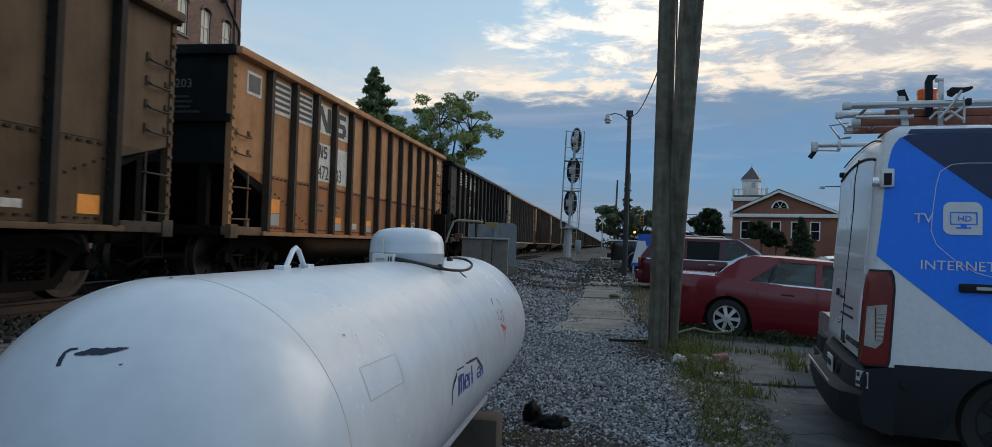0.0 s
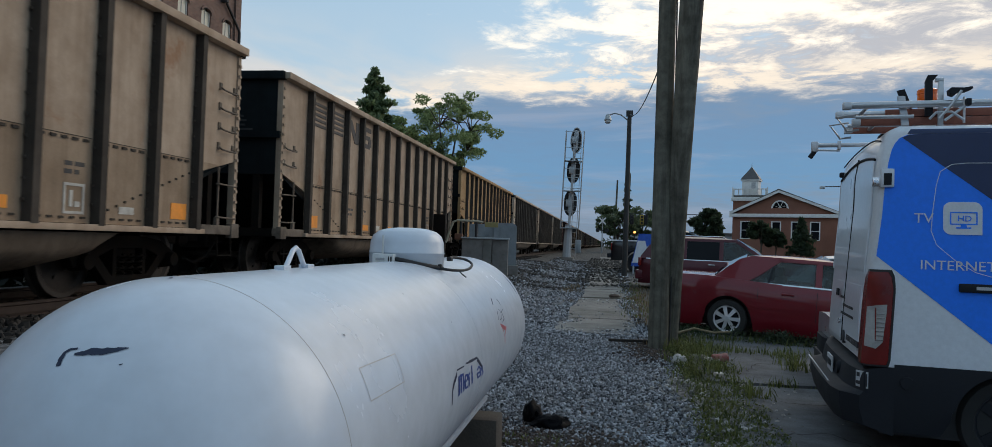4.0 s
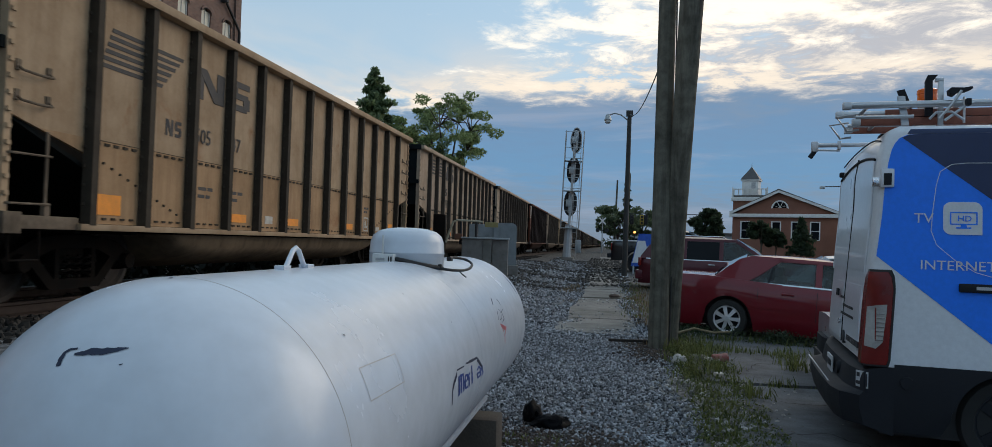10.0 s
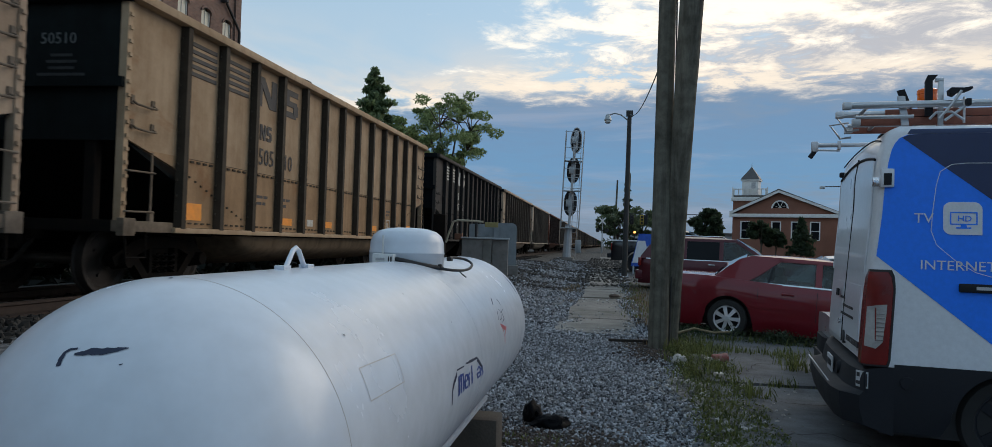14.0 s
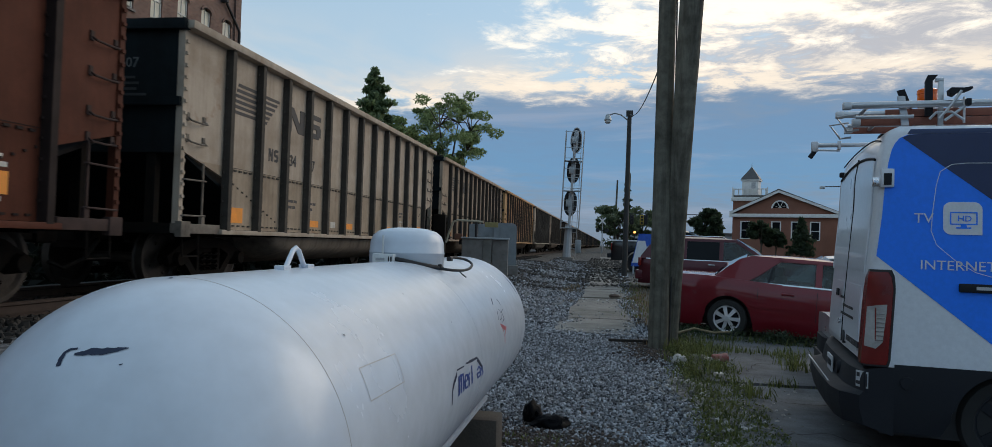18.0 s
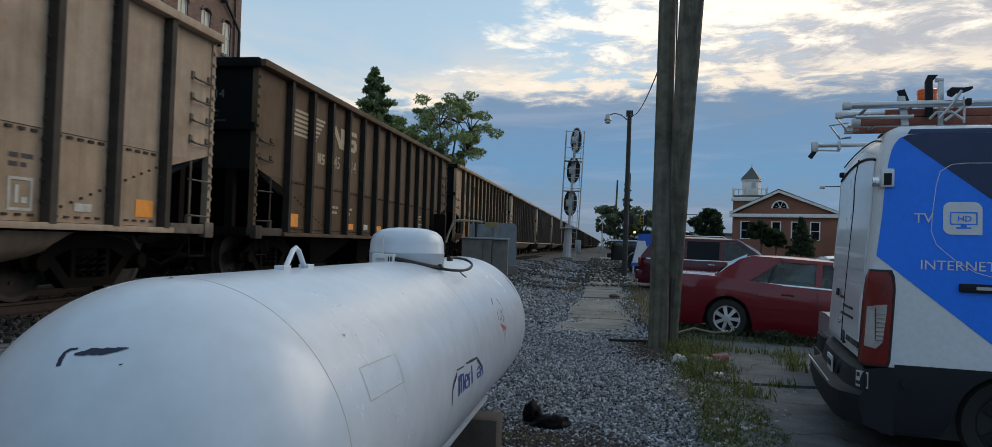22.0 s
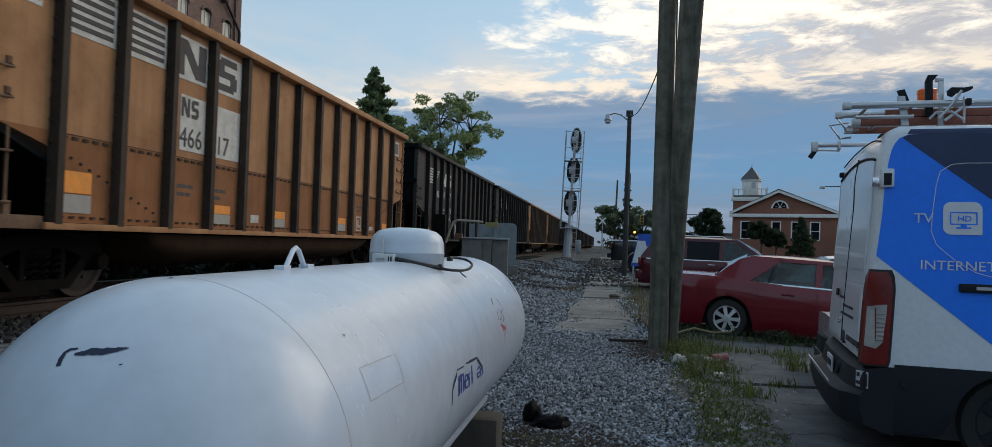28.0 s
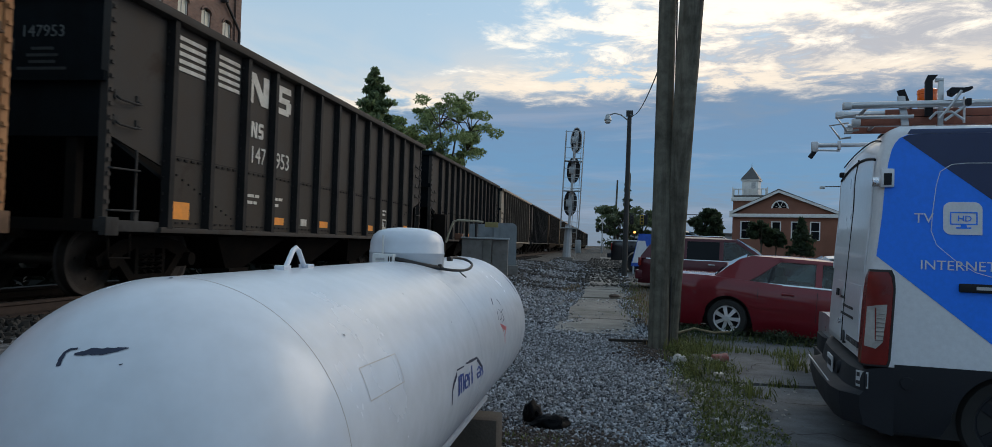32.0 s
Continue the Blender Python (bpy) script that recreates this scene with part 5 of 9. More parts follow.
ALU = mat("aluminium_tube", (0.55, 0.56, 0.58), 0.35, 0.7, dark=(0.35, 0.35, 0.36), amount=0.4, scale=6)
LADDER_RED = mat("faded_red_fibreglass", (0.33, 0.11, 0.07), 0.6, dark=(0.12, 0.05, 0.035), amount=0.5, scale=4, streak=0.2)
TYRE = mat("tyre_rubber", (0.018, 0.018, 0.018), 0.85, dark=(0.04, 0.037, 0.033), amount=0.5, scale=8, bump=0.2)
PLATE = mat("number_plate_white", (0.55, 0.56, 0.58), 0.5, amount=0.4, scale=10)
DARK_INK = mat("dark_ink", (0.03, 0.03, 0.035), 0.6, amount=0.2)


def glass_mat(name, tint, rough=0.02):
    m = bpy.data.materials.new(name)
    m.use_nodes = True
    b = m.node_tree.nodes["Principled BSDF"]
    b.inputs["Base Color"].default_value, b.inputs["Roughness"].default_value = (*tint, 1), rough
    b.inputs["Transmission Weight"].default_value, b.inputs["IOR"].default_value = 1.0, 1.45
    return m


GLASS = glass_mat("tinted_car_glass", (0.30, 0.36, 0.36))
DARK_GLASS = mat("dark_privacy_glass", (0.008, 0.010, 0.012), 0.08, amount=0.2, bump=0.0, spec=0.12)


def van_side(z):
    """How far the side leans in at a height."""
    return 0.032 * (z - 1.4)


def side_plate(s, poly, lift, thick=0.002):
    """A flat sheet on the van's side: outline in (along, up)."""
    n = len(poly)
    out = [(x, van_side(z) - lift, z) for x, z in poly] + [(x, van_side(z) - lift + thick, z) for x, z in poly]
    s.add(out, [tuple(range(n)), tuple(range(2 * n - 1, n - 1, -1))] + [(i, n + i, n + (i + 1) % n, (i + 1) % n) for i in range(n)])


def rear_x(z):
    """Where the rear of the van stands at a height: upright below, leaning forward to the roof."""
    if z < 1.9:
        return -0.06 + 0.09 * ((max(z, 0.5) - 0.5) / 1.4) ** 1.4
    return 0.03 + 0.20 * (1 - max(0.0, 1 - ((z - 1.9) / 0.578) ** 2.8) ** (1 / 2.8))


def van_sheet(s):
    """The white shell: rear, right side, roof and left side as one skin of rings from front to back."""
    W = 2.03
    sec = []
    for z in (0.70, 0.72, 1.0, 1.3, 1.6, 1.9, 2.1, 2.25, 2.37):
        sec.append((van_side(z), z))
    for i in range(1, 6):
        a = i / 6 * math.pi / 2
        sec.append((van_side(2.37) + 0.075 * (1 - math.cos(a)), 2.37 + 0.07 * math.sin(a)))
    sec.append((0.32, 2.455))
    sec.append((0.7, 2.475))
    full = sec + [(W - y, z) for y, z in reversed(sec)]
    rows = []
    mid = W / 2
    for shrink, push in ((0.02, -0.035), (0.3, -0.035), (0.5, -0.035), (0.62, -0.035), (0.72, -0.034), (0.80, -0.032), (0.86, -0.030), (0.91, -0.026), (0.95, -0.018), (0.98, -0.006), (1.0, 0.03)):
        rows.append([(rear_x(1.35 + (z - 1.35) * shrink) + push, mid + (y - mid) * shrink, 1.35 + (z - 1.35) * shrink) for y, z in full])
    for x in (0.6, 1.2, 2.0, 3.0, 4.0):
        rows.append([(x, y, z) for y, z in full])
    for x, top, inn in ((4.3, 2.40, 0.02), (4.75, 2.0, 0.06), (5.1, 1.35, 0.10), (5.5, 1.12, 0.16), (5.68, 0.9, 0.26)):
        rows.append([(x, mid + (y - mid) * (1 - inn), min(z, 0.5 + (z - 0.5) * (top - 0.5) / 1.95)) for y, z in full])
    s.loft(rows)


def wheel(parent, at, r, w, rim, spokes=7, name="wheel"):
    """A road wheel, its face towards -y: tyre, rim and hub."""
    wh = part(name, M().lathe([(r * 0.66, -w / 2 + 0.02), (r * 0.72, -w / 2), (r * 0.93, -w / 2), (r, -w / 2 + 0.03), (r, w / 2 - 0.03), (r * 0.93, w / 2), (r * 0.66, w / 2)], 40, Matrix.Rotation(radians(90), 4, "X") @ Matrix.Diagonal((1, 1, -1, 1)), False), TYRE, parent, smooth=40, at=at)
    s = M().lathe([(r * 0.60, -w / 2 + 0.05), (r * 0.665, -w / 2 + 0.012), (r * 0.69, -w / 2 + 0.012), (r * 0.69, w / 2 - 0.02), (r * 0.60, w / 2 - 0.02)], 40, Matrix.Rotation(radians(90), 4, "X") @ Matrix.Diagonal((1, 1, -1, 1)), False)
    part("rim", s, rim, wh, smooth=40)
    part("brake_disc", M().cyl((0, -w / 2 + 0.10, 0), (0, w / 2 - 0.03, 0), r * 0.62, n=30), PLASTIC, wh)
    for i in range(spokes):
        a = 2 * math.pi * i / spokes
        sp = M()
        c, d = math.cos(a), math.sin(a)
        def pt(rr, off, y):
            return (rr * c - off * d, y, rr * d + off * c)
        f, bck = -w / 2 + 0.02, -w / 2 + 0.055
        ring = [pt(r * 0.10, -r * 0.075, f), pt(r * 0.10, r * 0.075, f), pt(r * 0.63, r * 0.105, f + 0.012), pt(r * 0.63, -r * 0.105, f + 0.012)]
        back = [pt(r * 0.10, -r * 0.075, bck), pt(r * 0.10, r * 0.075, bck), pt(r * 0.63, r * 0.105, bck), pt(r * 0.63, -r * 0.105, bck)]
        sp.loft([ring, back])
        part("spoke", sp, rim, wh)
    part("hub_cap", M().cyl((0, -w / 2 + 0.008, 0), (0, -w / 2 + 0.06, 0), r * 0.14, r * 0.16, 20), rim, wh)
    return wh


def van():
    v = thing("service_van", "white, blue and navy high-roof service van with roof ladders, parked", "van", m=pose(1.9, 5.66, 0, 0, 0, -9.0))
    s = M()
    van_sheet(s)
    part("body", s, VAN_WHITE, v, smooth=40)
    # coloured wrap on the side
    s = M()
    side_plate(s, [(0.0, 1.49), (0.95, 0.72), (3.9, 0.72), (3.9, 2.37), (0.30, 2.372), (0.19, 2.366), (0.145, 2.345), (0.115, 2.31), (0.092, 2.26), (0.071, 2.164), (0.05, 2.0), (0.034, 1.78)], 0.004)
    part("blue_wrap", s, VAN_BLUE, v)
    s = M()
    side_plate(s, [(0.158, 2.346), (0.20, 2.365), (0.30, 2.372), (3.9, 2.373), (3.9, 0.9), (1.99, 0.9)], 0.007)
    part("navy_wrap", s, VAN_NAVY, v)
    # the navy carried over the edge of the roof
    s = M()
    rows = []
    for i in range(6):
        a = i / 6 * math.pi / 2
        y, z = van_side(2.37) + 0.075 * (1 - math.cos(a)) - 0.006, 2.37 + 0.07 * math.sin(a) + 0.003
        rows.append([(0.19 + 0.012 * i, y, z), (3.9, y, z)])
    for r0, r1 in zip(rows[:3], rows[1:3]):
        s.add(r0 + r1[::-1], [(0, 1, 2, 3)])
    part("navy_wrap", s, VAN_NAVY, v, smooth=60)
    # lettering and icon
    stand = lambda x, z, lift=0.010: Matrix.Translation((x, van_side(z) - lift, z)) @ Matrix.Rotation(radians(90), 4, "X") @ Matrix.Rotation(radians(1.8), 4, "X")
    part("lettering", lettering("TV", 0.098, 0.001, ICON, 1.05), ICON, v, at=stand(0.235, 1.735))
    part("lettering", lettering("INTERNET", 0.096, 0.001, ICON, 1.06), ICON, v, at=stand(0.275, 1.405))
    s = M()
    r, x0, x1, z0, z1 = 0.05, 0.420, 0.660, 1.655, 1.885
    poly = [(x0 + r - r * math.sin(a), z0 + r - r * math.cos(a)) for a in [math.pi / 2 * i / 5 for i in range(6)]]
    poly += [(x0 + r - r * math.cos(a), z1 - r + r * math.sin(a)) for a in [math.pi / 2 * i / 5 for i in range(6)]]
    poly += [(x1 - r + r * math.sin(a), z1 - r + r * math.cos(a)) for a in [math.pi / 2 * i / 5 for i in range(6)]]
    poly += [(x1, z0)]
    side_plate(s, poly, 0.010)
    icon = part("icon_tile", s, ICON, v, "pale rounded tile with a screen drawn on it")
    s = M()
    for a, b, c, d in ((0.462, 0.470, 1.725, 1.815), (0.622, 0.630, 1.725, 1.815), (0.470, 0.622, 1.725, 1.733), (0.470, 0.622, 1.807, 1.815), (0.528, 0.564, 1.708, 1.725), (0.500, 0.592, 1.698, 1.708)):
        side_plate(s, [(a, c), (b, c), (b, d), (a, d)], 0.0125)
    part("screen_outline", s, VAN_BLUE, icon)
    part("lettering", lettering("HD", 0.058, 0.001, VAN_BLUE, 1.05), VAN_BLUE, icon, at=stand(0.506, 1.750, 0.0125))
    # thin pale outline on the wrap
    s = M()
    line = [(3.8, 2.165), (0.56, 2.160), (0.47, 2.15), (0.40, 2.10), (0.375, 2.0), (0.355, 1.82), (0.345, 1.68), (0.38, 1.58), (0.50, 1.47), (0.62, 1.395), (0.80, 1.345), (1.2, 1.34)]
    for (a, c), (b, d) in zip(line, line[1:]):
        n = Vector((-(d - c), b - a)).normalized() * 0.0022
        side_plate(s, [(a - n.x, c - n.y), (b - n.x, d - n.y), (b + n.x, d + n.y), (a + n.x, c + n.y)], 0.0105)
    part("pale_outline", s, ICON, v)
    # door rail
    part("door_rail", M().box(0.52, 2.6, -0.035, 0.004, 1.255, 1.315, 0.012), PLASTIC, v, "black sliding-door rail")
    part("rail_insert", M().box(0.62, 2.6, -0.040, -0.034, 1.275, 1.297), ALU, v)
    # lower cladding, bumper and arch
    s = M()
    rows = []
    for x in [0.12, 0.3, 0.42, 0.481, 0.49, 0.52, 0.57, 0.64, 0.74, 0.88, 1.02, 1.12, 1.19, 1.24, 1.27, 1.279, 1.4, 1.56, 2.2, 3.3, 3.9, 4.0, 4.1, 4.25, 4.4, 4.55, 4.7, 4.8, 4.9, 5.3]:
        zb = 0.24
        for xc in (0.88, 4.45):
            q = 0.40 ** 2 - (x - xc) ** 2
            if q > 0:
                zb = max(zb, 0.32 + math.sqrt(q))
        rows.append([(x, van_side(0.72) - 0.02, 0.725), (x, -0.045, 0.70 if zb < 0.69 else zb + 0.01), (x, -0.045, max(zb, 0.42)), (x, -0.01, zb), (x, 0.10, zb)])
    s.loft(rows, close=False, cap=False)
    part("lower_cladding", s, PLASTIC, v, smooth=50, fix=False)
    s = M()
    rows = []
    for i in range(13):
        a = -0.05 + 1.1 * i / 12
        y = a * 2.03
        edge = min(i, 12 - i)
        back = -0.24 - 0.03 * math.sin(math.pi * i / 12) + (0.14 if edge == 0 else 0.03 if edge == 1 else 0.0)
        y = max(-0.045, min(2.075, y))
        rows.append([(0.12, y, 0.70), (-0.03, y, 0.685), (min(-0.075, back + 0.13), y, 0.655), (min(-0.075, back + 0.10), y, 0.52), (back, y, 0.49), (back, y, 0.40), (back + 0.03, y, 0.28), (0.12, y, 0.22)])
    s.loft(rows)
    part("rear_bumper", s, PLASTIC, v, "dark grey plastic rear bumper with a step", smooth=30)
    s = M().pipe([(-0.245, -0.03 + 2.0 * i / 8, 0.494) for i in range(2, 9)], 0.006, 6)
    part("step_edge", s, ALU, v)
    part("fuel_cap", M().cyl((0.2, -0.058, 0.60), (0.2, -0.03, 0.60), 0.042, 0.046, 20), PLASTIC, v)
    part("bumper_reflector", M().box(-0.226, -0.20, 0.26, 0.36, 0.40, 0.435), LENS_RED, v)
    part("tow_plug", M().cyl((-0.17, 0.62, 0.585), (-0.11, 0.62, 0.585), 0.05, 0.06, 16), PLASTIC, v)
    pl = part("number_plate", M().box(-0.185, -0.172, 0.80, 1.10, 0.515, 0.645, 0.003), PLATE, v)
    s = M()
    for i in range(6):
        s.box(-0.188, -0.1855, 0.83 + i * 0.042, 0.855 + i * 0.042, 0.555, 0.61)
    part("plate_marking", s, DARK_INK, pl)
    corner = Matrix.Translation((-0.079, -0.008, 0.60)) @ Matrix.Rotation(radians(32), 4, "Z")
    part("sticker", M().box(-0.004, 0.0, -0.06, 0.06, -0.058, 0.058), PLATE, v, "white square sticker", at=corner)
    s = M()
    for a, b, c, d in ((0.115, 0.135, 0.57, 0.66), (0.15, 0.165, 0.57, 0.66), (0.115, 0.165, 0.61, 0.625), (0.185, 0.225, 0.575, 0.60), (0.19, 0.22, 0.63, 0.66)):
        s.box(-0.0065, -0.0045, a - 0.17, b - 0.17, c - 0.615, d - 0.615)
    part("sticker_marking", s, DARK_INK, v, at=corner)
    part("underbody", M().box(0.05, 5.4, 0.10, 1.93, 0.20, 0.74), RUBBER, v)
    # tail lamp, wrapped round the corner
    s = M()
    rows = []
    for z, k in ((0.715, 0.9), (0.75, 1.0), (1.0, 1.02), (1.25, 1.0), (1.335, 0.85), (1.375, 0.6)):
        xr = rear_x(z)
        rows.append([(xr - 0.035 * k, 0.14, z), (xr - 0.045 * k, 0.08, z), (xr - 0.035, 0.01 - 0.012, z), (xr + 0.02, van_side(z) - 0.020 * k, z), (xr + 0.10 * k + 0.03, van_side(z) - 0.016, z), (xr + 0.10 * k + 0.045, van_side(z) + 0.01, z), (xr + 0.05, 0.12, z)])
    s.loft(rows)
    lamp = part("tail_lamp", s, LENS_RED, v, "tall red and clear tail lamp", smooth=35)
    s = M()
    rows = []
    for z, k in ((0.700, 0.9), (0.745, 1.0), (1.0, 1.02), (1.25, 1.0), (1.345, 0.87), (1.392, 0.62)):
        xr = rear_x(z)
        rows.append([(xr - 0.030 * k, 0.155, z), (xr - 0.036 * k, 0.08, z), (xr - 0.028, 0.004, z), (xr + 0.02, van_side(z) - 0.008, z), (xr + 0.10 * k + 0.046, van_side(z) - 0.006, z), (xr + 0.10 * k + 0.060, van_side(z) + 0.01, z), (xr + 0.05, 0.12, z)])
    s.loft(rows)
    part("lamp_gasket", s, RUBBER, lamp, smooth=35)
    s = M()
    rows = []
    for z, k, sh in ((0.842, 0.35, -0.015), (0.875, 0.85, 0.0), (1.08, 1.0, 0.01), (1.125, 1.0, 0.02)):
        xr = rear_x(z) + 0.016
        rows.append([(xr - 0.052, 0.020, z), (xr - 0.038, -0.014, z), (xr + 0.01, van_side(z) - 0.028, z + sh * 0.5), (xr + 0.085 * k, van_side(z) - 0.025, z + sh), (xr + 0.08 * k, van_side(z), z + sh), (xr, 0.03, z)])
    s.loft(rows)
    part("reversing_lens", s, LENS_CLEAR, lamp)
    for i in range(7):
        z = 0.885 + i * 0.031
        part("lens_bar", M().box(rear_x(z) + 0.040, rear_x(z) + 0.092, van_side(z) - 0.0295, van_side(z) - 0.020, z, z + 0.008), CHROME, lamp)
    part("lens_divider", M().box(rear_x(1.0) + 0.030, rear_x(1.0) + 0.037, van_side(1.0) - 0.031, van_side(1.0) - 0.02, 0.87, 1.12), LENS_RED, lamp)
    # rear doors: recessed window area, seams, handle, hinges
    s = M()
    def rear_pt(y, z, lift):
        return (rear_x(z) - 0.037 - lift, y, z)
    def rear_plate(s_, y0, y1, z0, z1, lift, n=5):
        rows_ = []
        for i in range(n + 1):
            z = z0 + (z1 - z0) * i / n
            rows_.append([rear_pt(y0, z, lift), rear_pt(y1, z, lift), rear_pt(y1, z, lift - 0.012), rear_pt(y0, z, lift - 0.012)])
        s_.loft(rows_)
    # raised panel rims of the two doors
    for y0 in (0.18, 1.06):
        s = M()
        rear_plate(s, y0, y0 + 0.79, 1.38, 2.17, 0.003, 8)
        part("door_panel", s, VAN_WHITE, v, smooth=30)
        s = M()
        rear_plate(s, y0 + 0.02, y0 + 0.77, 0.78, 1.26, 0.003, 6)
        part("door_panel", s, VAN_WHITE, v, smooth=30)
    s = M()
    rear_plate(s, 1.012, 1.022, 0.76, 2.3, 0.004, 10)
    part("door_gap", s, PLASTIC, v)
    s = M()
    rear_plate(s, 1.20, 1.32, 1.13, 1.19, 0.03, 1)
    part("door_handle", s, PLASTIC, v, "black door handle")
    part("lock", M().cyl((rear_x(0.92) - 0.06, 1.1, 0.92), (rear_x(0.92) - 0.03, 1.1, 0.92), 0.025, n=14), CHROME, v)
    s = M()
    for i, (z, y0, n_) in enumerate(((1.115, 0.98, 4), (1.055, 0.50, 9), (0.985, 0.46, 11))):
        for j in range(n_):
            rear_plate(s, y0 + j * 0.062, y0 + j * 0.062 + 0.048, z, z + 0.02, 0.006, 1)
    part("small_print", s, DARK_INK, v)["kind"] = "stuff"
    s = M()
    for j in range(7):
        rear_plate(s, 0.16 + j * 0.085, 0.22 + j * 0.085, 0.80, 0.845, 0.006, 1)
    part("fleet_number", s, DARK_INK, v)["kind"] = "stuff"
    part("badge", M().cyl((rear_x(0.86) - 0.052, 0.86, 0.81), (rear_x(0.86) - 0.03, 0.86, 0.81), 0.055, n=18), DARK_INK, v)
    hinge = M().box(-0.01 + rear_x(2.05), 0.075 + rear_x(2.05), -0.02, 0.06, 1.985, 2.12, 0.012)
    h = part("upper_hinge", hinge, VAN_WHITE, v)
    part("hinge_bracket", M().box(0.005 + rear_x(2.05), 0.055 + rear_x(2.05), -0.030, -0.015, 2.0, 2.085, 0.005), PLASTIC, h)
    part("hinge_arm", M().box(-0.06 + rear_x(2.05), 0.0 + rear_x(2.05), 0.02, 0.05, 1.99, 2.06, 0.008), CHROME, h)
    # brake-light brow over the doors
    for name, zc, rise, rad, y0, y1 in (("panel_rim", 2.195, 0.075, 0.011, 0.16, 1.90), ("roof_gap", 2.335, 0.075, 0.006, 0.10, 1.93)):
        pts = []
        for i in range(17):
            y = y0 + (y1 - y0) * i / 16
            z = zc + rise * (1 - ((y - 1.015) / 0.9) ** 2)
            pts.append((rear_x(z) - 0.036, y, z))
        part(name, M().pipe(pts, rad, 6), PLASTIC, v)
    s = M()
    for y0 in (0.16, 1.90):
        s.pipe([(rear_x(z) - 0.036, y0, z) for z in (1.36, 1.6, 1.8, 2.0, 2.12, 2.19)], 0.006, 6)
    part("panel_rim", s, VAN_WHITE, v)
    part("brow_lamp", M().box(rear_x(2.43) - 0.03, rear_x(2.43) + 0.06, 0.40, 0.56, 2.395, 2.435, 0.012), PLASTIC, v)
    part("rear_camera", M().box(rear_x(2.3) - 0.075, rear_x(2.3) - 0.03, 1.86, 1.91, 2.23, 2.28, 0.012), PLASTIC, v)
    for xc in (0.88, 4.45):
        for y, m_ in ((0.12, Matrix()), (1.91, Matrix.Rotation(math.pi, 4, "Z"))):
            wheel(v, Matrix.Translation((xc, y + (0.05 if y < 1 else -0.05), 0.34)) @ m_, 0.34, 0.22, PLASTIC, 5)
    s = M()
    for y0 in (0.10, 1.93):
        s.add([(4.2, y0 - 0.02 if y0 < 1 else y0 + 0.02, 1.35), (5.0, y0, 1.35), (4.65, y0 + (0.03 if y0 < 1 else -0.03), 1.95), (4.2, y0 - 0.0, 1.95)], [(0, 1, 2, 3)])
    return v


VAN = van()


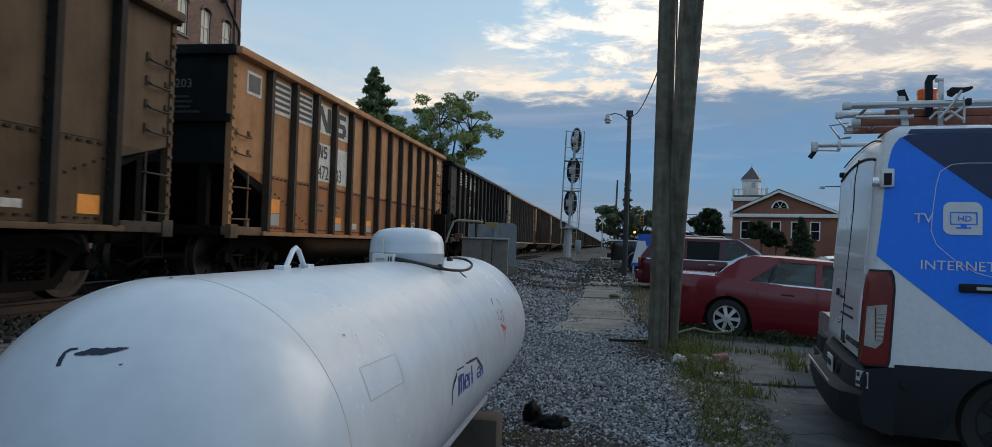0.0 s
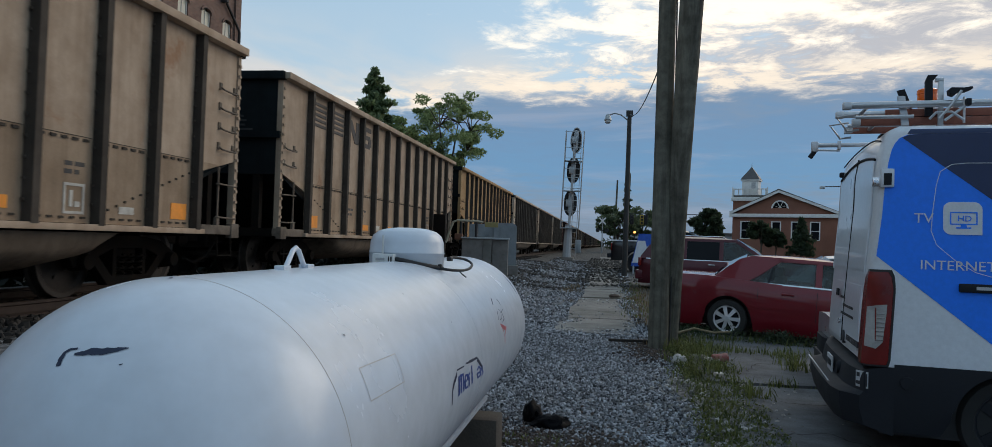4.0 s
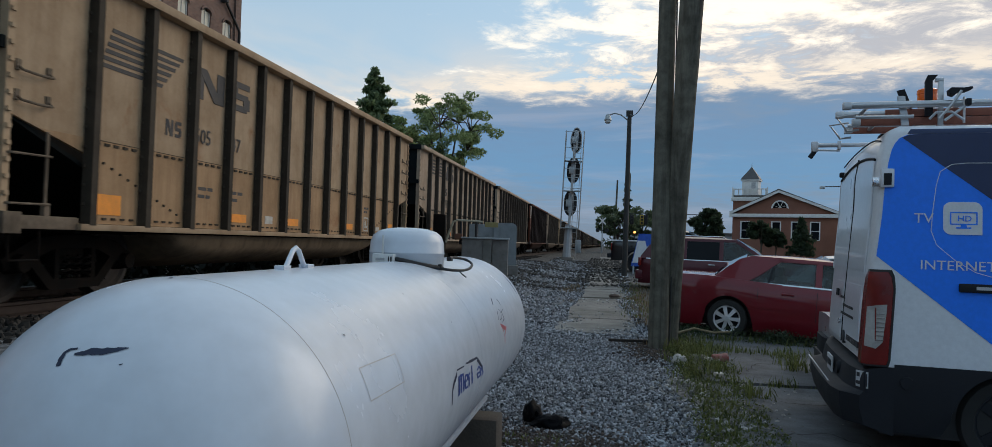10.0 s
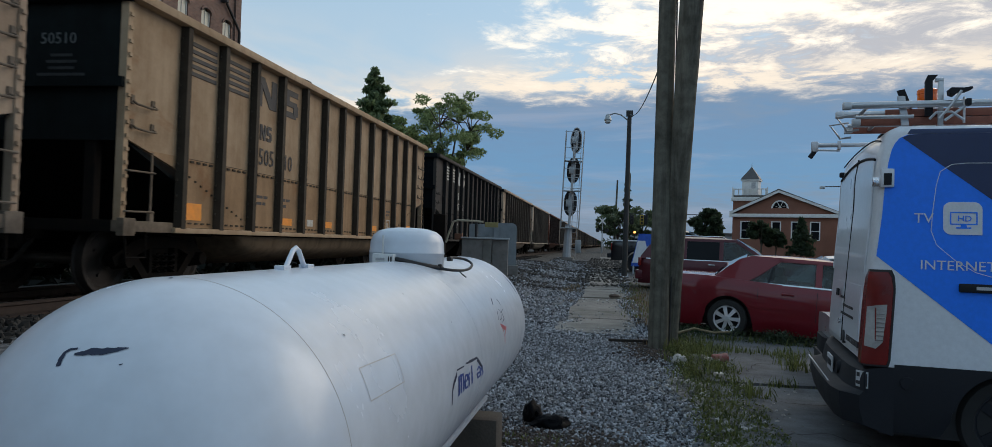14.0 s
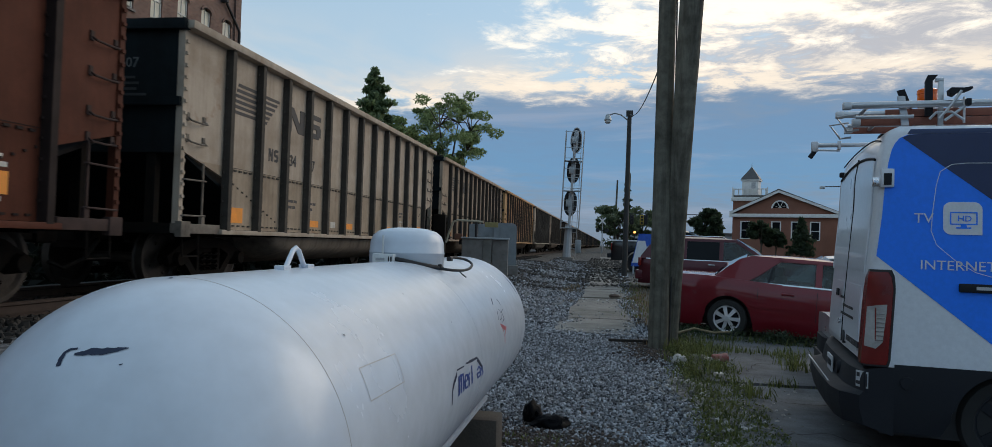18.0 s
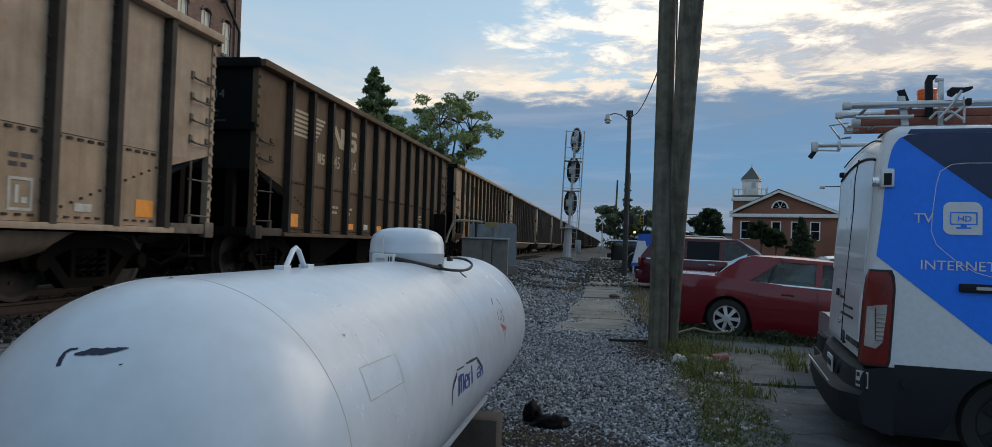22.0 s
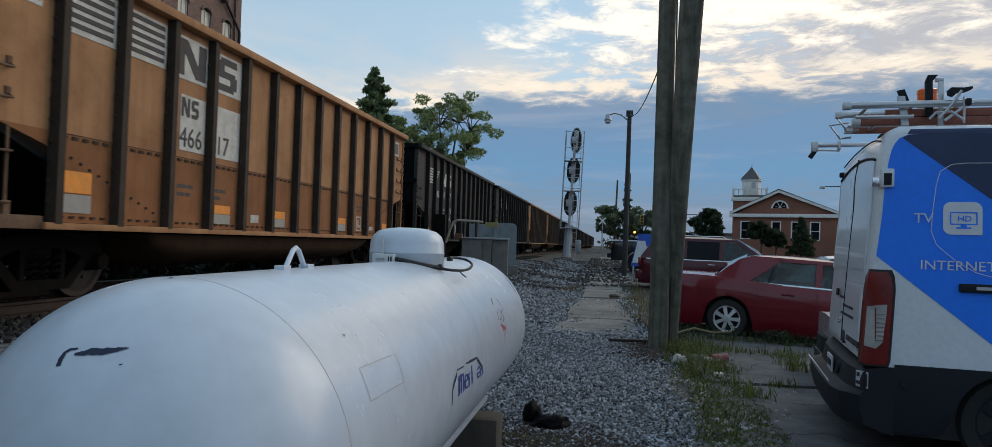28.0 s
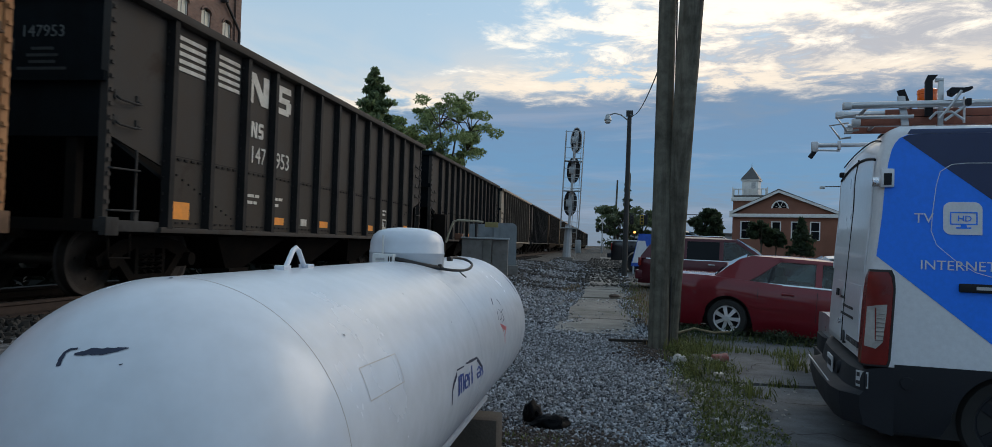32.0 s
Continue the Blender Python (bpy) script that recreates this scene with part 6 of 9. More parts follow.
def roof_load():
    rack = thing("ladder_rack", "aluminium ladder rack with clamps on the van's roof", "rack", m=VAN.matrix_basis.copy())
    for x in (0.92, 2.2, 3.6):
        part("cross_bar", M().box(x - 0.03, x + 0.03, 0.12, 1.9, 2.50, 2.54, 0.008), ALU, rack)
        for y in (0.14, 1.86):
            part("foot", M().box(x - 0.05, x + 0.05, y - 0.04, y + 0.04, 2.42, 2.51, 0.01), PLASTIC, rack)
    s = M().prism([(0.195, 2.47), (0.245, 2.47), (0.215, 2.69), (0.165, 2.69)], "y", 0.24, 0.265)
    part("upright", s, ALU, rack)
    part("upright", M().box(0.445, 0.485, 0.30, 0.325, 2.46, 2.82, 0.008).box(0.425, 0.485, 0.30, 0.325, 2.80, 2.83, 0.006), ALU, rack)
    s = M().prism([(0.355, 2.54), (0.405, 2.54), (0.40, 2.80), (0.435, 2.845), (0.37, 2.845), (0.352, 2.80)], "y", 0.26, 0.29)
    part("hook", s, PLASTIC, rack, "black hooked post")
    part("hook", M().prism([(0.225, 2.655), (0.275, 2.655), (0.235, 2.765), (0.185, 2.755)], "y", 0.36, 0.39), PLASTIC, rack)
    part("crossing_bar", M().box(0.02, 0.60, 0.42, 0.44, 2.665, 2.682, 0.004), PLASTIC, rack)
    s = M()
    s.prism([(0.485, 2.715), (0.50, 2.728), (0.58, 2.724), (0.63, 2.732), (0.637, 2.717), (0.60, 2.70), (0.54, 2.695), (0.52, 2.67), (0.49, 2.68)], "y", 0.16, 0.24)
    part("clamp", s, PLASTIC, rack, "black ladder clamp")
    part("clamp", M().box(0.585, 0.62, 0.12, 0.20, 2.59, 2.64, 0.010), PLASTIC, rack)
    for pts, rad in (([(0.42, 0.15, 2.50), (0.50, 0.15, 2.60), (0.56, 0.15, 2.70)], 0.010), ([(0.46, 0.17, 2.49), (0.60, 0.17, 2.60), (0.66, 0.17, 2.62)], 0.010), ([(0.36, 0.16, 2.50), (0.40, 0.16, 2.545), (0.50, 0.16, 2.55), (0.58, 0.16, 2.49)], 0.009), ([(0.585, 0.18, 2.47), (0.585, 0.18, 2.66)], 0.009)):
        part("clamp_rod", M().pipe(pts, rad, 8), ALU, rack)
    # beacon
    b = thing("beacon", "orange warning beacon on the van roof", "beacon", m=VAN.matrix_basis @ Matrix.Translation((0.445, 0.62, 2.465)))
    part("base", M().cyl((0, 0, 0), (0, 0, 0.21), 0.06, 0.06, 24), OFF_WHITE, b)
    part("lens", M().lathe([(0.066, 0.20), (0.072, 0.22), (0.070, 0.30), (0.074, 0.305), (0.074, 0.335), (0.060, 0.345), (0.02, 0.35)], 28), LENS_AMBER, b)
    # extension ladders: one red fibreglass, one silver on top
    for name, label, mt, x0, x1, y0, z0, h in (("ladder", "faded red fibreglass ladder with steel feet on van roof", LADDER_RED, -0.10, 4.2, 0.34, 2.485, 0.12),
                                         ("ladder", "silver aluminium ladder lying on the van roof", ALU, -0.185, 3.8, 0.20, 2.588, 0.05)):
        ld = thing(name, label, "ladder", m=VAN.matrix_basis.copy())
        for y in (y0, y0 + 0.40):
            if mt is ALU:
                s = M().cyl((x0, y, z0 + 0.03), (x1, y, z0 + 0.03), 0.026, n=14)
            else:
                s = M().box(x0, x1, y - 0.02, y + 0.02, z0, z0 + h * 0.48, 0.006).box(x0 + 0.2, x1, y - 0.02, y + 0.02, z0 + h * 0.52, z0 + h, 0.006)
            part("rail", s, mt, ld)
            foot = M().box(x0 - 0.03, x0 + 0.03, y - 0.03, y + 0.03, z0 + 0.0, z0 + 0.055, 0.008)
            foot.pipe([(x0, y, z0 + 0.09), (x0 - 0.14, y, z0 + 0.07), (x0 - 0.06, y, z0 - 0.04), (x0 + 0.02, y, z0 - 0.03)], 0.009, 6) if mt is not ALU else foot.cyl((x0 + 0.06, y, z0 - 0.06), (x0 + 0.45, y, z0 - 0.06), 0.014, n=8)
            part("foot", foot, ALU, ld)
        for i in range(int((x1 - x0) / 0.305)):
            x = x0 + 0.15 + i * 0.305
            part("rung", M().cyl((x, y0, z0 + 0.03), (x, y0 + 0.40, z0 + 0.03), 0.014, n=8), ALU, ld)
    # arm that hangs out behind, on the far side
    arm = thing("drop_rack", "drop-down aluminium rack arm behind the van roof", "rack", m=VAN.matrix_basis @ Matrix.Translation((-0.06, 0, 0.15)))
    part("tube", M().cyl((-0.22, 1.55, 2.35), (0.5, 1.55, 2.355), 0.020, n=12), ALU, arm)
    part("lower_rod", M().cyl((-0.20, 1.55, 2.305), (0.0, 1.55, 2.30), 0.009, n=8), ALU, arm)
    part("clamp", M().box(-0.245, -0.185, 1.525, 1.575, 2.29, 2.385, 0.008), ALU, arm)
    part("clamp", M().box(-0.02, 0.01, 1.53, 1.57, 2.31, 2.39, 0.006), ALU, arm)
    part("grip", M().cyl((-0.255, 1.55, 2.235), (-0.215, 1.55, 2.295), 0.022, n=12), PLASTIC, arm)


roof_load()

# ---- parked cars ----
CAR_RED = mat("dark_red_car_paint", (0.165, 0.005, 0.013), 0.36, dark=(0.12, 0.004, 0.010), amount=0.35, scale=3, fine=40, bump=0.004, spec=0.25, coat=0.75)
ALLOY = mat("polished_alloy", (0.74, 0.75, 0.77), 0.32, 0.45, dark=(0.5, 0.5, 0.51), amount=0.3, scale=6)
MINIVAN_RED = mat("wine_red_car_paint", (0.075, 0.006, 0.013), 0.36, dark=(0.05, 0.004, 0.009), amount=0.35, scale=3, fine=40, bump=0.004, spec=0.3, coat=0.35)
TRUCK_BLACK = mat("black_truck_paint", (0.012, 0.013, 0.016), 0.3, amount=0.4, scale=3, coat=0.6)
CAR_SILVER = mat("silver_car_paint", (0.50, 0.52, 0.54), 0.3, 0.4, amount=0.3, scale=3, coat=0.6)
CAR_WHITE = mat("white_car_paint", (0.72, 0.72, 0.72), 0.3, amount=0.2, scale=3, coat=0.5)
SEAT_GREY = mat("grey_seat_cloth", (0.16, 0.15, 0.14), 0.9, amount=0.4, scale=9)


def car_lower(s, L, W, zr, arches, top, tuck=0.10, n=64, x0=0.0):
    """Sides, ends and lids below the windows. Along x from x0, the middle at y = 0. top(x): height of the shoulder; arches: (x, radius, axle height)."""
    hw = W / 2
    rows = []
    for i in range(n + 1):
        u = i / n
        x = x0 + L * u
        zb = zr
        for xc, r, az in arches:
            q = r * r - (x - xc) ** 2
            if q > 0:
                zb = max(zb, az + math.sqrt(q))
        zt = top(x)
        plan = 1.0 - 0.16 * max(0.0, 1 - u / 0.10) ** 2 - 0.18 * max(0.0, 1 - (1 - u) / 0.13) ** 2
        side = []
        for v in (0.0, 0.12, 0.3, 0.5, 0.68, 0.82, 0.92, 1.0):
            z = zb + (zt - zb) * v
            h = (z - zr) / max(0.1, zt - zr)
            y = hw - tuck * 0.55 * (1 - min(1.0, h / 0.35)) ** 2 - tuck * 0.8 * max(0.0, (h - 0.72) / 0.28) ** 2.2
            if 0.60 < h < 0.64:
                y += 0.004
            side.append((y * plan, z))
        crown = [(side[-1][0] * k, zt + 0.028 * (1 - k * k)) for k in (0.93, 0.8, 0.5, 0.0)]
        half = side + crown
        rows.append([(x, -y, z) for y, z in half] + [(x, y, z) for y, z in reversed(half[:-1])])
    s.loft(rows, close=False, cap=False)
    for row in (rows[0], rows[-1]):
        m = len(row) // 2
        for k in range(m):
            a, b, c, d = row[k], row[k + 1], row[-2 - k], row[-1 - k]
            s.add([a, b, c, d], [(0, 1, 2, 3)] if b != c else [(0, 1, 3)])
    # underside
    s.add([(x0 + 0.05, -hw + 0.22, zr + 0.02), (x0 + L - 0.05, -hw + 0.22, zr + 0.02), (x0 + L - 0.05, hw - 0.22, zr + 0.02), (x0 + 0.05, hw - 0.22, zr + 0.02)], [(0, 1, 2, 3)])


def pane(s, poly, yb, slope, zb, side, thick, lift):
    """A flat piece in the leaning plane of the side windows. poly: (x, z)."""
    def y(z, t):
        return side * (yb - slope * (z - zb) + lift - t)
    n = len(poly)
    s.add([(x, y(z, 0), z) for x, z in poly] + [(x, y(z, thick), z) for x, z in poly],
          [tuple(range(n)), tuple(range(2 * n - 1, n - 1, -1))] + [(i, n + i, n + (i + 1) % n, (i + 1) % n) for i in range(n)])


def greenhouse(car, paint, zb, zr, belt, roof, yb, yr, posts, windows, glass, trim=CHROME, rake=0.0):
    """Roof, posts and panes. belt, roof: (rear x, front x) at the belt and at the roof."""
    slope = (yb - yr) / (zr - zb)
    rows = []
    for i in range(13):
        u = i / 12
        x = roof[0] + (roof[1] - roof[0]) * u
        drop = 0.05 * abs(2 * u - 1) ** 3
        rows.append([(x, yr * 1.02 * k, zr - 0.035 - drop + 0.075 * (1 - abs(k) ** 3.0)) for k in (-1, -0.97, -0.9, -0.7, -0.35, 0, 0.35, 0.7, 0.9, 0.97, 1)])
    s = M()
    s.loft(rows, close=False, cap=False)
    s.loft([[(x, y, z - 0.04) for x, y, z in row] for row in rows], close=False, cap=False)
    part("roof", s, paint, car, smooth=60)
    for side in (-1, 1):
        for poly in posts:
            s = M()
            pane(s, poly, yb, slope, zb, side, 0.05, 0.0)
            part("pillar", s, paint, car)
        for poly in windows:
            s = M()
            pane(s, poly, yb, slope, zb, side, 0.006, -0.012)
            part("side_window", s, glass, car).visible_shadow = False
        s = M()
        pane(s, [(belt[0] + 0.22, zb - 0.012), (belt[1], zb - 0.012), (belt[1], zb + 0.012), (belt[0] + 0.22, zb + 0.012)], yb, slope, zb, side, 0.012, 0.010)
        part("belt_trim", s, trim, car, "bright trim under the windows")
    for name, b, r in (("rear_window", belt[0], roof[0]), ("windscreen", belt[1], roof[1])):
        s = M()
        sx = 1 if name == "rear_window" else -1
        s.loft([[(b, -yb * 0.97, zb), (b - 0.06 * sx, 0, zb + 0.04), (b, yb * 0.97, zb)], [(b + (r - b) * 0.5, -(yb + yr) * 0.485, (zb + zr) / 2 + 0.02), (b + (r - b) * 0.5 - 0.07 * sx, 0, (zb + zr) / 2 + 0.075), (b + (r - b) * 0.5, (yb + yr) * 0.485, (zb + zr) / 2 + 0.02)],
                [(r, -yr * 0.97, zr - 0.05), (r - 0.03 * sx, 0, zr + 0.02), (r, yr * 0.97, zr - 0.05)]], close=False, cap=False)
        part(name, s, glass, car, smooth=60).visible_shadow = False


def sedan():
    # along x from the rear bumper
    car = thing("sedan", "dark red four-door sedan with chrome wheels, parked on weeds", "car", m=pose(2.03, 13.35, -0.03, 0, 3.0, -14) @ Matrix.Translation((-1.24, 0.95, 0)))

    def top(x):
        pts = [(0, 0.86), (0.04, 0.98), (0.15, 1.035), (0.9, 1.05), (1.5, 1.02), (3.4, 0.955), (3.9, 0.93), (4.7, 0.87), (5.1, 0.78), (5.27, 0.60)]
        for (a, za), (b, zb) in zip(pts, pts[1:]):
            if x <= b:
                return za + (zb - za) * (x - a) / (b - a)
        return pts[-1][1]
    s = M()
    car_lower(s, 5.27, 1.90, 0.16, ((1.24, 0.40, 0.33), (4.17, 0.40, 0.33)), top, n=84)
    part("body", s, CAR_RED, car, smooth=32)
    zb, zr, yb, yr = 1.0, 1.455, 0.86, 0.60
    post = [[(0.93, 1.0), (1.52, 1.0), (1.68, 1.10), (2.02, 1.375), (2.12, 1.40), (2.0, 1.455), (1.56, 1.455), (1.36, 1.38)],
            [(2.02, 1.385), (3.0, 1.40), (3.25, 1.385), (3.3, 1.42), (3.0, 1.455), (2.0, 1.455)],
            [(2.62, 1.0), (2.72, 1.0), (2.72, 1.40), (2.62, 1.40)],
            [(3.82, 1.0), (3.93, 1.0), (3.30, 1.43), (3.20, 1.40)]]
    wins = [[(1.54, 1.01), (2.63, 1.01), (2.63, 1.39), (2.06, 1.385), (1.70, 1.10)], [(2.71, 1.01), (3.82, 1.01), (3.22, 1.39), (2.71, 1.40)]]
    greenhouse(car, CAR_RED, zb, zr, (0.92, 3.95), (1.47, 3.16), yb, yr, post, wins, GLASS)
    for side in (-1, 1):
        s = M()
        pane(s, [(1.86, 1.01), (1.90, 1.01), (1.96, 1.36), (1.925, 1.33)], yb, (yb - yr) / (zr - zb), zb, side, 0.02, -0.002)
        part("window_divider", s, PLASTIC, car)
        for x in (2.20, 3.30):
            part("door_handle", M().box(x - 0.10, x + 0.10, side * 0.955 - 0.012, side * 0.955 + 0.012, 0.83, 0.865, 0.008), CAR_RED, car)
        for x in (1.72, 2.66, 3.75):
            s = M().box(x - 0.003, x + 0.003, side * 0.950 - 0.004, side * 0.950 + 0.004, 0.42 if x > 1.8 else 0.72, 0.93)
            part("door_gap", s, PLASTIC, car)
        s = M().box(0.25, 0.88, side * 0.953 - 0.006, side * 0.953 + 0.006, 0.575, 0.592).box(1.66, 3.75, side * 0.953 - 0.006, side * 0.953 + 0.006, 0.575, 0.592)
        part("rub_strip", s, CAR_RED, car)
        part("tail_lamp", M().box(-0.005, 0.08, side * 0.70 - 0.06, side * 0.70 + 0.06, 0.66, 0.98, 0.02), LENS_RED, car)
        part("mirror", M().box(3.66, 3.80, side * 1.02 - 0.10, side * 1.02 + 0.08, 0.98, 1.10, 0.03), CAR_RED, car)
    for x in (1.24, 4.17):
        for y, m_ in ((-0.83, Matrix()), (0.83, Matrix.Rotation(math.pi, 4, "Z"))):
            wheel(car, Matrix.Translation((x, y, 0.325)) @ m_, 0.335, 0.22, ALLOY, 7)
    for x in (1.24, 4.17):
        part("wheel_well", M().cyl((x, -0.69, 0.36), (x, 0.69, 0.36), 0.42, n=28), RUBBER, car)
    for x, z in ((2.45, 0.62), (3.3, 0.62)):
        for y in (-0.4, 0.4):
            part("seat", M().box(x - 0.5, x - 0.30, y - 0.27, y + 0.27, 0.5, 1.12, 0.06).box(x - 0.4, x + 0.1, y - 0.27, y + 0.27, 0.4, 0.55, 0.06).box(x - 0.49, x - 0.36, y - 0.12, y + 0.12, 1.13, 1.28, 0.04), SEAT_GREY, car)
    part("trunk_strip", M().box(-0.02, 0.02, -0.6, 0.6, 0.78, 0.82, 0.006), CHROME, car)
    part("rear_bumper", M().box(-0.06, 0.12, -0.80, 0.80, 0.36, 0.60, 0.04), CAR_RED, car)


sedan()


def minivan():
    car = thing("minivan", "wine-red minivan with dark windows, parked beside the path", "car", m=pose(0.92, 24.4, 0.10, 0, 0.5, -9) @ Matrix.Translation((0, 1.0, 0)))

    def top(x):
        pts = [(0, 0.95), (0.08, 1.05), (2.5, 1.03), (3.7, 1.00), (4.5, 0.93), (4.95, 0.80), (5.1, 0.55)]
        for (a, za), (b, zb) in zip(pts, pts[1:]):
            if x <= b:
                return za + (zb - za) * (x - a) / (b - a)
        return pts[-1][1]
    s = M()
    car_lower(s, 5.1, 1.98, 0.24, ((1.05, 0.40, 0.34), (4.1, 0.40, 0.34)), top)
    part("body", s, MINIVAN_RED, car, smooth=32)
    zb, zr, yb, yr = 1.05, 1.76, 0.90, 0.68
    post = [[(0.04, 1.05), (0.34, 1.05), (0.74, 1.62), (0.62, 1.76), (0.50, 1.72)], [(1.42, 1.05), (1.52, 1.05), (1.52, 1.66), (1.42, 1.66)], [(2.52, 1.05), (2.64, 1.05), (2.64, 1.66), (2.52, 1.66)],
            [(3.95, 1.05), (4.05, 1.05), (3.12, 1.72), (3.0, 1.66)], [(0.7, 1.64), (3.06, 1.66), (3.1, 1.74), (0.6, 1.74)]]
    wins = [[(0.35, 1.07), (1.43, 1.07), (1.43, 1.65), (0.75, 1.63)], [(1.51, 1.07), (2.53, 1.07), (2.53, 1.65), (1.51, 1.65)], [(2.63, 1.07), (3.93, 1.07), (3.02, 1.65), (2.63, 1.66)]]
    greenhouse(car, MINIVAN_RED, zb, zr, (0.02, 4.1), (0.54, 3.02), yb, yr, post, wins[2:], GLASS)
    for side in (-1, 1):
        for poly in wins[:2]:
            s = M()
            pane(s, poly, yb, (yb - yr) / (zr - zb), zb, side, 0.006, -0.010)
            part("side_window", s, DARK_GLASS, car)
        part("tail_lamp", M().box(-0.01, 0.10, side * 0.86 - 0.10, side * 0.86 + 0.07, 0.80, 1.07, 0.03), LENS_RED, car)
        part("mirror", M().box(3.60, 3.74, side * 1.08 - 0.12, side * 1.08 + 0.08, 1.06, 1.22, 0.04), CHROME, car)
        for x in (2.30, 2.86):
            part("door_handle", M().box(x - 0.11, x + 0.11, side * 0.995 - 0.02, side * 0.995 + 0.02, 0.90, 0.935, 0.01), CHROME, car)
        part("roof_rail", M().pipe([(0.8, side * 0.6, 1.76), (0.9, side * 0.6, 1.82), (2.6, side * 0.6, 1.82), (2.7, side * 0.6, 1.76)], 0.018, 8), CHROME, car)
    part("rear_bumper", M().box(-0.10, 0.14, -0.92, 0.92, 0.36, 0.66, 0.05), MINIVAN_RED, car)
    for x in (1.05, 4.1):
        for y, m_ in ((-0.86, Matrix()), (0.86, Matrix.Rotation(math.pi, 4, "Z"))):
            wheel(car, Matrix.Translation((x, y, 0.34)) @ m_, 0.34, 0.22, ALU, 5)


minivan()


def pickup():
    car = thing("pickup_truck", "black lifted pickup truck with a pale bed cover", "truck", m=pose(0.05, 33.4, 0.36, 0, 0, -4) @ Matrix.Translation((0, 1.0, 0)))

    def top(x):
        pts = [(0, 1.10), (0.05, 1.34), (2.0, 1.36), (2.1, 1.30), (3.8, 1.28), (4.2, 1.24), (5.2, 1.15), (5.5, 0.8)]
        for (a, za), (b, zb) in zip(pts, pts[1:]):
            if x <= b:
                return za + (zb - za) * (x - a) / (b - a)
        return pts[-1][1]
    s = M()
    car_lower(s, 5.5, 2.0, 0.52, ((1.15, 0.52, 0.44), (4.5, 0.52, 0.44)), top, tuck=0.05)
    part("body", s, TRUCK_BLACK, car, smooth=32)
    part("bed_cover", M().box(0.02, 1.98, -0.94, 0.94, 1.37, 1.44, 0.02), CAR_WHITE, car, "pale bed cover")
    greenhouse(car, TRUCK_BLACK, 1.32, 1.92, (2.05, 4.2), (2.25, 3.4), 0.92, 0.72, [[(2.05, 1.32), (2.25, 1.32), (2.4, 1.86), (2.25, 1.9)], [(4.1, 1.32), (4.2, 1.32), (3.5, 1.88), (3.4, 1.84)], [(3.1, 1.32), (3.2, 1.32), (3.2, 1.84), (3.1, 1.84)]],
               [[(2.27, 1.34), (3.1, 1.34), (3.1, 1.83), (2.4, 1.83)], [(3.2, 1.34), (4.08, 1.34), (3.42, 1.83), (3.2, 1.83)]], DARK_GLASS, PLASTIC)
    for x in (1.15, 4.5):
        for y, m_ in ((-0.92, Matrix()), (0.92, Matrix.Rotation(math.pi, 4, "Z"))):
            wheel(car, Matrix.Translation((x, y, 0.44)) @ m_, 0.44, 0.30, PLASTIC, 6)
        s = M()
        s.pipe([(x + 0.56 * math.cos(a), -1.02, 0.44 + 0.56 * math.sin(a)) for a in [math.pi * i / 14 for i in range(15)]], 0.045, 6)
        part("wheel_flare", s, PLASTIC, car)
    part("rear_bumper", M().box(-0.16, 0.02, -0.95, 0.95, 0.62, 0.82, 0.03), PLASTIC, car)
    part("tail_lamp", M().box(-0.01, 0.06, -0.97, -0.80, 0.95, 1.28, 0.02), LENS_RED, car)
    # a blue and white signboard standing beyond it
    s = thing("upright_sign", "tilted blue and white advertising panel by the cars", "sign", m=pose(0.92, 32.0, 0.32, 0, 0, 20))
    part("board", M().prism([(0.0, 0.35), (0.9, 0.35), (1.25, 1.75), (0.35, 1.75)], "y", 0, 0.05), mat("blue_sign_paint", (0.02, 0.10, 0.5), 0.5), s)
    part("white_band", M().prism([(0.05, 0.5), (0.55, 0.5), (0.70, 1.15), (0.62, 1.45), (0.28, 1.45)], "y", -0.006, -0.001), ICON, s)
    for x in (0.12, 0.80):
        part("leg", M().box(x - 0.03, x + 0.03, 0.0, 0.05, 0.0, 0.4), ALU, s)


pickup()


def far_car(x, y, z, rz, paint, label, high):
    car = thing("parked_car", label, "car", m=pose(x, y, z, 0, 0, rz), group="cars beyond the sedan")

    def top(v):
        return 0.88 if 0.3 < v < 4.0 else 0.75
    s = M()
    car_lower(s, 4.5, 1.8, 0.22, ((0.9, 0.36, 0.31), (3.6, 0.36, 0.31)), top, n=30)
    part("body", s, paint, car, smooth=32)
    greenhouse(car, paint, 0.90, high, (0.5, 3.5), (1.2, 2.6), 0.80, 0.6, [[(0.5, 0.9), (0.8, 0.9), (1.3, high - 0.08), (1.2, high)], [(3.4, 0.9), (3.5, 0.9), (2.7, high), (2.6, high - 0.06)], [(2.0, 0.9), (2.1, 0.9), (2.1, high - 0.05), (2.0, high - 0.05)]],
               [[(0.85, 0.92), (2.0, 0.92), (2.0, high - 0.08), (1.3, high - 0.08)], [(2.1, 0.92), (3.35, 0.92), (2.6, high - 0.08), (2.1, high - 0.08)]], DARK_GLASS, PLASTIC)
    for xx in (0.9, 3.6):
        for yy, m_ in ((-0.78, Matrix()), (0.78, Matrix.Rotation(math.pi, 4, "Z"))):
            wheel(car, Matrix.Translation((xx, yy, 0.31)) @ m_, 0.31, 0.2, ALU, 5)
    return car


far_car(4.6, 21.5, -0.05, -10, CAR_SILVER, "silver sedan parked beyond the red sedan", 1.45)
far_car(9.8, 29.0, 0.20, -8, CAR_WHITE, "white car parked farther off on the lot", 1.50)

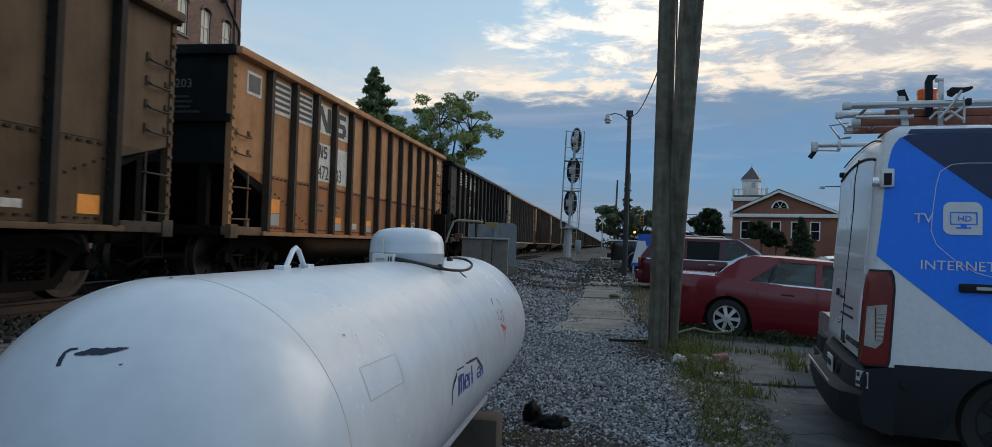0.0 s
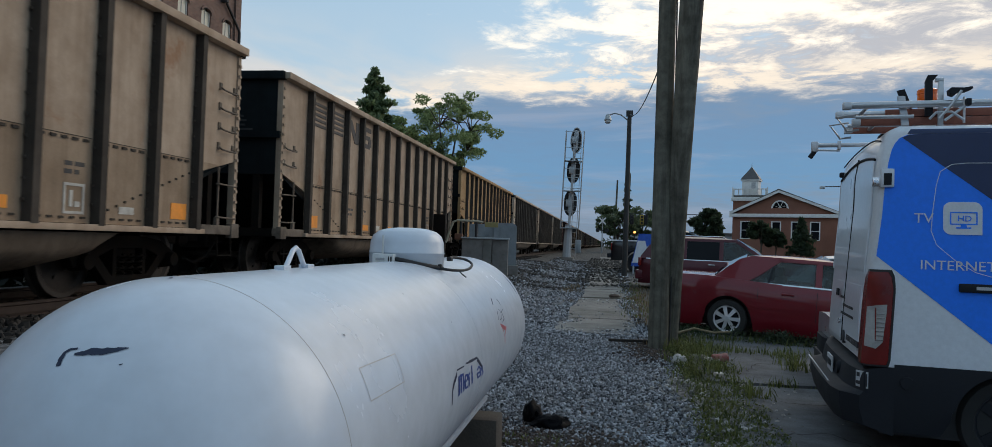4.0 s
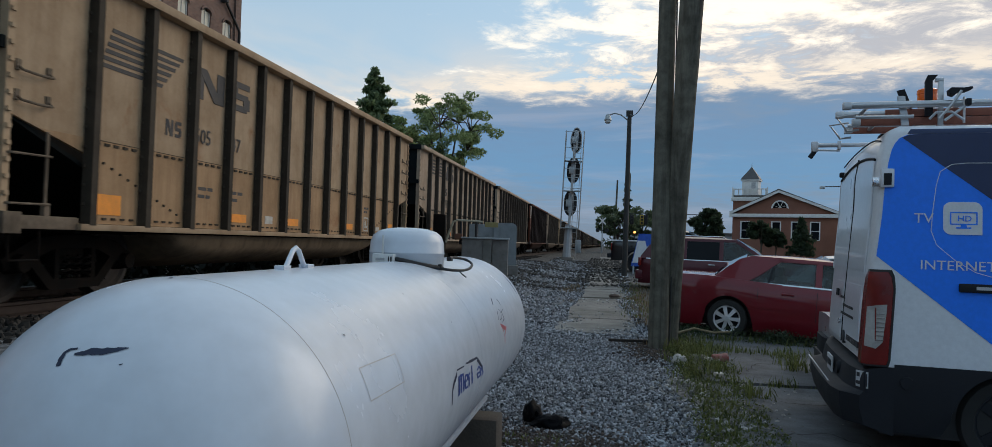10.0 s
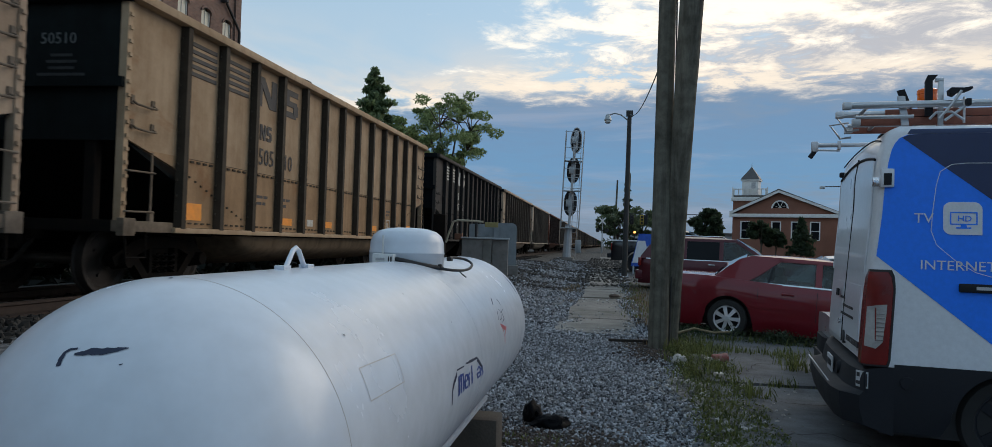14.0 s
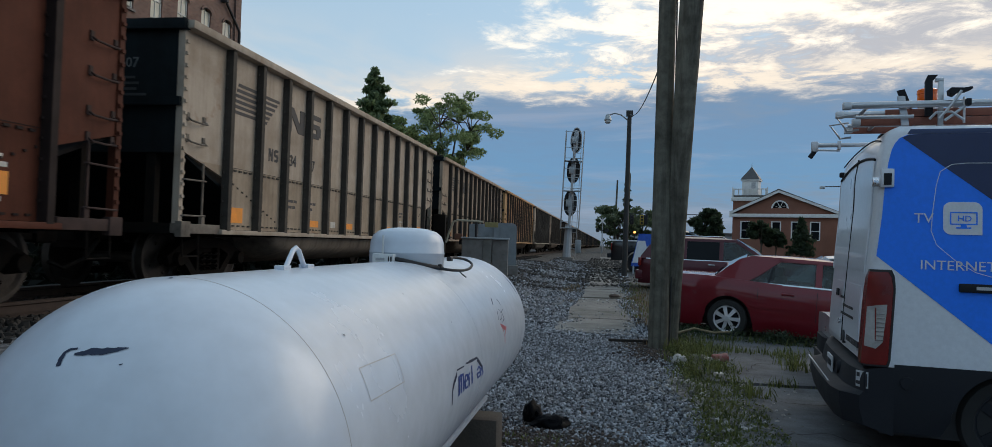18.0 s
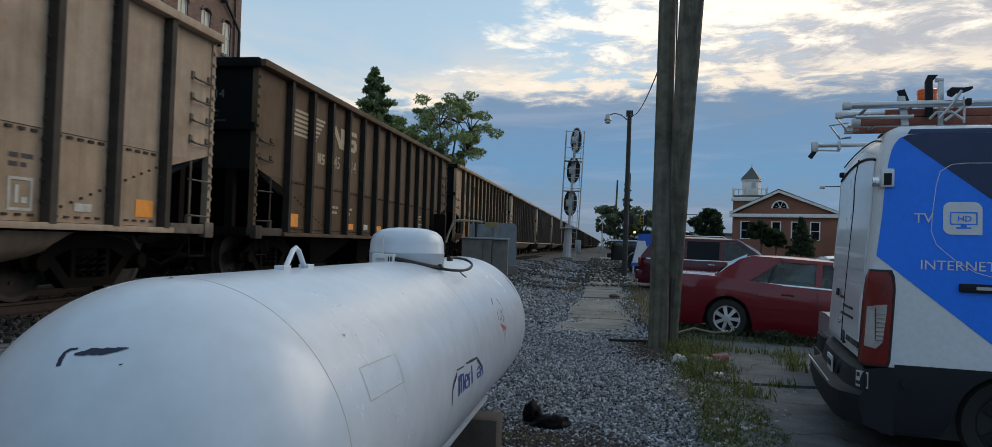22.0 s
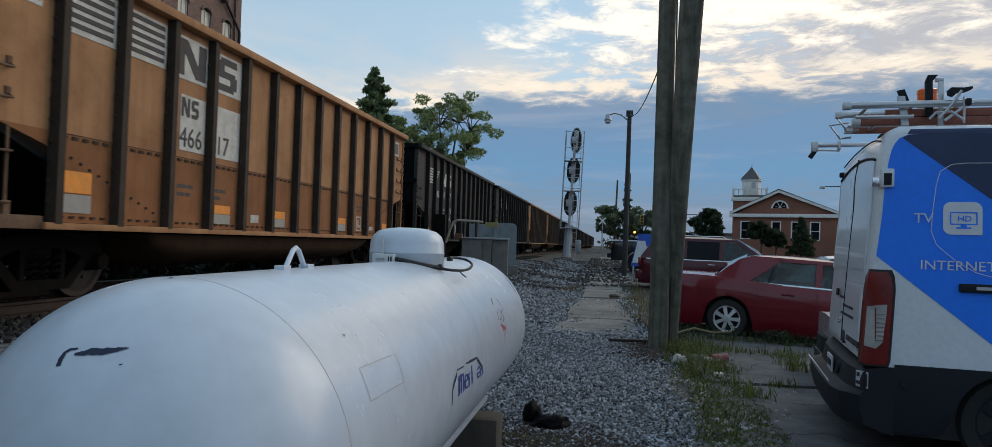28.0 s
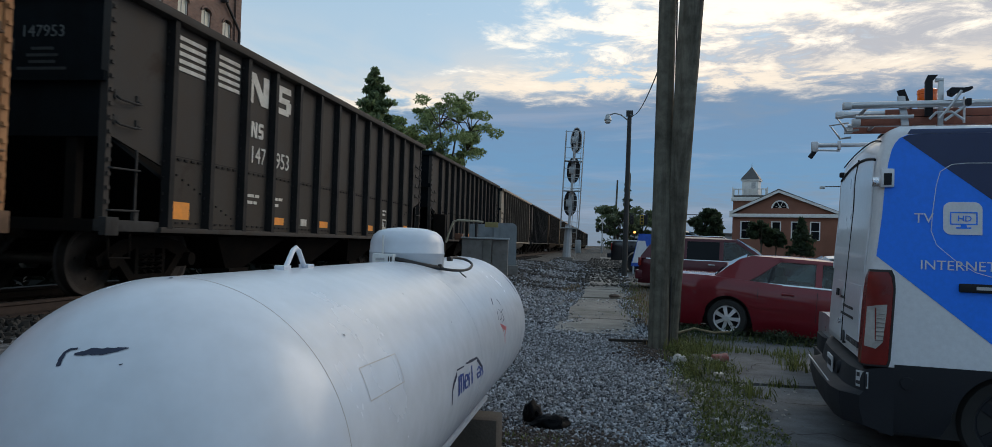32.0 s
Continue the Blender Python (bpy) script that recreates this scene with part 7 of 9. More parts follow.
SILVER_CAR = far_car(7.0, 8.55, 0.0, 171, CAR_SILVER, "silver car parked nose out beside the van", 1.45)
for side in (-1, 1):
    lamp_ = part("headlamp", M().loft([[(4.18, side * 0.74, 0.60), (4.40, side * 0.60, 0.58), (4.46, side * 0.42, 0.60)], [(4.16, side * 0.77, 0.70), (4.36, side * 0.63, 0.70), (4.42, side * 0.44, 0.68)], [(4.10, side * 0.74, 0.78), (4.30, side * 0.60, 0.77), (4.38, side * 0.44, 0.74)]], False, False), LENS_CLEAR, SILVER_CAR, "clear wrap-round headlamp", fix=False)
part("front_bumper", M().loft([[(4.05, -0.80, z), (4.42, -0.66, z), (4.56, -0.3, z), (4.56, 0.3, z), (4.42, 0.66, z), (4.05, 0.80, z)] for z in (0.20, 0.36, 0.53)]), PLASTIC, SILVER_CAR, "dark front bumper")
part("lower_grille", M().box(4.50, 4.58, -0.4, 0.4, 0.24, 0.34, 0.01), RUBBER, SILVER_CAR)

# ---- poles, signal and lamps ----
WOOD = mat("grey_weathered_pole_wood", (0.165, 0.158, 0.128), 0.92, dark=(0.035, 0.032, 0.026), amount=0.7, scale=5, fine=60, bump=0.5, streak=0.95, spec=0.15)
GALV = mat("galvanised_steel", (0.40, 0.42, 0.43), 0.45, 0.6, dark=(0.28, 0.29, 0.3), amount=0.5, scale=4)
SILVER_PAINT = mat("silver_mast_paint", (0.42, 0.44, 0.46), 0.5, 0.3, dark=(0.28, 0.28, 0.29), amount=0.4, scale=3)
SIGNAL_BLACK = mat("black_signal_paint", (0.010, 0.010, 0.011), 0.6, amount=0.3)
DARK_POLE = mat("dark_lamp_pole", (0.035, 0.034, 0.033), 0.7, amount=0.4, scale=3, streak=0.3)
LAMP_GLASS = mat("milky_lamp_glass", (0.6, 0.62, 0.62), 0.3, amount=0.2)


def wooden_pole(base, tip, r0, r1, label):
    p = thing("utility_pole", label, "utility pole", m=Matrix.Translation(base), group="pair of wooden poles")
    d = Vector(tip) - Vector(base)
    rows = []
    rnd = random.Random(int(base[0] * 100))
    n = 28
    for i in range(31):
        u = i / 30
        c = d * u
        r = r0 + (r1 - r0) * u
        row = []
        for k in range(n):
            a = 2 * math.pi * k / n
            rr = r * (1 + 0.022 * noise.noise(Vector((math.cos(a) * 2, math.sin(a) * 2, u * 3 + base[0]))) - (0.05 if k in (4, 11, 17, 23) else 0.022 if k % 3 == 0 else 0))
            row.append((c.x + rr * math.cos(a), c.y + rr * math.sin(a), c.z - (0.15 if i == 0 else 0)))
        rows.append(row)
    part("shaft", M().loft(rows), WOOD, p, smooth=25)
    return p


P1 = wooden_pole((0.735, 11.05, 0.0), (0.772, 11.05, 10.2), 0.146, 0.106, "grey weathered wooden utility pole standing in weeds")
P2 = wooden_pole((0.905, 11.35, 0.0), (1.215, 9.9, 10.2), 0.135, 0.195, "second wooden utility pole, leaning and braced against another")
part("ground_wire", M().pipe([(0.155, -0.02, 0.3), (0.165, -0.36, 2.4), (0.195, -0.50, 3.0), (0.27, -0.60, 4.0), (0.31, -0.72, 5.0), (0.48, -1.44, 10)], 0.009, 6), DARK_POLE, P2)
part("conduit", M().pipe([(0.185 - 0.02, 0.02, 0.05), (0.178, 0.02, 2.0), (0.15, 0.02, 6.0), (0.12, 0.02, 10)], 0.012, 6), DARK_POLE, P1)


def signal_mast():
    bx, by = -2.42, 42.0
    bz = 0.50
    m = thing("railway_signal", "silver railway signal mast with three black heads and ladder cage", "railway signal", m=pose(bx, by, bz, 0, 1.6, 0))
    part("foundation", M().box(-0.38, 0.38, -0.38, 0.38, -0.5, 0.30, 0.03), BLOCK, m)
    part("case", M().cyl((0, 0, 0.25), (0.03, 0, 2.15), 0.25, 0.20, 10), SILVER_PAINT, m, "silver equipment case at the foot")
    part("pole", M().cyl((0.05, 0, 2.1), (0.12, 0, 7.55), 0.075, n=14), SILVER_PAINT, m)
    for z, k in ((3.02, 0), (4.90, 1), (6.62, 2)):
        cx = 0.04 + 0.07 * k
        hd = part("signal_head", M().prism([(cx + (0.37 if k < 2 else 0.28) * math.cos(a), z + 0.36 + (0.62 if k < 2 else 0.58) * math.sin(a) + (0.12 if math.sin(a) > 0 else -0.12)) for a in [2 * math.pi * i / 28 for i in range(28)]], "y", 0.10, 0.14), SIGNAL_BLACK, m, "black oval signal head seen from behind")
        if k == 2:
            part("rim", M().pipe([(cx + 0.30 * math.cos(a), 0.09, z + 0.36 + 0.72 * math.sin(a)) for a in [2 * math.pi * i / 28 for i in range(29)]], 0.035, 6), SILVER_PAINT, hd)
        part("housing", M().box(cx - 0.12, cx + 0.12, -0.06, 0.10, z - 0.22, z + 0.92, 0.03), SILVER_PAINT, hd)
        part("junction_box", M().box(cx - 0.24, cx + 0.06, -0.16, -0.06, z + 0.15, z + 0.55, 0.02), GALV, hd)
        for i in range(3):
            part("hood", M().cyl((cx, 0.14, z + 0.02 + i * 0.33), (cx, 0.36, z + 0.0 + i * 0.33), 0.11, n=14), SIGNAL_BLACK, hd)
    for x in (-0.42, 0.60):
        for y in (-0.45, 0.0):
            part("cage_post", M().cyl((x, y, 1.9), (x + 0.03, y, 7.45), 0.026, n=6), GALV, m)
    for i, z in enumerate((1.95, 2.3, 2.9, 3.5, 4.05, 4.2, 4.8, 5.3, 5.75, 5.9, 6.5, 7.4)):
        s = M()
        s.pipe([(-0.42, 0.0, z), (-0.42, -0.45, z), (0.62, -0.45, z), (0.62, 0.0, z)], 0.018, 6)
        part("cage_hoop", s, GALV, m)
        if i in (0, 4, 8):
            part("platform", M().box(-0.42, 0.62, -0.45, 0.0, z - 0.03, z), GALV, m)
    for x in (0.22, 0.50):
        part("ladder_rail", M().cyl((x, -0.30, 0.3), (x, -0.30, 7.0), 0.016, n=6), GALV, m)
    for i in range(22):
        part("rung", M().cyl((0.22, -0.30, 0.5 + 0.3 * i), (0.50, -0.30, 0.5 + 0.3 * i), 0.011, n=5), GALV, m)


signal_mast()


def street_lamp():
    l = thing("street_lamp", "dark street lamp pole with a curved arm and grey head", "street lamp", m=pose(0.62, 30.6, 0.30, 0, 0.4, 0))
    part("pole", M().cyl((0, 0, -0.1), (0, 0, 6.75), 0.115, 0.085, 16), DARK_POLE, l)
    part("arm", M().pipe([(0, 0, 6.35), (-0.35, 0, 6.62), (-0.6, 0, 6.68), (-0.86, 0, 6.60)], 0.03, 8), GALV, l)
    hd = part("lamp_head", M().lathe([(0.05, 0.26), (0.09, 0.22), (0.12, 0.10), (0.16, 0.02), (0.15, 0.0), (0.02, 0.0)], 20, Matrix.Translation((-0.88, 0, 6.38))), GALV, l)
    part("lens", M().lathe([(0.13, 0.0), (0.12, -0.08), (0.07, -0.13), (0.01, -0.14)], 18, Matrix.Translation((-0.88, 0, 6.38))), LAMP_GLASS, hd)
    part("bracket", M().box(-0.14, 0.14, -0.05, 0.05, 6.55, 6.80, 0.01), DARK_POLE, l)
    w = M().pipe([(0.66 + (0.75 - 0.66) * u, 30.5 + (11.1 - 30.5) * u, 6.95 + (4.45 - 6.95) * u - 1.6 * u * (1 - u)) for u in [i / 14 for i in range(15)]], 0.012, 5)
    solid("overhead_cable", w, RUBBER, "black overhead cable from lamp to wooden pole", "cable")


street_lamp()


# ---- trackside heater set and cabinet ----
def trackside_set():
    GREY_CAB = mat("grey_cabinet_paint", (0.24, 0.265, 0.28), 0.5, dark=(0.11, 0.12, 0.13), amount=0.5, scale=3, streak=0.3)
    c = thing("relay_cabinet", "grey steel trackside cabinet with rounded corners on ballast", "cabinet", m=pose(-3.86, 27.2, 0.05, 0, 0, 8))
    s = M()
    w, h = 0.42, 2.18
    poly = [(-w, 0.3)] + [(-w, h - 0.15), (-w + 0.05, h - 0.05), (-w + 0.15, h), (w - 0.15, h), (w - 0.05, h - 0.05), (w, h - 0.15), (w, 0.3)]
    s.prism(poly, "y", -0.25, 0.25)
    part("housing", s, GREY_CAB, c)
    part("base", M().box(-0.5, 0.5, -0.32, 0.32, 0.2, 0.62, 0.02), BLOCK, c)
    part("wing_panel", M().box(-1.35, -w, -0.10, -0.06, 1.15, 2.12, 0.01), GREY_CAB, c)
    k = thing("heater_stand", "pale concrete and steel gas heater stand with bent pipe", "equipment", m=pose(-4.12, 23.2, 0.40, 0, 0, 6))
    part("wall", M().box(-0.55, 0.12, -0.2, 0.25, 0.0, 1.20, 0.015), BLOCK, k)
    part("wall", M().box(0.12, 0.40, -0.22, 0.25, 0.0, 1.22, 0.015), CONCRETE, k)
    part("top_board", M().box(-0.58, 0.95, -0.26, 0.28, 1.20, 1.25, 0.008), GALV, k)
    part("side_wall", M().box(0.42, 0.92, -0.12, 0.25, 0.0, 1.19, 0.015), BLOCK, k)
    part("bent_pipe", M().pipe([(-1.08, 0, 1.05), (-1.0, 0, 1.35), (-0.86, 0, 1.72), (-0.72, 0, 1.78), (-0.1, 0, 1.76), (0.10, 0, 1.74)], 0.035, 8), mat("tan_pipe_paint", (0.42, 0.37, 0.27), 0.6, amount=0.4), k)
    part("support", M().cyl((-0.12, 0.05, 1.2), (-0.12, 0.05, 1.76), 0.045, n=10), RUBBER, k)
    part("support", M().cyl((-0.62, 0.05, 1.0), (-0.62, 0.05, 1.76), 0.045, n=10), RUBBER, k)
    part("valve", M().box(-0.80, -0.55, -0.1, 0.15, 1.15, 1.35, 0.02), mat("rusty_valve", (0.16, 0.07, 0.04), 0.8), k)
    part("tag_plate", M().box(0.16, 0.58, -0.05, 0.05, 1.58, 1.74, 0.01), mat("dull_yellow_paint", (0.30, 0.25, 0.10), 0.7, amount=0.4), k)
    part("control_box", M().box(-1.50, -1.12, -0.1, 0.3, 0.6, 1.95, 0.02), STEEL_BLACK, k, "black control box")
    part("post", M().cyl((-1.3, 0.1, -0.3), (-1.3, 0.1, 0.6), 0.05, n=8), STEEL_BLACK, k)


trackside_set()

# ---- buildings ----
BRICK_RED = mat("church_red_brick", (0.24, 0.105, 0.07), 0.9, dark=(0.16, 0.075, 0.05), amount=0.5, scale=0.6, fine=10, bump=0.2)
TRIM_WHITE = mat("white_wood_trim", (0.72, 0.72, 0.70), 0.6, amount=0.3, scale=2)
ROOF_GREY = mat("grey_shingle_roof", (0.13, 0.125, 0.115), 0.9, dark=(0.08, 0.08, 0.075), amount=0.6, scale=1, fine=8, bump=0.3)
SPIRE = mat("dull_copper_roof", (0.10, 0.095, 0.095), 0.55, 0.3, amount=0.4, scale=1)
SHEER = mat("lit_pale_blinds", (0.72, 0.67, 0.55), 0.7, amount=0.3, scale=2)
SASH = mat("white_window_sash", (0.60, 0.58, 0.53), 0.6, amount=0.3, scale=3)


def brick_wall_material(name, lo, hi, mortar):
    m = bpy.data.materials.new(name)
    m.use_nodes = True
    t = m.node_tree
    add, link = nodes_of(t)
    out, b = add("ShaderNodeOutputMaterial"), add("ShaderNodeBsdfPrincipled", Roughness=0.9)
    link(b.outputs[0], out.inputs[0])
    co = add("ShaderNodeTexCoord")
    sep, comb = add("ShaderNodeSeparateXYZ"), add("ShaderNodeCombineXYZ")
    link(co.outputs["Object"], sep.inputs[0])
    su = add("ShaderNodeMath")
    su.operation = "ADD"
    link(sep.outputs[0], su.inputs[0])
    link(sep.outputs[1], su.inputs[1])
    link(su.outputs[0], comb.inputs[0])
    link(sep.outputs[2], comb.inputs[1])
    br = add("ShaderNodeTexBrick", Scale=1.0)
    br.inputs["Color1"].default_value, br.inputs["Color2"].default_value, br.inputs["Mortar"].default_value = (*lo, 1), (*hi, 1), (*mortar, 1)
    br.inputs["Brick Width"].default_value, br.inputs["Row Height"].default_value, br.inputs["Mortar Size"].default_value = 0.21, 0.076, 0.008
    link(comb.outputs[0], br.inputs["Vector"])
    n = add("ShaderNodeTexNoise", Scale=0.7, Detail=5.0)
    link(co.outputs["Object"], n.inputs["Vector"])
    mr = add("ShaderNodeMapRange")
    mr.inputs[3].default_value, mr.inputs[4].default_value = 0.6, 1.35
    link(n.outputs["Fac"], mr.inputs[0])
    vm = add("ShaderNodeVectorMath")
    vm.operation = "SCALE"
    link(br.outputs["Color"], vm.inputs[0])
    link(mr.outputs[0], vm.inputs["Scale"])
    link(vm.outputs[0], b.inputs["Base Color"])
    bp = add("ShaderNodeBump", Strength=0.4, Distance=0.01)
    link(br.outputs["Fac"], bp.inputs["Height"])
    bp.invert = True
    link(bp.outputs[0], b.inputs["Normal"])
    return m


MILL_BRICK = brick_wall_material("mill_brick", (0.15, 0.080, 0.058), (0.24, 0.135, 0.10), (0.16, 0.14, 0.125))


def mill():
    b = thing("brick_mill", "tall old red-brick mill with arched white windows", "building", m=pose(-20, 36.6, 0))
    wins = [(-1.22 - 1.985 * i) for i in range(9)]
    levels = [(10.78, 12.62), (14.2, 16.04), (7.3, 9.1), (3.8, 5.6)]
    hw = 0.42
    # wall with real openings: piers and strips between the windows
    s = M()
    D = 0.45
    zs = sorted(z for lv in levels for z in lv)
    top = 17.6
    edges = [0.0] + [e for w in wins for e in (w + hw, w - hw)] + [-20.0]
    for a, c in zip(edges[0::2], edges[1::2]):
        s.box(-D, 0, c, a, 0, top)
    for w in wins:
        lo = 0.0
        for z0, z1 in sorted(levels):
            s.box(-D, 0, w - hw, w + hw, lo, z0)
            # arch
            pts = [(w + hw * math.cos(q), z1 - 0.24 + 0.24 * math.sin(q)) for q in [math.pi * i / 10 for i in range(11)]]
            s.prism(pts + [(w - hw, z1 + 0.02), (w + hw, z1 + 0.02)], "x", -D, 0)
            lo = z1 + 0.02
        s.box(-D, 0, w - hw, w + hw, lo, top)
    part("wall_front", s, MILL_BRICK, b)
    part("wall_side", M().box(-18, -D, -D, 0, 0, top), MILL_BRICK, b)
    part("wall_back", M().box(-18, -17.55, -20, -D, 0, top), MILL_BRICK, b)
    part("wall_far", M().box(-17.55, -D, -20, -19.55, 0, top), MILL_BRICK, b)
    part("roof", M().box(-18.2, 0.25, -20.2, 0.25, top, top + 0.3), ROOF_GREY, b)
    part("pier", M().box(-0.1, 0.10, -0.55, 0.02, 0, top), MILL_BRICK, b)
    for w in wins:
        for z0, z1 in levels:
            win = part("window", M().box(-0.16, -0.12, w - hw + 0.06, w + hw - 0.06, z0 + 0.05, z1 - 0.06), DARK_GLASS, b)
            part("sash", M().box(-0.105, -0.06, w - hw, w - hw + 0.07, z0, z1 - 0.08).box(-0.105, -0.06, w + hw - 0.07, w + hw, z0, z1 - 0.08).box(-0.105, -0.06, w - hw, w + hw, z0, z0 + 0.07)
                 .box(-0.105, -0.06, w - hw, w + hw, (z0 + z1) / 2 - 0.04, (z0 + z1) / 2 + 0.04).box(-0.104, -0.07, w - 0.02, w + 0.02, z0, z1), SASH, win)
            part("blind", M().box(-0.114, -0.106, w - hw + 0.07, w + hw - 0.07, z0 + 0.12, z1 - 0.1), SHEER, win)
            part("sill", M().box(-0.25, 0.08, w - hw - 0.06, w + hw + 0.06, z0 - 0.10, z0), BLOCK, win)
            hood = [(w + (hw + 0.10) * math.cos(q), z1 - 0.24 + 0.34 * math.sin(q)) for q in [math.pi * i / 10 for i in range(11)]]
            inner = [(w + hw * math.cos(q), z1 - 0.24 + 0.24 * math.sin(q)) for q in [math.pi * i / 10 for i in range(10, -1, -1)]]
            part("arch_hood", M().prism(hood + inner, "x", 0.0, 0.07), MILL_BRICK, win)
    part("down_pipe", M().pipe([(0.10, -2.0, 17.0), (0.12, -1.75, 14.2), (0.12, -1.5, 13.4), (0.12, -0.6, 12.7), (0.14, -0.16, 12.3), (0.14, -0.14, 2.0)], 0.07, 8), DARK_POLE, b)
    part("bracket_lamp", M().box(0.0, 0.35, -1.95, -1.7, 13.35, 13.55, 0.05), DARK_POLE, b)


mill()


def church():
    b = thing("brick_church", "red-brick church with white pediment, cupola and grey roof", "church", m=pose(19.3, 122.0, 0.4, 0, 0, -20))
    W, H, A, D = 15.4, 6.9, 10.55, 26.0
    cx = 6.95
    s = M()
    wx = [1.9, 7.0 + 0.9, 7.0 + 4.6, 15.2]
    wx = [1.95, 6.6, 9.5, 12.2]
    hw, z0, z1 = 0.62, 3.0, 5.6
    edges = [0.0] + [e for w in wx for e in (w - hw, w + hw)] + [W]
    for a, c in zip(edges[0::2], edges[1::2]):
        part("wall_front", M().box(a, c, 0, 0.4, -1, H), BRICK_RED, b)
    for w in wx:
        part("wall_front", M().box(w - hw, w + hw, 0, 0.4, -1, z0), BRICK_RED, b)
        part("wall_front", M().box(w - hw, w + hw, 0, 0.4, z1, H), BRICK_RED, b)
    part("wall_side", M().box(0, 0.4, 0.4, D, -1, H), BRICK_RED, b)
    part("wall_side", M().box(W - 0.4, W, 0.4, D, -1, H), BRICK_RED, b)
    part("wall_back", M().box(0.4, W - 0.4, D - 0.4, D, -1, H), BRICK_RED, b)
    part("gable", M().prism([(0.3, H), (W - 0.3, H), (cx, A - 0.3)], "y", 0.05, 0.45), BRICK_RED, b)
    for sx in (0, 1):
        e = (-0.4 if not sx else W + 0.4)
        s = M()
        s.add([(e, -0.5, H + 0.05), (cx, -0.5, A), (cx, D + 0.4, A), (e, D + 0.4, H + 0.05), (e, -0.5, H + 0.3), (cx, -0.5, A + 0.25), (cx, D + 0.4, A + 0.25), (e, D + 0.4, H + 0.3)],
              [(0, 1, 2, 3), (4, 5, 6, 7), (0, 4, 5, 1), (1, 5, 6, 2), (2, 6, 7, 3), (3, 7, 4, 0)])
        part("roof", s, ROOF_GREY, b)
        s = M()
        s.add([(e, -0.62, H - 0.15), (cx, -0.62, A - 0.35), (cx, -0.62, A + 0.05), (e, -0.62, H + 0.25), (e, -0.3, H - 0.15), (cx, -0.3, A - 0.35), (cx, -0.3, A + 0.05), (e, -0.3, H + 0.25)],
              [(0, 1, 2, 3), (4, 5, 6, 7), (0, 4, 5, 1), (1, 5, 6, 2), (2, 6, 7, 3), (3, 7, 4, 0)])
        part("raking_cornice", s, TRIM_WHITE, b)
    part("cornice", M().box(-0.4, W + 0.4, -0.55, 0.0, H - 0.55, H, 0.05), TRIM_WHITE, b)
    for w in wx:
        win = part("window", M().box(w - hw + 0.05, w + hw - 0.05, 0.18, 0.22, z0, z1), DARK_GLASS, b)
        part("window_frame", M().box(w - hw - 0.12, w - hw + 0.06, -0.06, 0.2, z0 - 0.1, z1 + 0.15).box(w + hw - 0.06, w + hw + 0.12, -0.06, 0.2, z0 - 0.1, z1 + 0.15).box(w - hw, w + hw, -0.06, 0.2, z1, z1 + 0.15)
             .box(w - hw, w + hw, -0.06, 0.2, z0 - 0.12, z0).box(w - hw, w + hw, 0.1, 0.16, (z0 + z1) / 2 - 0.04, (z0 + z1) / 2 + 0.04), TRIM_WHITE, win)
    # fan window in the gable
    arc = [math.pi * i / 16 for i in range(17)]
    f = part("fan_window", M().prism([(cx + 0.15 + 1.0 * math.cos(q), H + 0.95 + 1.0 * math.sin(q)) for q in arc], "y", -0.02, 0.04), DARK_GLASS, b)
    part("window_frame", M().prism([(cx + 0.15 + 1.28 * math.cos(q), H + 0.85 + 1.28 * math.sin(q)) for q in arc] + [(cx + 0.15 + 1.0 * math.cos(q), H + 0.95 + 1.0 * math.sin(q)) for q in reversed(arc)], "y", -0.08, 0.02), TRIM_WHITE, f)
    for q in arc[2:-2:4]:
        part("glazing_bar", M().prism([(cx + 0.15, H + 0.93), (cx + 0.23, H + 0.95), (cx + 0.19 + 1.0 * math.cos(q), H + 0.95 + 1.0 * math.sin(q)), (cx + 0.11 + 1.0 * math.cos(q), H + 0.95 + 1.0 * math.sin(q))], "y", -0.05, -0.02), TRIM_WHITE, f)
    # square tower with white belfry behind the left corner
    part("tower", M().box(-0.2, 4.9, 1.2, 6.4, -1, 9.0), BRICK_RED, b)
    part("tower_cornice", M().box(-0.5, 5.2, 0.9, 6.7, 9.0, 9.6, 0.08), TRIM_WHITE, b)
    part("tower_roof", M().box(-0.2, 4.9, 1.4, 6.4, 9.6, 9.95), ROOF_GREY, b)
    for x in [-0.1 + 0.7 * i for i in range(8)]:
        part("baluster", M().cyl((x, 1.3, 10.0), (x, 1.3, 10.85), 0.10, n=8), TRIM_WHITE, b)
    part("rail", M().box(-0.3, 5.0, 1.2, 1.4, 10.85, 11.0), TRIM_WHITE, b)
    for x in (-0.3, 5.0):
        part("finial", M().cyl((x, 1.3, 9.7), (x, 1.3, 11.2), 0.14, 0.10, 8), TRIM_WHITE, b)
    bx, byy = 2.15, 3.8
    part("belfry", M().box(bx - 1.25, bx + 1.25, byy - 1.25, byy + 1.25, 9.9, 12.4, 0.05), TRIM_WHITE, b)
    part("louvre", M().box(bx + 0.2, bx + 0.85, byy - 1.29, byy - 1.25, 11.0, 12.1), mat("grey_louvre", (0.45, 0.46, 0.47), 0.7), b)
    part("belfry_cornice", M().box(bx - 1.45, bx + 1.45, byy - 1.45, byy + 1.45, 12.35, 12.6, 0.05), TRIM_WHITE, b)
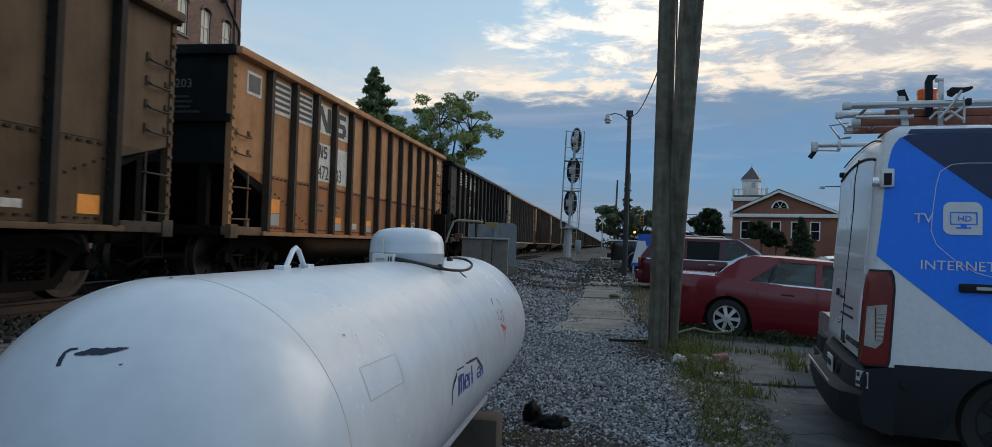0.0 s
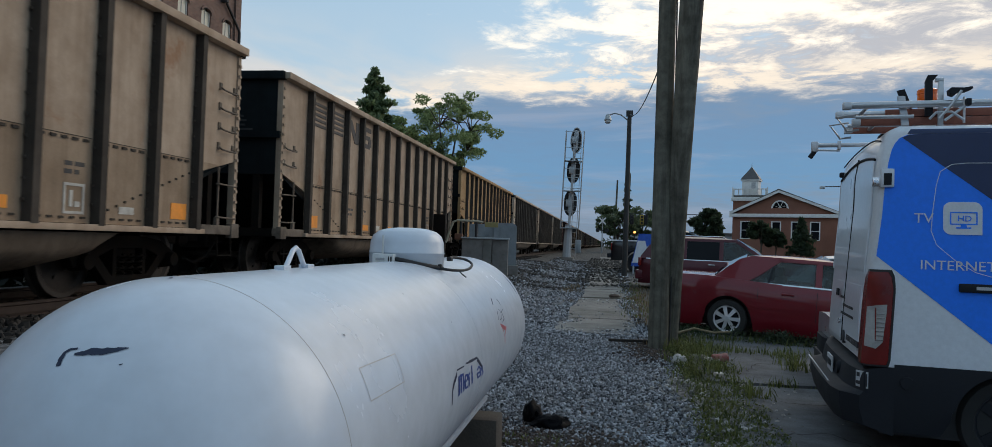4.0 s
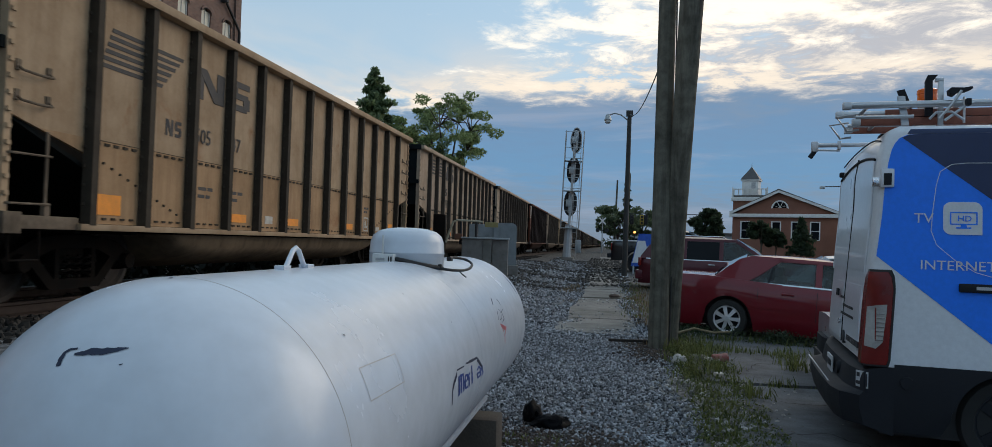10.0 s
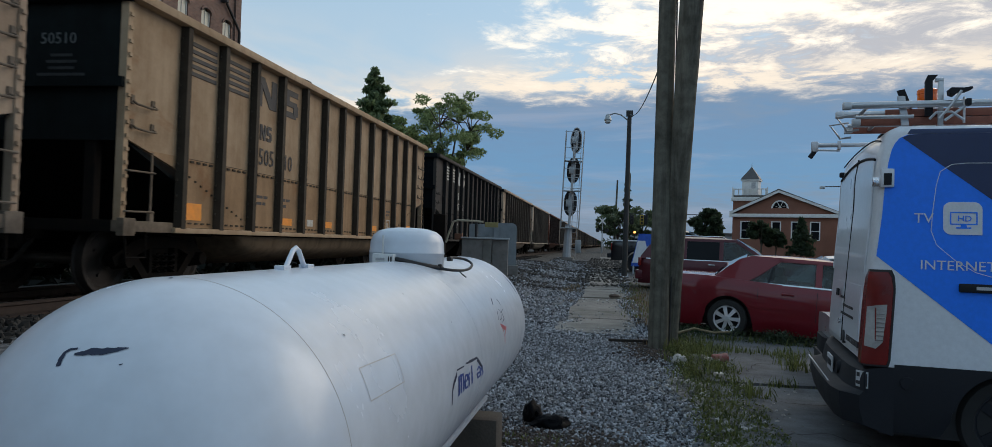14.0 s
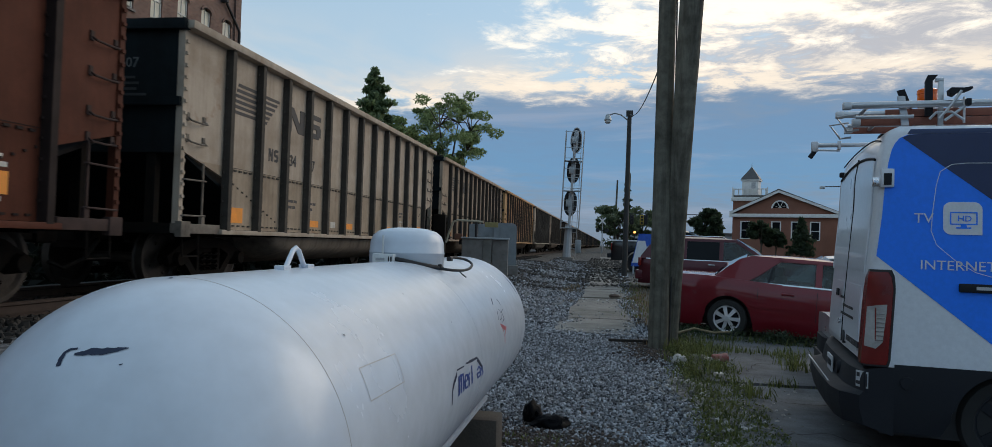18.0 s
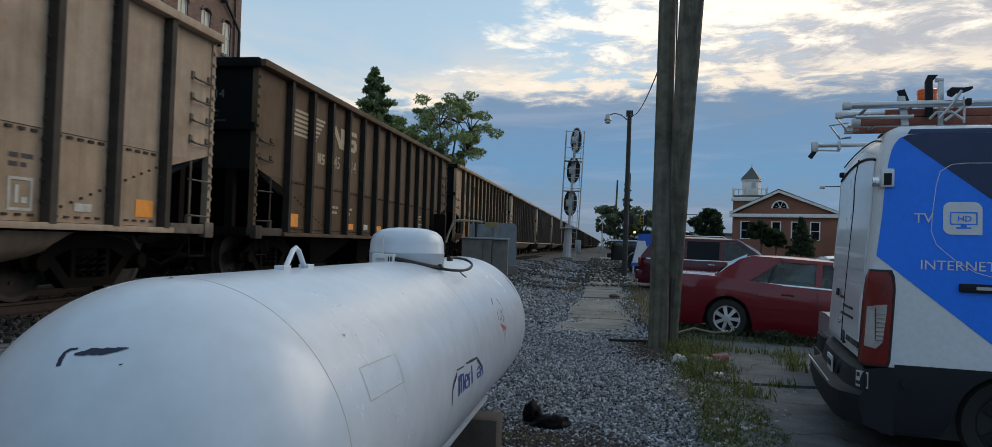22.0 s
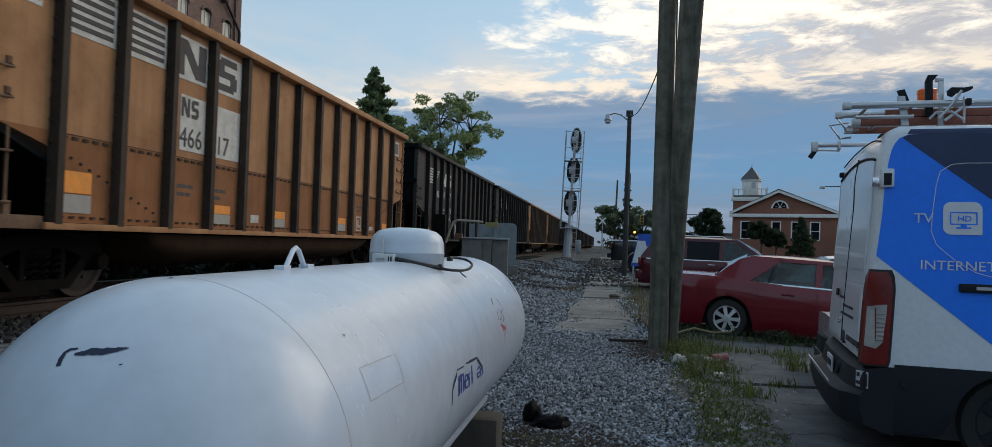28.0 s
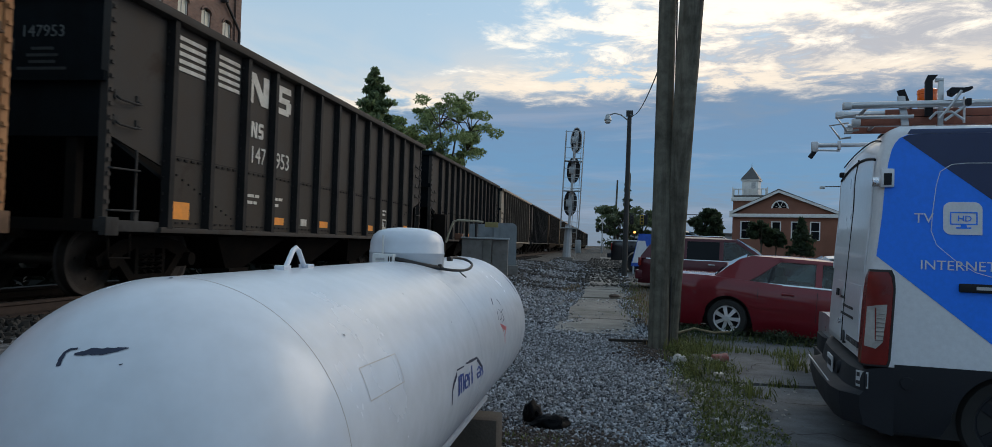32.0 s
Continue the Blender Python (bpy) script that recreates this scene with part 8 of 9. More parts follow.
    s = M().loft([[(bx - 1.5, byy - 1.5, 12.6), (bx + 1.5, byy - 1.5, 12.6), (bx + 1.5, byy + 1.5, 12.6), (bx - 1.5, byy + 1.5, 12.6)], [(bx - 0.05, byy - 0.05, 14.7), (bx + 0.05, byy - 0.05, 14.7), (bx + 0.05, byy + 0.05, 14.7), (bx - 0.05, byy + 0.05, 14.7)]])
    part("spire", s, SPIRE, b)
    part("finial", M().cyl((bx, byy, 14.6), (bx, byy, 15.4), 0.06, 0.02, 8), SPIRE, b)
    g = thing("white_shed", "white board-sided shed with small window near the church", "building", m=pose(33.5, 108.0, 0.3, 0, 0, 8))
    part("wall", M().box(0, 6.0, 0, 5, 0, 5.0, 0.03), TRIM_WHITE, g)
    part("roof", M().prism([(-0.3, 5.0), (6.3, 5.0), (3.0, 6.3)], "y", -0.2, 5.2), ROOF_GREY, g)
    part("window", M().box(0.8, 1.7, -0.03, 0.02, 1.2, 2.2), DARK_GLASS, g)
    k = thing("signboard", "blank white signboard on a dark lamp post by the church", "sign", m=pose(28.6, 100.0, 0.5, 0, 0, 8))
    part("board", M().box(0.4, 4.6, -0.1, 0.1, 3.4, 4.9, 0.02), TRIM_WHITE, k)
    part("post", M().cyl((2.2, 0.2, -0.5), (2.2, 0.2, 9.2), 0.14, 0.10, 10), DARK_POLE, k)
    part("arm", M().pipe([(2.2, 0.2, 8.8), (0.6, 0.2, 9.6), (-1.6, 0.2, 9.5)], 0.06, 8), DARK_POLE, k)
    part("lamp_head", M().box(-2.0, -1.4, 0.05, 0.35, 9.2, 9.55, 0.05), GALV, k)


church()


# ---- far street at the crossing ----
def far_street():
    x = thing("crossing_sign", "white crossbuck railway crossing sign with signal lamps", "railway sign", m=pose(-1.0, 96.0, 0.6, 0, 0, 0))
    part("post", M().cyl((0, 0, -0.3), (0, 0, 4.6), 0.07, n=10), GALV, x)
    for a in (45, -45):
        part("blade", M().box(-0.6, 0.6, -0.03 - 0.02 * (a > 0), 0.0 - 0.02 * (a > 0), -0.09, 0.09), TRIM_WHITE, x, at=Matrix.Translation((0, -0.1, 4.1)) @ Matrix.Rotation(radians(a), 4, "Y"))
    part("crossbar", M().box(-0.75, 0.75, -0.1, -0.02, 2.85, 2.95), SIGNAL_BLACK, x)
    for s_ in (-0.6, 0.6):
        part("lamp_disc", M().cyl((s_, -0.16, 2.9), (s_, -0.08, 2.9), 0.26, n=18), SIGNAL_BLACK, x)
    y = thing("crossing_signal", "distant crossing signal mast with black lamp discs", "railway sign", m=pose(-5.5, 101.0, 0.6))
    part("post", M().cyl((0, 0, -0.3), (0, 0, 3.6), 0.08, n=10), GALV, y)
    for s_ in (-0.55, 0.55):
        part("lamp_disc", M().cyl((s_, -0.16, 2.9), (s_, -0.08, 2.9), 0.32, n=18), SIGNAL_BLACK, y)
    part("notice", M().box(-0.35, 0.35, -0.1, -0.05, 0.9, 1.6), TRIM_WHITE, y)
    part("case", M().box(0.8, 1.6, 0, 0.8, -0.3, 1.6, 0.03), GALV, y)
    for px, py, h in ((2.6, 118.0, 13.0), (0.6, 108.0, 11.0)):
        p = thing("far_pole", "slim dark wooden pole far along the street", "utility pole", m=pose(px, py, 0.6, 0, 1.5, 0), group="far poles")
        part("shaft", M().cyl((0, 0, -0.5), (0, 0, h - 0.5), 0.18, 0.12, 10), WOOD, p)
    t = thing("traffic_lights", "row of dark traffic lights hung over the street", "traffic light", m=pose(2.6, 99.0, -0.15))
    part("span_wire", M().cyl((-1.5, 0, 6.0), (9.0, 0, 6.1), 0.05, n=6), RUBBER, t)
    for xx in (0.2, 1.5, 2.0, 4.6):
        hsg = part("housing", M().box(xx - 0.25, xx + 0.25, -0.2, 0.2, 4.6, 5.9, 0.05), SIGNAL_BLACK if xx != 1.5 else mat("yellow_housing", (0.35, 0.25, 0.03), 0.6), t)
        for k in range(3):
            part("visor", M().cyl((xx, -0.2, 4.85 + 0.4 * k), (xx, -0.42, 4.83 + 0.4 * k), 0.15, n=12), SIGNAL_BLACK, hsg)
    g = thing("lit_street_lamp", "glowing orange sodium lamp far down the street", "street lamp", m=pose(3.18, 98.0, 1.0))
    part("post", M().cyl((0, 0, -1.3), (0, 0, 2.2), 0.06, n=8), DARK_POLE, g)
    part("globe", M().lathe([(0.02, -0.15), (0.13, -0.10), (0.17, 0), (0.13, 0.10), (0.02, 0.15)], 16, Matrix.Translation((0, 0, 2.4))), mat("glowing_sodium_globe", (0.9, 0.5, 0.2), 0.5, emit=((1.0, 0.36, 0.08), 2.6)), g)
    b = thing("far_store", "low pale store building far along the street", "building", m=pose(2.0, 150.0, 0.6, 0, 0, 5))
    part("wall", M().box(0, 30, 0, 15, -1, 3.8), mat("pale_stucco", (0.35, 0.37, 0.38), 0.8, amount=0.4, scale=0.5), b)
    part("roof", M().box(-0.3, 30.3, -0.3, 15.3, 3.8, 4.2), ROOF_GREY, b)
    for i in range(5):
        part("window", M().box(2 + i * 5.5, 5 + i * 5.5, -0.05, 0.02, 0.4, 2.6), DARK_GLASS, b)


far_street()


# ---- trees, weeds, litter ----
BARK = mat("tree_bark", (0.09, 0.07, 0.05), 0.9, dark=(0.045, 0.036, 0.028), amount=0.6, scale=5, bump=0.5, streak=0.5)


def leaf_mat(name, lo, hi):
    m = bpy.data.materials.new(name)
    m.use_nodes = True
    t = m.node_tree
    add, link = nodes_of(t)
    out, b = add("ShaderNodeOutputMaterial"), add("ShaderNodeBsdfPrincipled", Roughness=0.6)
    tr, mx = add("ShaderNodeBsdfTranslucent"), add("ShaderNodeMixShader")
    geo = add("ShaderNodeNewGeometry")
    r = ramp_of(add("ShaderNodeValToRGB"), [(0.0, lo), (1.0, hi)])
    link(geo.outputs["Random Per Island"], r.inputs[0])
    link(r.outputs[0], b.inputs["Base Color"])
    link(r.outputs[0], tr.inputs[0])
    mx.inputs[0].default_value = 0.5
    link(b.outputs[0], mx.inputs[1])
    link(tr.outputs[0], mx.inputs[2])
    link(mx.outputs[0], out.inputs[0])
    return m


LEAF = leaf_mat("broad_leaves", (0.13, 0.19, 0.07), (0.36, 0.43, 0.19))
NEEDLE = leaf_mat("dark_conifer_sprays", (0.09, 0.14, 0.07), (0.24, 0.31, 0.15))
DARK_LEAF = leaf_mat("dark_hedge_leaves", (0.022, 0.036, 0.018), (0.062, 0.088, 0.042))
MID_LEAF = leaf_mat("street_tree_leaves", (0.06, 0.085, 0.045), (0.15, 0.19, 0.10))
# near black: shade is put into the leaf colour
SHADE_LEAF = leaf_mat("near_black_shade_leaves", (0.003, 0.005, 0.002), (0.009, 0.013, 0.006))
WEED = leaf_mat("roadside_weeds", (0.036, 0.055, 0.014), (0.16, 0.18, 0.055))
STRAW = leaf_mat("dry_weeds", (0.085, 0.060, 0.032), (0.21, 0.15, 0.075))


def leaves(name, parent, material, blobs, size, seed, droop=0.0, label=""):
    """Many small bent leaves, gathered in uneven clumps. blobs: (x, y, z, rx, ry, rz, how many)."""
    rnd = np.random.default_rng(seed)
    P = []
    for x, y, z, rx, ry, rz, n in blobs:
        d = rnd.normal(size=(n, 3))
        d /= np.linalg.norm(d, axis=1)[:, None]
        rad = rnd.uniform(0.15, 1.0, n) ** 0.45
        P.append(np.array((x, y, z)) + d * rad[:, None] * (rx, ry, rz))
    P = np.concatenate(P)
    n = len(P)
    u = rnd.normal(size=(n, 3))
    u[:, 2] -= droop
    u /= np.linalg.norm(u, axis=1)[:, None]
    w = np.cross(u, rnd.normal(size=(n, 3)))
    w /= np.linalg.norm(w, axis=1)[:, None]
    s = size * rnd.uniform(0.55, 1.3, n)[:, None]
    v = np.stack([P - u * s, P + w * s * 0.42, P + u * s, P - w * s * 0.42], 1).reshape(-1, 3)
    f = np.arange(4 * n).reshape(-1, 4)
    me = bpy.data.meshes.new(name)
    me.from_pydata(v.tolist(), [], f.tolist())
    me.materials.append(material)
    ob = new(name, me)
    ob.parent = parent
    if label:
        ob["label"] = label
    return ob


def broad_tree(x, y, z, h, spread, seed, label, material=LEAF, leaf=0.22, count=4200, gaps=1.0, group=""):
    tr = thing("tree", label, "tree", m=pose(x, y, z), group=group)
    rnd = random.Random(seed)
    s = M()
    trunk_h = h * 0.42
    s.pipe([(0, 0, -0.3), (0.05 * h * 0.1, 0, trunk_h * 0.5), (0.02 * h, 0.01 * h, trunk_h)], lambda u: h * 0.030 * (1 - 0.45 * u), 10)
    blobs = []
    clumps = max(30, int(count / 130))
    forks = []
    for i in range(9):
        a = 2 * math.pi * i / 9 + rnd.uniform(-0.4, 0.4)
        r = spread * rnd.uniform(0.25, 0.6)
        base = Vector((0.02 * h * rnd.random(), 0.01 * h, trunk_h * rnd.uniform(0.6, 1.0)))
        tip = Vector((r * math.cos(a), r * math.sin(a), h * rnd.uniform(0.55, 0.85)))
        s.pipe([base, base.lerp(tip, 0.5) + Vector((0, 0, h * 0.03)), tip], lambda u: h * 0.011 * (1 - 0.7 * u), 6)
        forks.append(tip)
    # clumps fill an uneven dome; some of it stays open
    low, rz = h * 0.40, h * 0.30
    while len(blobs) < clumps:
        d = Vector((rnd.gauss(0, 1), rnd.gauss(0, 1), rnd.gauss(0, 1))).normalized() * rnd.uniform(0.12, 1.0) ** 0.5
        c = Vector((d.x * spread, d.y * spread, h * 0.69 + d.z * rz))
        if noise.noise(c * (2.6 / spread) + Vector((seed, 0, 0))) < -0.12 or c.z < low:
            continue
        c *= 1 + 0.12 * noise.noise(c * 0.9)
        q = spread * rnd.uniform(0.10, 0.20) * gaps
        blobs.append((c.x, c.y, c.z, q * 1.2, q * 1.2, q * 0.75, int(count / clumps * rnd.uniform(0.6, 1.4))))
        near = min(forks, key=lambda t_: (t_ - c).length)
        s.pipe([near, near.lerp(c, 0.5) + Vector((0, 0, 0.05 * spread)), c], lambda u: h * 0.004 * (1 - 0.7 * u), 4)
    part("trunk", s, BARK, tr, smooth=40)
    leaves("crown", tr, material, blobs, leaf, seed)
    return tr


def conifer(x, y, z, h, spread, seed, label, count=5000, group="", droop=0.6, leaf=0.24, material=NEEDLE):
    tr = thing("tree", label, "tree", m=pose(x, y, z), group=group)
    rnd = random.Random(seed)
    s = M().pipe([(0, 0, -0.3), (0.03 * h * 0.2, 0, h * 0.5), (0, 0, h)], lambda u: h * 0.022 * (1 - 0.9 * u), 8)
    blobs = []
    for i in range(54):
        u = (i + 0.5) / 54
        zz = h * (0.16 + 0.84 * u)
        r = spread * (1 - u) ** 0.8 * (0.55 + 0.6 * (0.5 + 0.5 * math.sin(i * 0.95))) * rnd.uniform(0.75, 1.15)
        a = i * 2.4 + rnd.uniform(-0.5, 0.5)
        tip = (r * math.cos(a), r * math.sin(a), zz - r * 0.12)
        s.pipe([(0, 0, zz), tip], lambda q: h * 0.005 * (1 - 0.7 * q), 5)
        for k in (0.45, 0.9):
            blobs.append((tip[0] * k, tip[1] * k, zz - 0.1 * r * k, r * 0.38 + 0.15, r * 0.38 + 0.15, r * 0.10 + 0.15, int(count / 108)))
    part("trunk", s, BARK, tr, smooth=40)
    leaves("crown", tr, material, blobs, leaf, seed, droop)
    return tr


conifer(-19.35, 57.5, 0.1, 15.3, 5.4, 3, "tall dark conifer behind the train", 15000, leaf=0.26)
broad_tree(-12.3, 53.6, 0.1, 12.9, 3.7, 14, "leafy broad tree with airy crown behind the train", count=12000, gaps=0.80, leaf=0.135)
broad_tree(-15.9, 55.5, 0.1, 11.3, 3.0, 5, "lower leafy tree behind the train", count=5200, leaf=0.2)
broad_tree(-22.6, 60.0, 0.1, 12.6, 3.6, 6, "lower leafy tree behind the train", count=5200, leaf=0.2)
broad_tree(13.4, 103.3, 0.5, 6.4, 2.3, 7, "round dark tree beside the church lot", DARK_LEAF, 0.35, 4200, 1.5)
broad_tree(19.3, 99.2, 0.5, 5.0, 1.7, 8, "dark bushy tree before the church", DARK_LEAF, 0.33, 3600, 1.4)
broad_tree(21.4, 100.5, 0.5, 3.6, 1.3, 18, "dark bushy tree before the church", DARK_LEAF, 0.33, 2600, 1.4)
conifer(24.4, 99.9, 0.4, 5.4, 1.7, 9, "dark cone-shaped evergreen before the church", 3600, droop=-0.6, leaf=0.28, material=DARK_LEAF)
conifer(2.2, 104.0, 0.5, 10.8, 1.0, 10, "slender dark evergreen down the street", 2200, material=DARK_LEAF)
broad_tree(1.0, 103.0, 0.5, 6.8, 3.6, 11, "green street tree beyond the railway crossing", MID_LEAF, 0.30, 3600, 1.2)
broad_tree(4.6, 108.0, 0.5, 7.0, 3.4, 12, "green street tree beyond the railway crossing", MID_LEAF, 0.30, 2600, 1.2)


def far_woods():
    ob_parent = None
    rnd = random.Random(4)
    blobs = []
    for i in range(150):
        a = radians(-50 + 115 * i / 149)
        d = rnd.uniform(190, 260)
        x, y = d * math.sin(a), d * math.cos(a)
        h = rnd.uniform(3.0, 5.5)
        if abs(x + 7.5 - 0.0) < 6:
            continue
        blobs.append((x, y, h * 0.5, 4.5, 3.0, h * 0.7, 90))
    ob = leaves("far_woods", None, DARK_LEAF, blobs, 0.9, 20)
    tagged(ob, "low dark belt of distant trees", "woods", kind="stuff")


far_woods()


def blades(name, label, spots, material, seed, lo, hi, lean=0.5, wide=0.006):
    """Grass blades: spots are (x, y, spread, how many)."""
    rnd = random.Random(seed)
    v, f = [], []
    for x, y, sp, n in spots:
        for i in range(n):
            px, py = x + rnd.gauss(0, sp), y + rnd.gauss(0, sp)
            h = rnd.uniform(lo, hi)
            a = rnd.uniform(0, 6.28)
            dx, dy = math.cos(a), math.sin(a)
            b = rnd.uniform(0.1, lean) * h
            z = height(px, py) - 0.01
            w = wide * rnd.uniform(0.6, 1.6)
            k = len(v)
            v += [(px - dy * w, py + dx * w, z), (px + dy * w, py - dx * w, z), (px + dx * b * 0.35 + dy * w * 0.8, py + dy * b * 0.35 - dx * w * 0.8, z + h * 0.6), (px + dx * b * 0.35 - dy * w * 0.8, py + dy * b * 0.35 + dx * w * 0.8, z + h * 0.6), (px + dx * b, py + dy * b, z + h)]
            f += [(k, k + 1, k + 2, k + 3), (k + 3, k + 2, k + 4)]
    me = bpy.data.meshes.new(name)
    me.from_pydata(v, [], f)
    me.materials.append(material)
    return tagged(new(name, me), label, "weeds", kind="stuff")


rw = random.Random(31)
verge = [(0.92 + 0.035 * (y_ - 5) + rw.uniform(-0.12, 0.30), y_ + rw.uniform(-0.1, 0.1), 0.10, 46) for y_ in [4.4 + 0.09 * i for i in range(68)]]
tufts = [(1.02, 9.9, 0.13, 150), (1.2, 10.4, 0.15, 170), (1.25, 9.4, 0.12, 120), (1.0, 10.9, 0.1, 100), (1.5, 11.2, 0.2, 140), (1.12, 8.9, 0.12, 100), (1.29, 11.7, 0.16, 160), (1.26, 10.4, 0.10, 120), (1.03, 10.9, 0.10, 120), (1.40, 9.3, 0.13, 110), (1.48, 7.8, 0.10, 90), (2.42, 10.8, 0.10, 70), (2.40, 10.2, 0.10, 80), (2.38, 9.7, 0.10, 80)]
joints = [(1.2 + 0.28 * i + rw.uniform(-0.1, 0.1), 8.46 + rw.uniform(-0.05, 0.05), 0.07, 36) for i in range(14)] + [(3.35 + rw.uniform(-0.06, 0.06), 8.6 + 0.22 * i, 0.07, 40) for i in range(14)]
joints += [(1.6 + 0.3 * i, 11.15 + rw.uniform(-0.12, 0.12), 0.14, 44) for i in range(12)] + [(1.6 + 0.34 * i, 12.7 + rw.uniform(-0.2, 0.2), 0.16, 60) for i in range(14)]
blades("weeds", "green weeds and grass on the gravel's edge", verge, WEED, 41, 0.02, 0.085, 1.2)
blades("tall_weeds", "tall green weeds round the wooden poles", tufts + [(x_, y_, s_, n_ // 4) for x_, y_, s_, n_ in joints], WEED, 42, 0.05, 0.24, 1.1)
blades("joint_grass", "grass growing in the paving joints", joints, WEED, 43, 0.03, 0.13, 0.8)
blades("dry_stalks", "dry brown weed stalks beside poles and path", [(0.75, 11.4, 0.2, 60), (0.62, 14.5, 0.15, 50), (0.64, 17.5, 0.18, 70), (0.66, 20.5, 0.2, 120), (0.7, 24.0, 0.25, 140), (-1.0, 19.0, 0.14, 60), (1.15, 11.6, 0.25, 50)] + [(0.95 + rw.uniform(-0.25, 0.3), 15.0 + 0.4 * i, 0.2, 46) for i in range(26)] + [(-1.15 + rw.uniform(-0.2, 0.2), 23.2 + rw.uniform(-1.2, 1.2), 0.12, 60) for i in range(6)], STRAW, 44, 0.03, 0.13, 1.4)
blades("path_weeds", "green weeds along the footpath's edge", [(0.72, 16.0 + 1.1 * i, 0.22, 70) for i in range(10)], WEED, 45, 0.03, 0.13, 0.8)


# mulch of dark dirt round the poles
MULCH = stone_mat("dark_wood_chips", (0.030, 0.022, 0.018), (0.095, 0.065, 0.05))
stone_bits("bark_dirt", "dark reddish dirt and bark round the pole foot", 1500, lambda r: (0.66 + r.normal() * 0.20, 11.0 + r.normal() * 0.55), 0.012, 0.03, MULCH, 6)
RUBBLE = stone_mat("pale_rubble", (0.10, 0.095, 0.085), (0.42, 0.40, 0.37))
stone_bits("rubble", "pale broken rubble among the weeds", 1500, lambda r: (1.05 + 0.05 * (r.random() * 5) + r.normal() * 0.26, 4.6 + 4.4 * r.random()), 0.008, 0.034, RUBBLE, 7)
stone_bits("path_debris", "loose stones and dirt strewn over the path", 1000, lambda r: (-0.25 + r.normal() * 0.6, 12.7 + 26 * r.random() ** 1.2), 0.010, 0.03, GRAVEL, 9)
stone_bits("edge_gravel", "gravel spilled over the footpath's edges", 5200, lambda r: ((-0.98 + abs(r.normal()) * 0.22 - 0.12) if r.random() < 0.62 else (0.50 - r.normal() * 0.13), 12.4 + 24 * r.random() ** 1.5), 0.014, 0.036, GRAVEL, 19)
stone_bits("end_gravel", "gravel spilled over the footpath's end", 1500, lambda r: (r.uniform(-1.0, 0.5), 12.45 + abs(r.normal()) * 0.30), 0.014, 0.034, GRAVEL, 29)
stone_bits("lot_grit", "dark grit strewn on the paving", 500, lambda r: (1.3 + 2.2 * r.random(), 4.2 + 4.5 * r.random()), 0.008, 0.02, MULCH, 10)


def lump(name, label, category, material, at, size, seed, fold=0.0):
    bm = bmesh.new()
    bmesh.ops.create_icosphere(bm, subdivisions=3, radius=1.0)
    for q in bm.verts:
        d = 1 + 0.35 * noise.noise(q.co * 1.6 + Vector((seed, 0, 0))) + 0.20 * noise.noise(q.co * 4 + Vector((0, seed, 0))) + fold * (0.12 - abs(noise.noise(q.co * 3.1 + Vector((7, seed, 3)))) * 0.55)
        q.co = Vector((q.co.x * size[0] * d, q.co.y * size[1] * d, max(-0.3, q.co.z) * size[2] * d))
    s = M().take(bm)
    return solid(name, s, material, label, category, m=Matrix.Translation(at), smooth=60)


BAG = mat("black_plastic_film", (0.005, 0.005, 0.006), 0.55, amount=0.2, bump=0.6, fine=25, spec=0.05)
lump("black_rag", "crumpled black plastic bag lying on gravel", "bag", BAG, (-0.61, 6.25, 0.05), (0.085, 0.11, 0.115), 1, 1.0)
lump("black_rag", "crumpled black plastic bag lying on gravel", "bag", BAG, (-0.44, 6.08, 0.025), (0.14, 0.10, 0.075), 5, 1.0)
lump("pale_rock", "pale broken concrete chunk by the poles", "rock", mat("pale_concrete_chunk", (0.48, 0.46, 0.43), 0.9, amount=0.5, scale=9, bump=0.4), (0.93, 9.78, 0.05), (0.10, 0.08, 0.085), 9)
lump("pale_rock", "pale broken concrete chunk by the poles", "rock", CONCRETE, (1.16, 9.95, 0.05), (0.16, 0.08, 0.07), 12)
lump("dirt_clod", "dark clod of dirt on the footpath", "dirt", MULCH, (0.15, 20.5, 0.13), (0.14, 0.12, 0.06), 15)
solid("timber_scrap", M().box(-0.33, 0.33, -0.04, 0.04, 0, 0.04, 0.008), TIE, "dark weathered timber lying by the pole", "timber", m=pose(0.35, 11.6, 0.03, 0, 0, 8))
solid("crushed_cup", M().cyl((0, 0, 0.05), (0.2, 0.02, 0.06), 0.05, 0.06, 14), mat("red_paper_cup", (0.26, 0.045, 0.035), 0.6, dark=(0.4, 0.36, 0.33), amount=0.6, scale=18), "crushed red and white paper cup on paving", "cup", m=pose(1.36, 9.95, 0.03, 0, 0, 10))
solid("paper_scrap", M().box(0, 0.22, 0, 0.10, 0, 0.05, 0.015), PLACARD, "white scrap of paper on paving", "litter", m=pose(1.24, 9.9, 0.04, 0, 0, 5))
solid("paper_scrap", M().box(0, 0.10, 0, 0.07, 0, 0.04, 0.012), PLACARD, "white scrap of paper on paving", "litter", m=pose(1.25, 8.75, 0.04, 10, 0, 30))
solid("fallen_branch", M().pipe([(0, 0, 0.06), (0.3, 0.05, 0.16), (0.6, -0.03, 0.12), (0.85, 0.05, 0.14)], lambda u: 0.022 * (1 - 0.5 * u), 8), DRY, "dry broken branch lying among weeds", "branch", m=pose(1.05, 12.0, 0.08, 0, 0, -6))


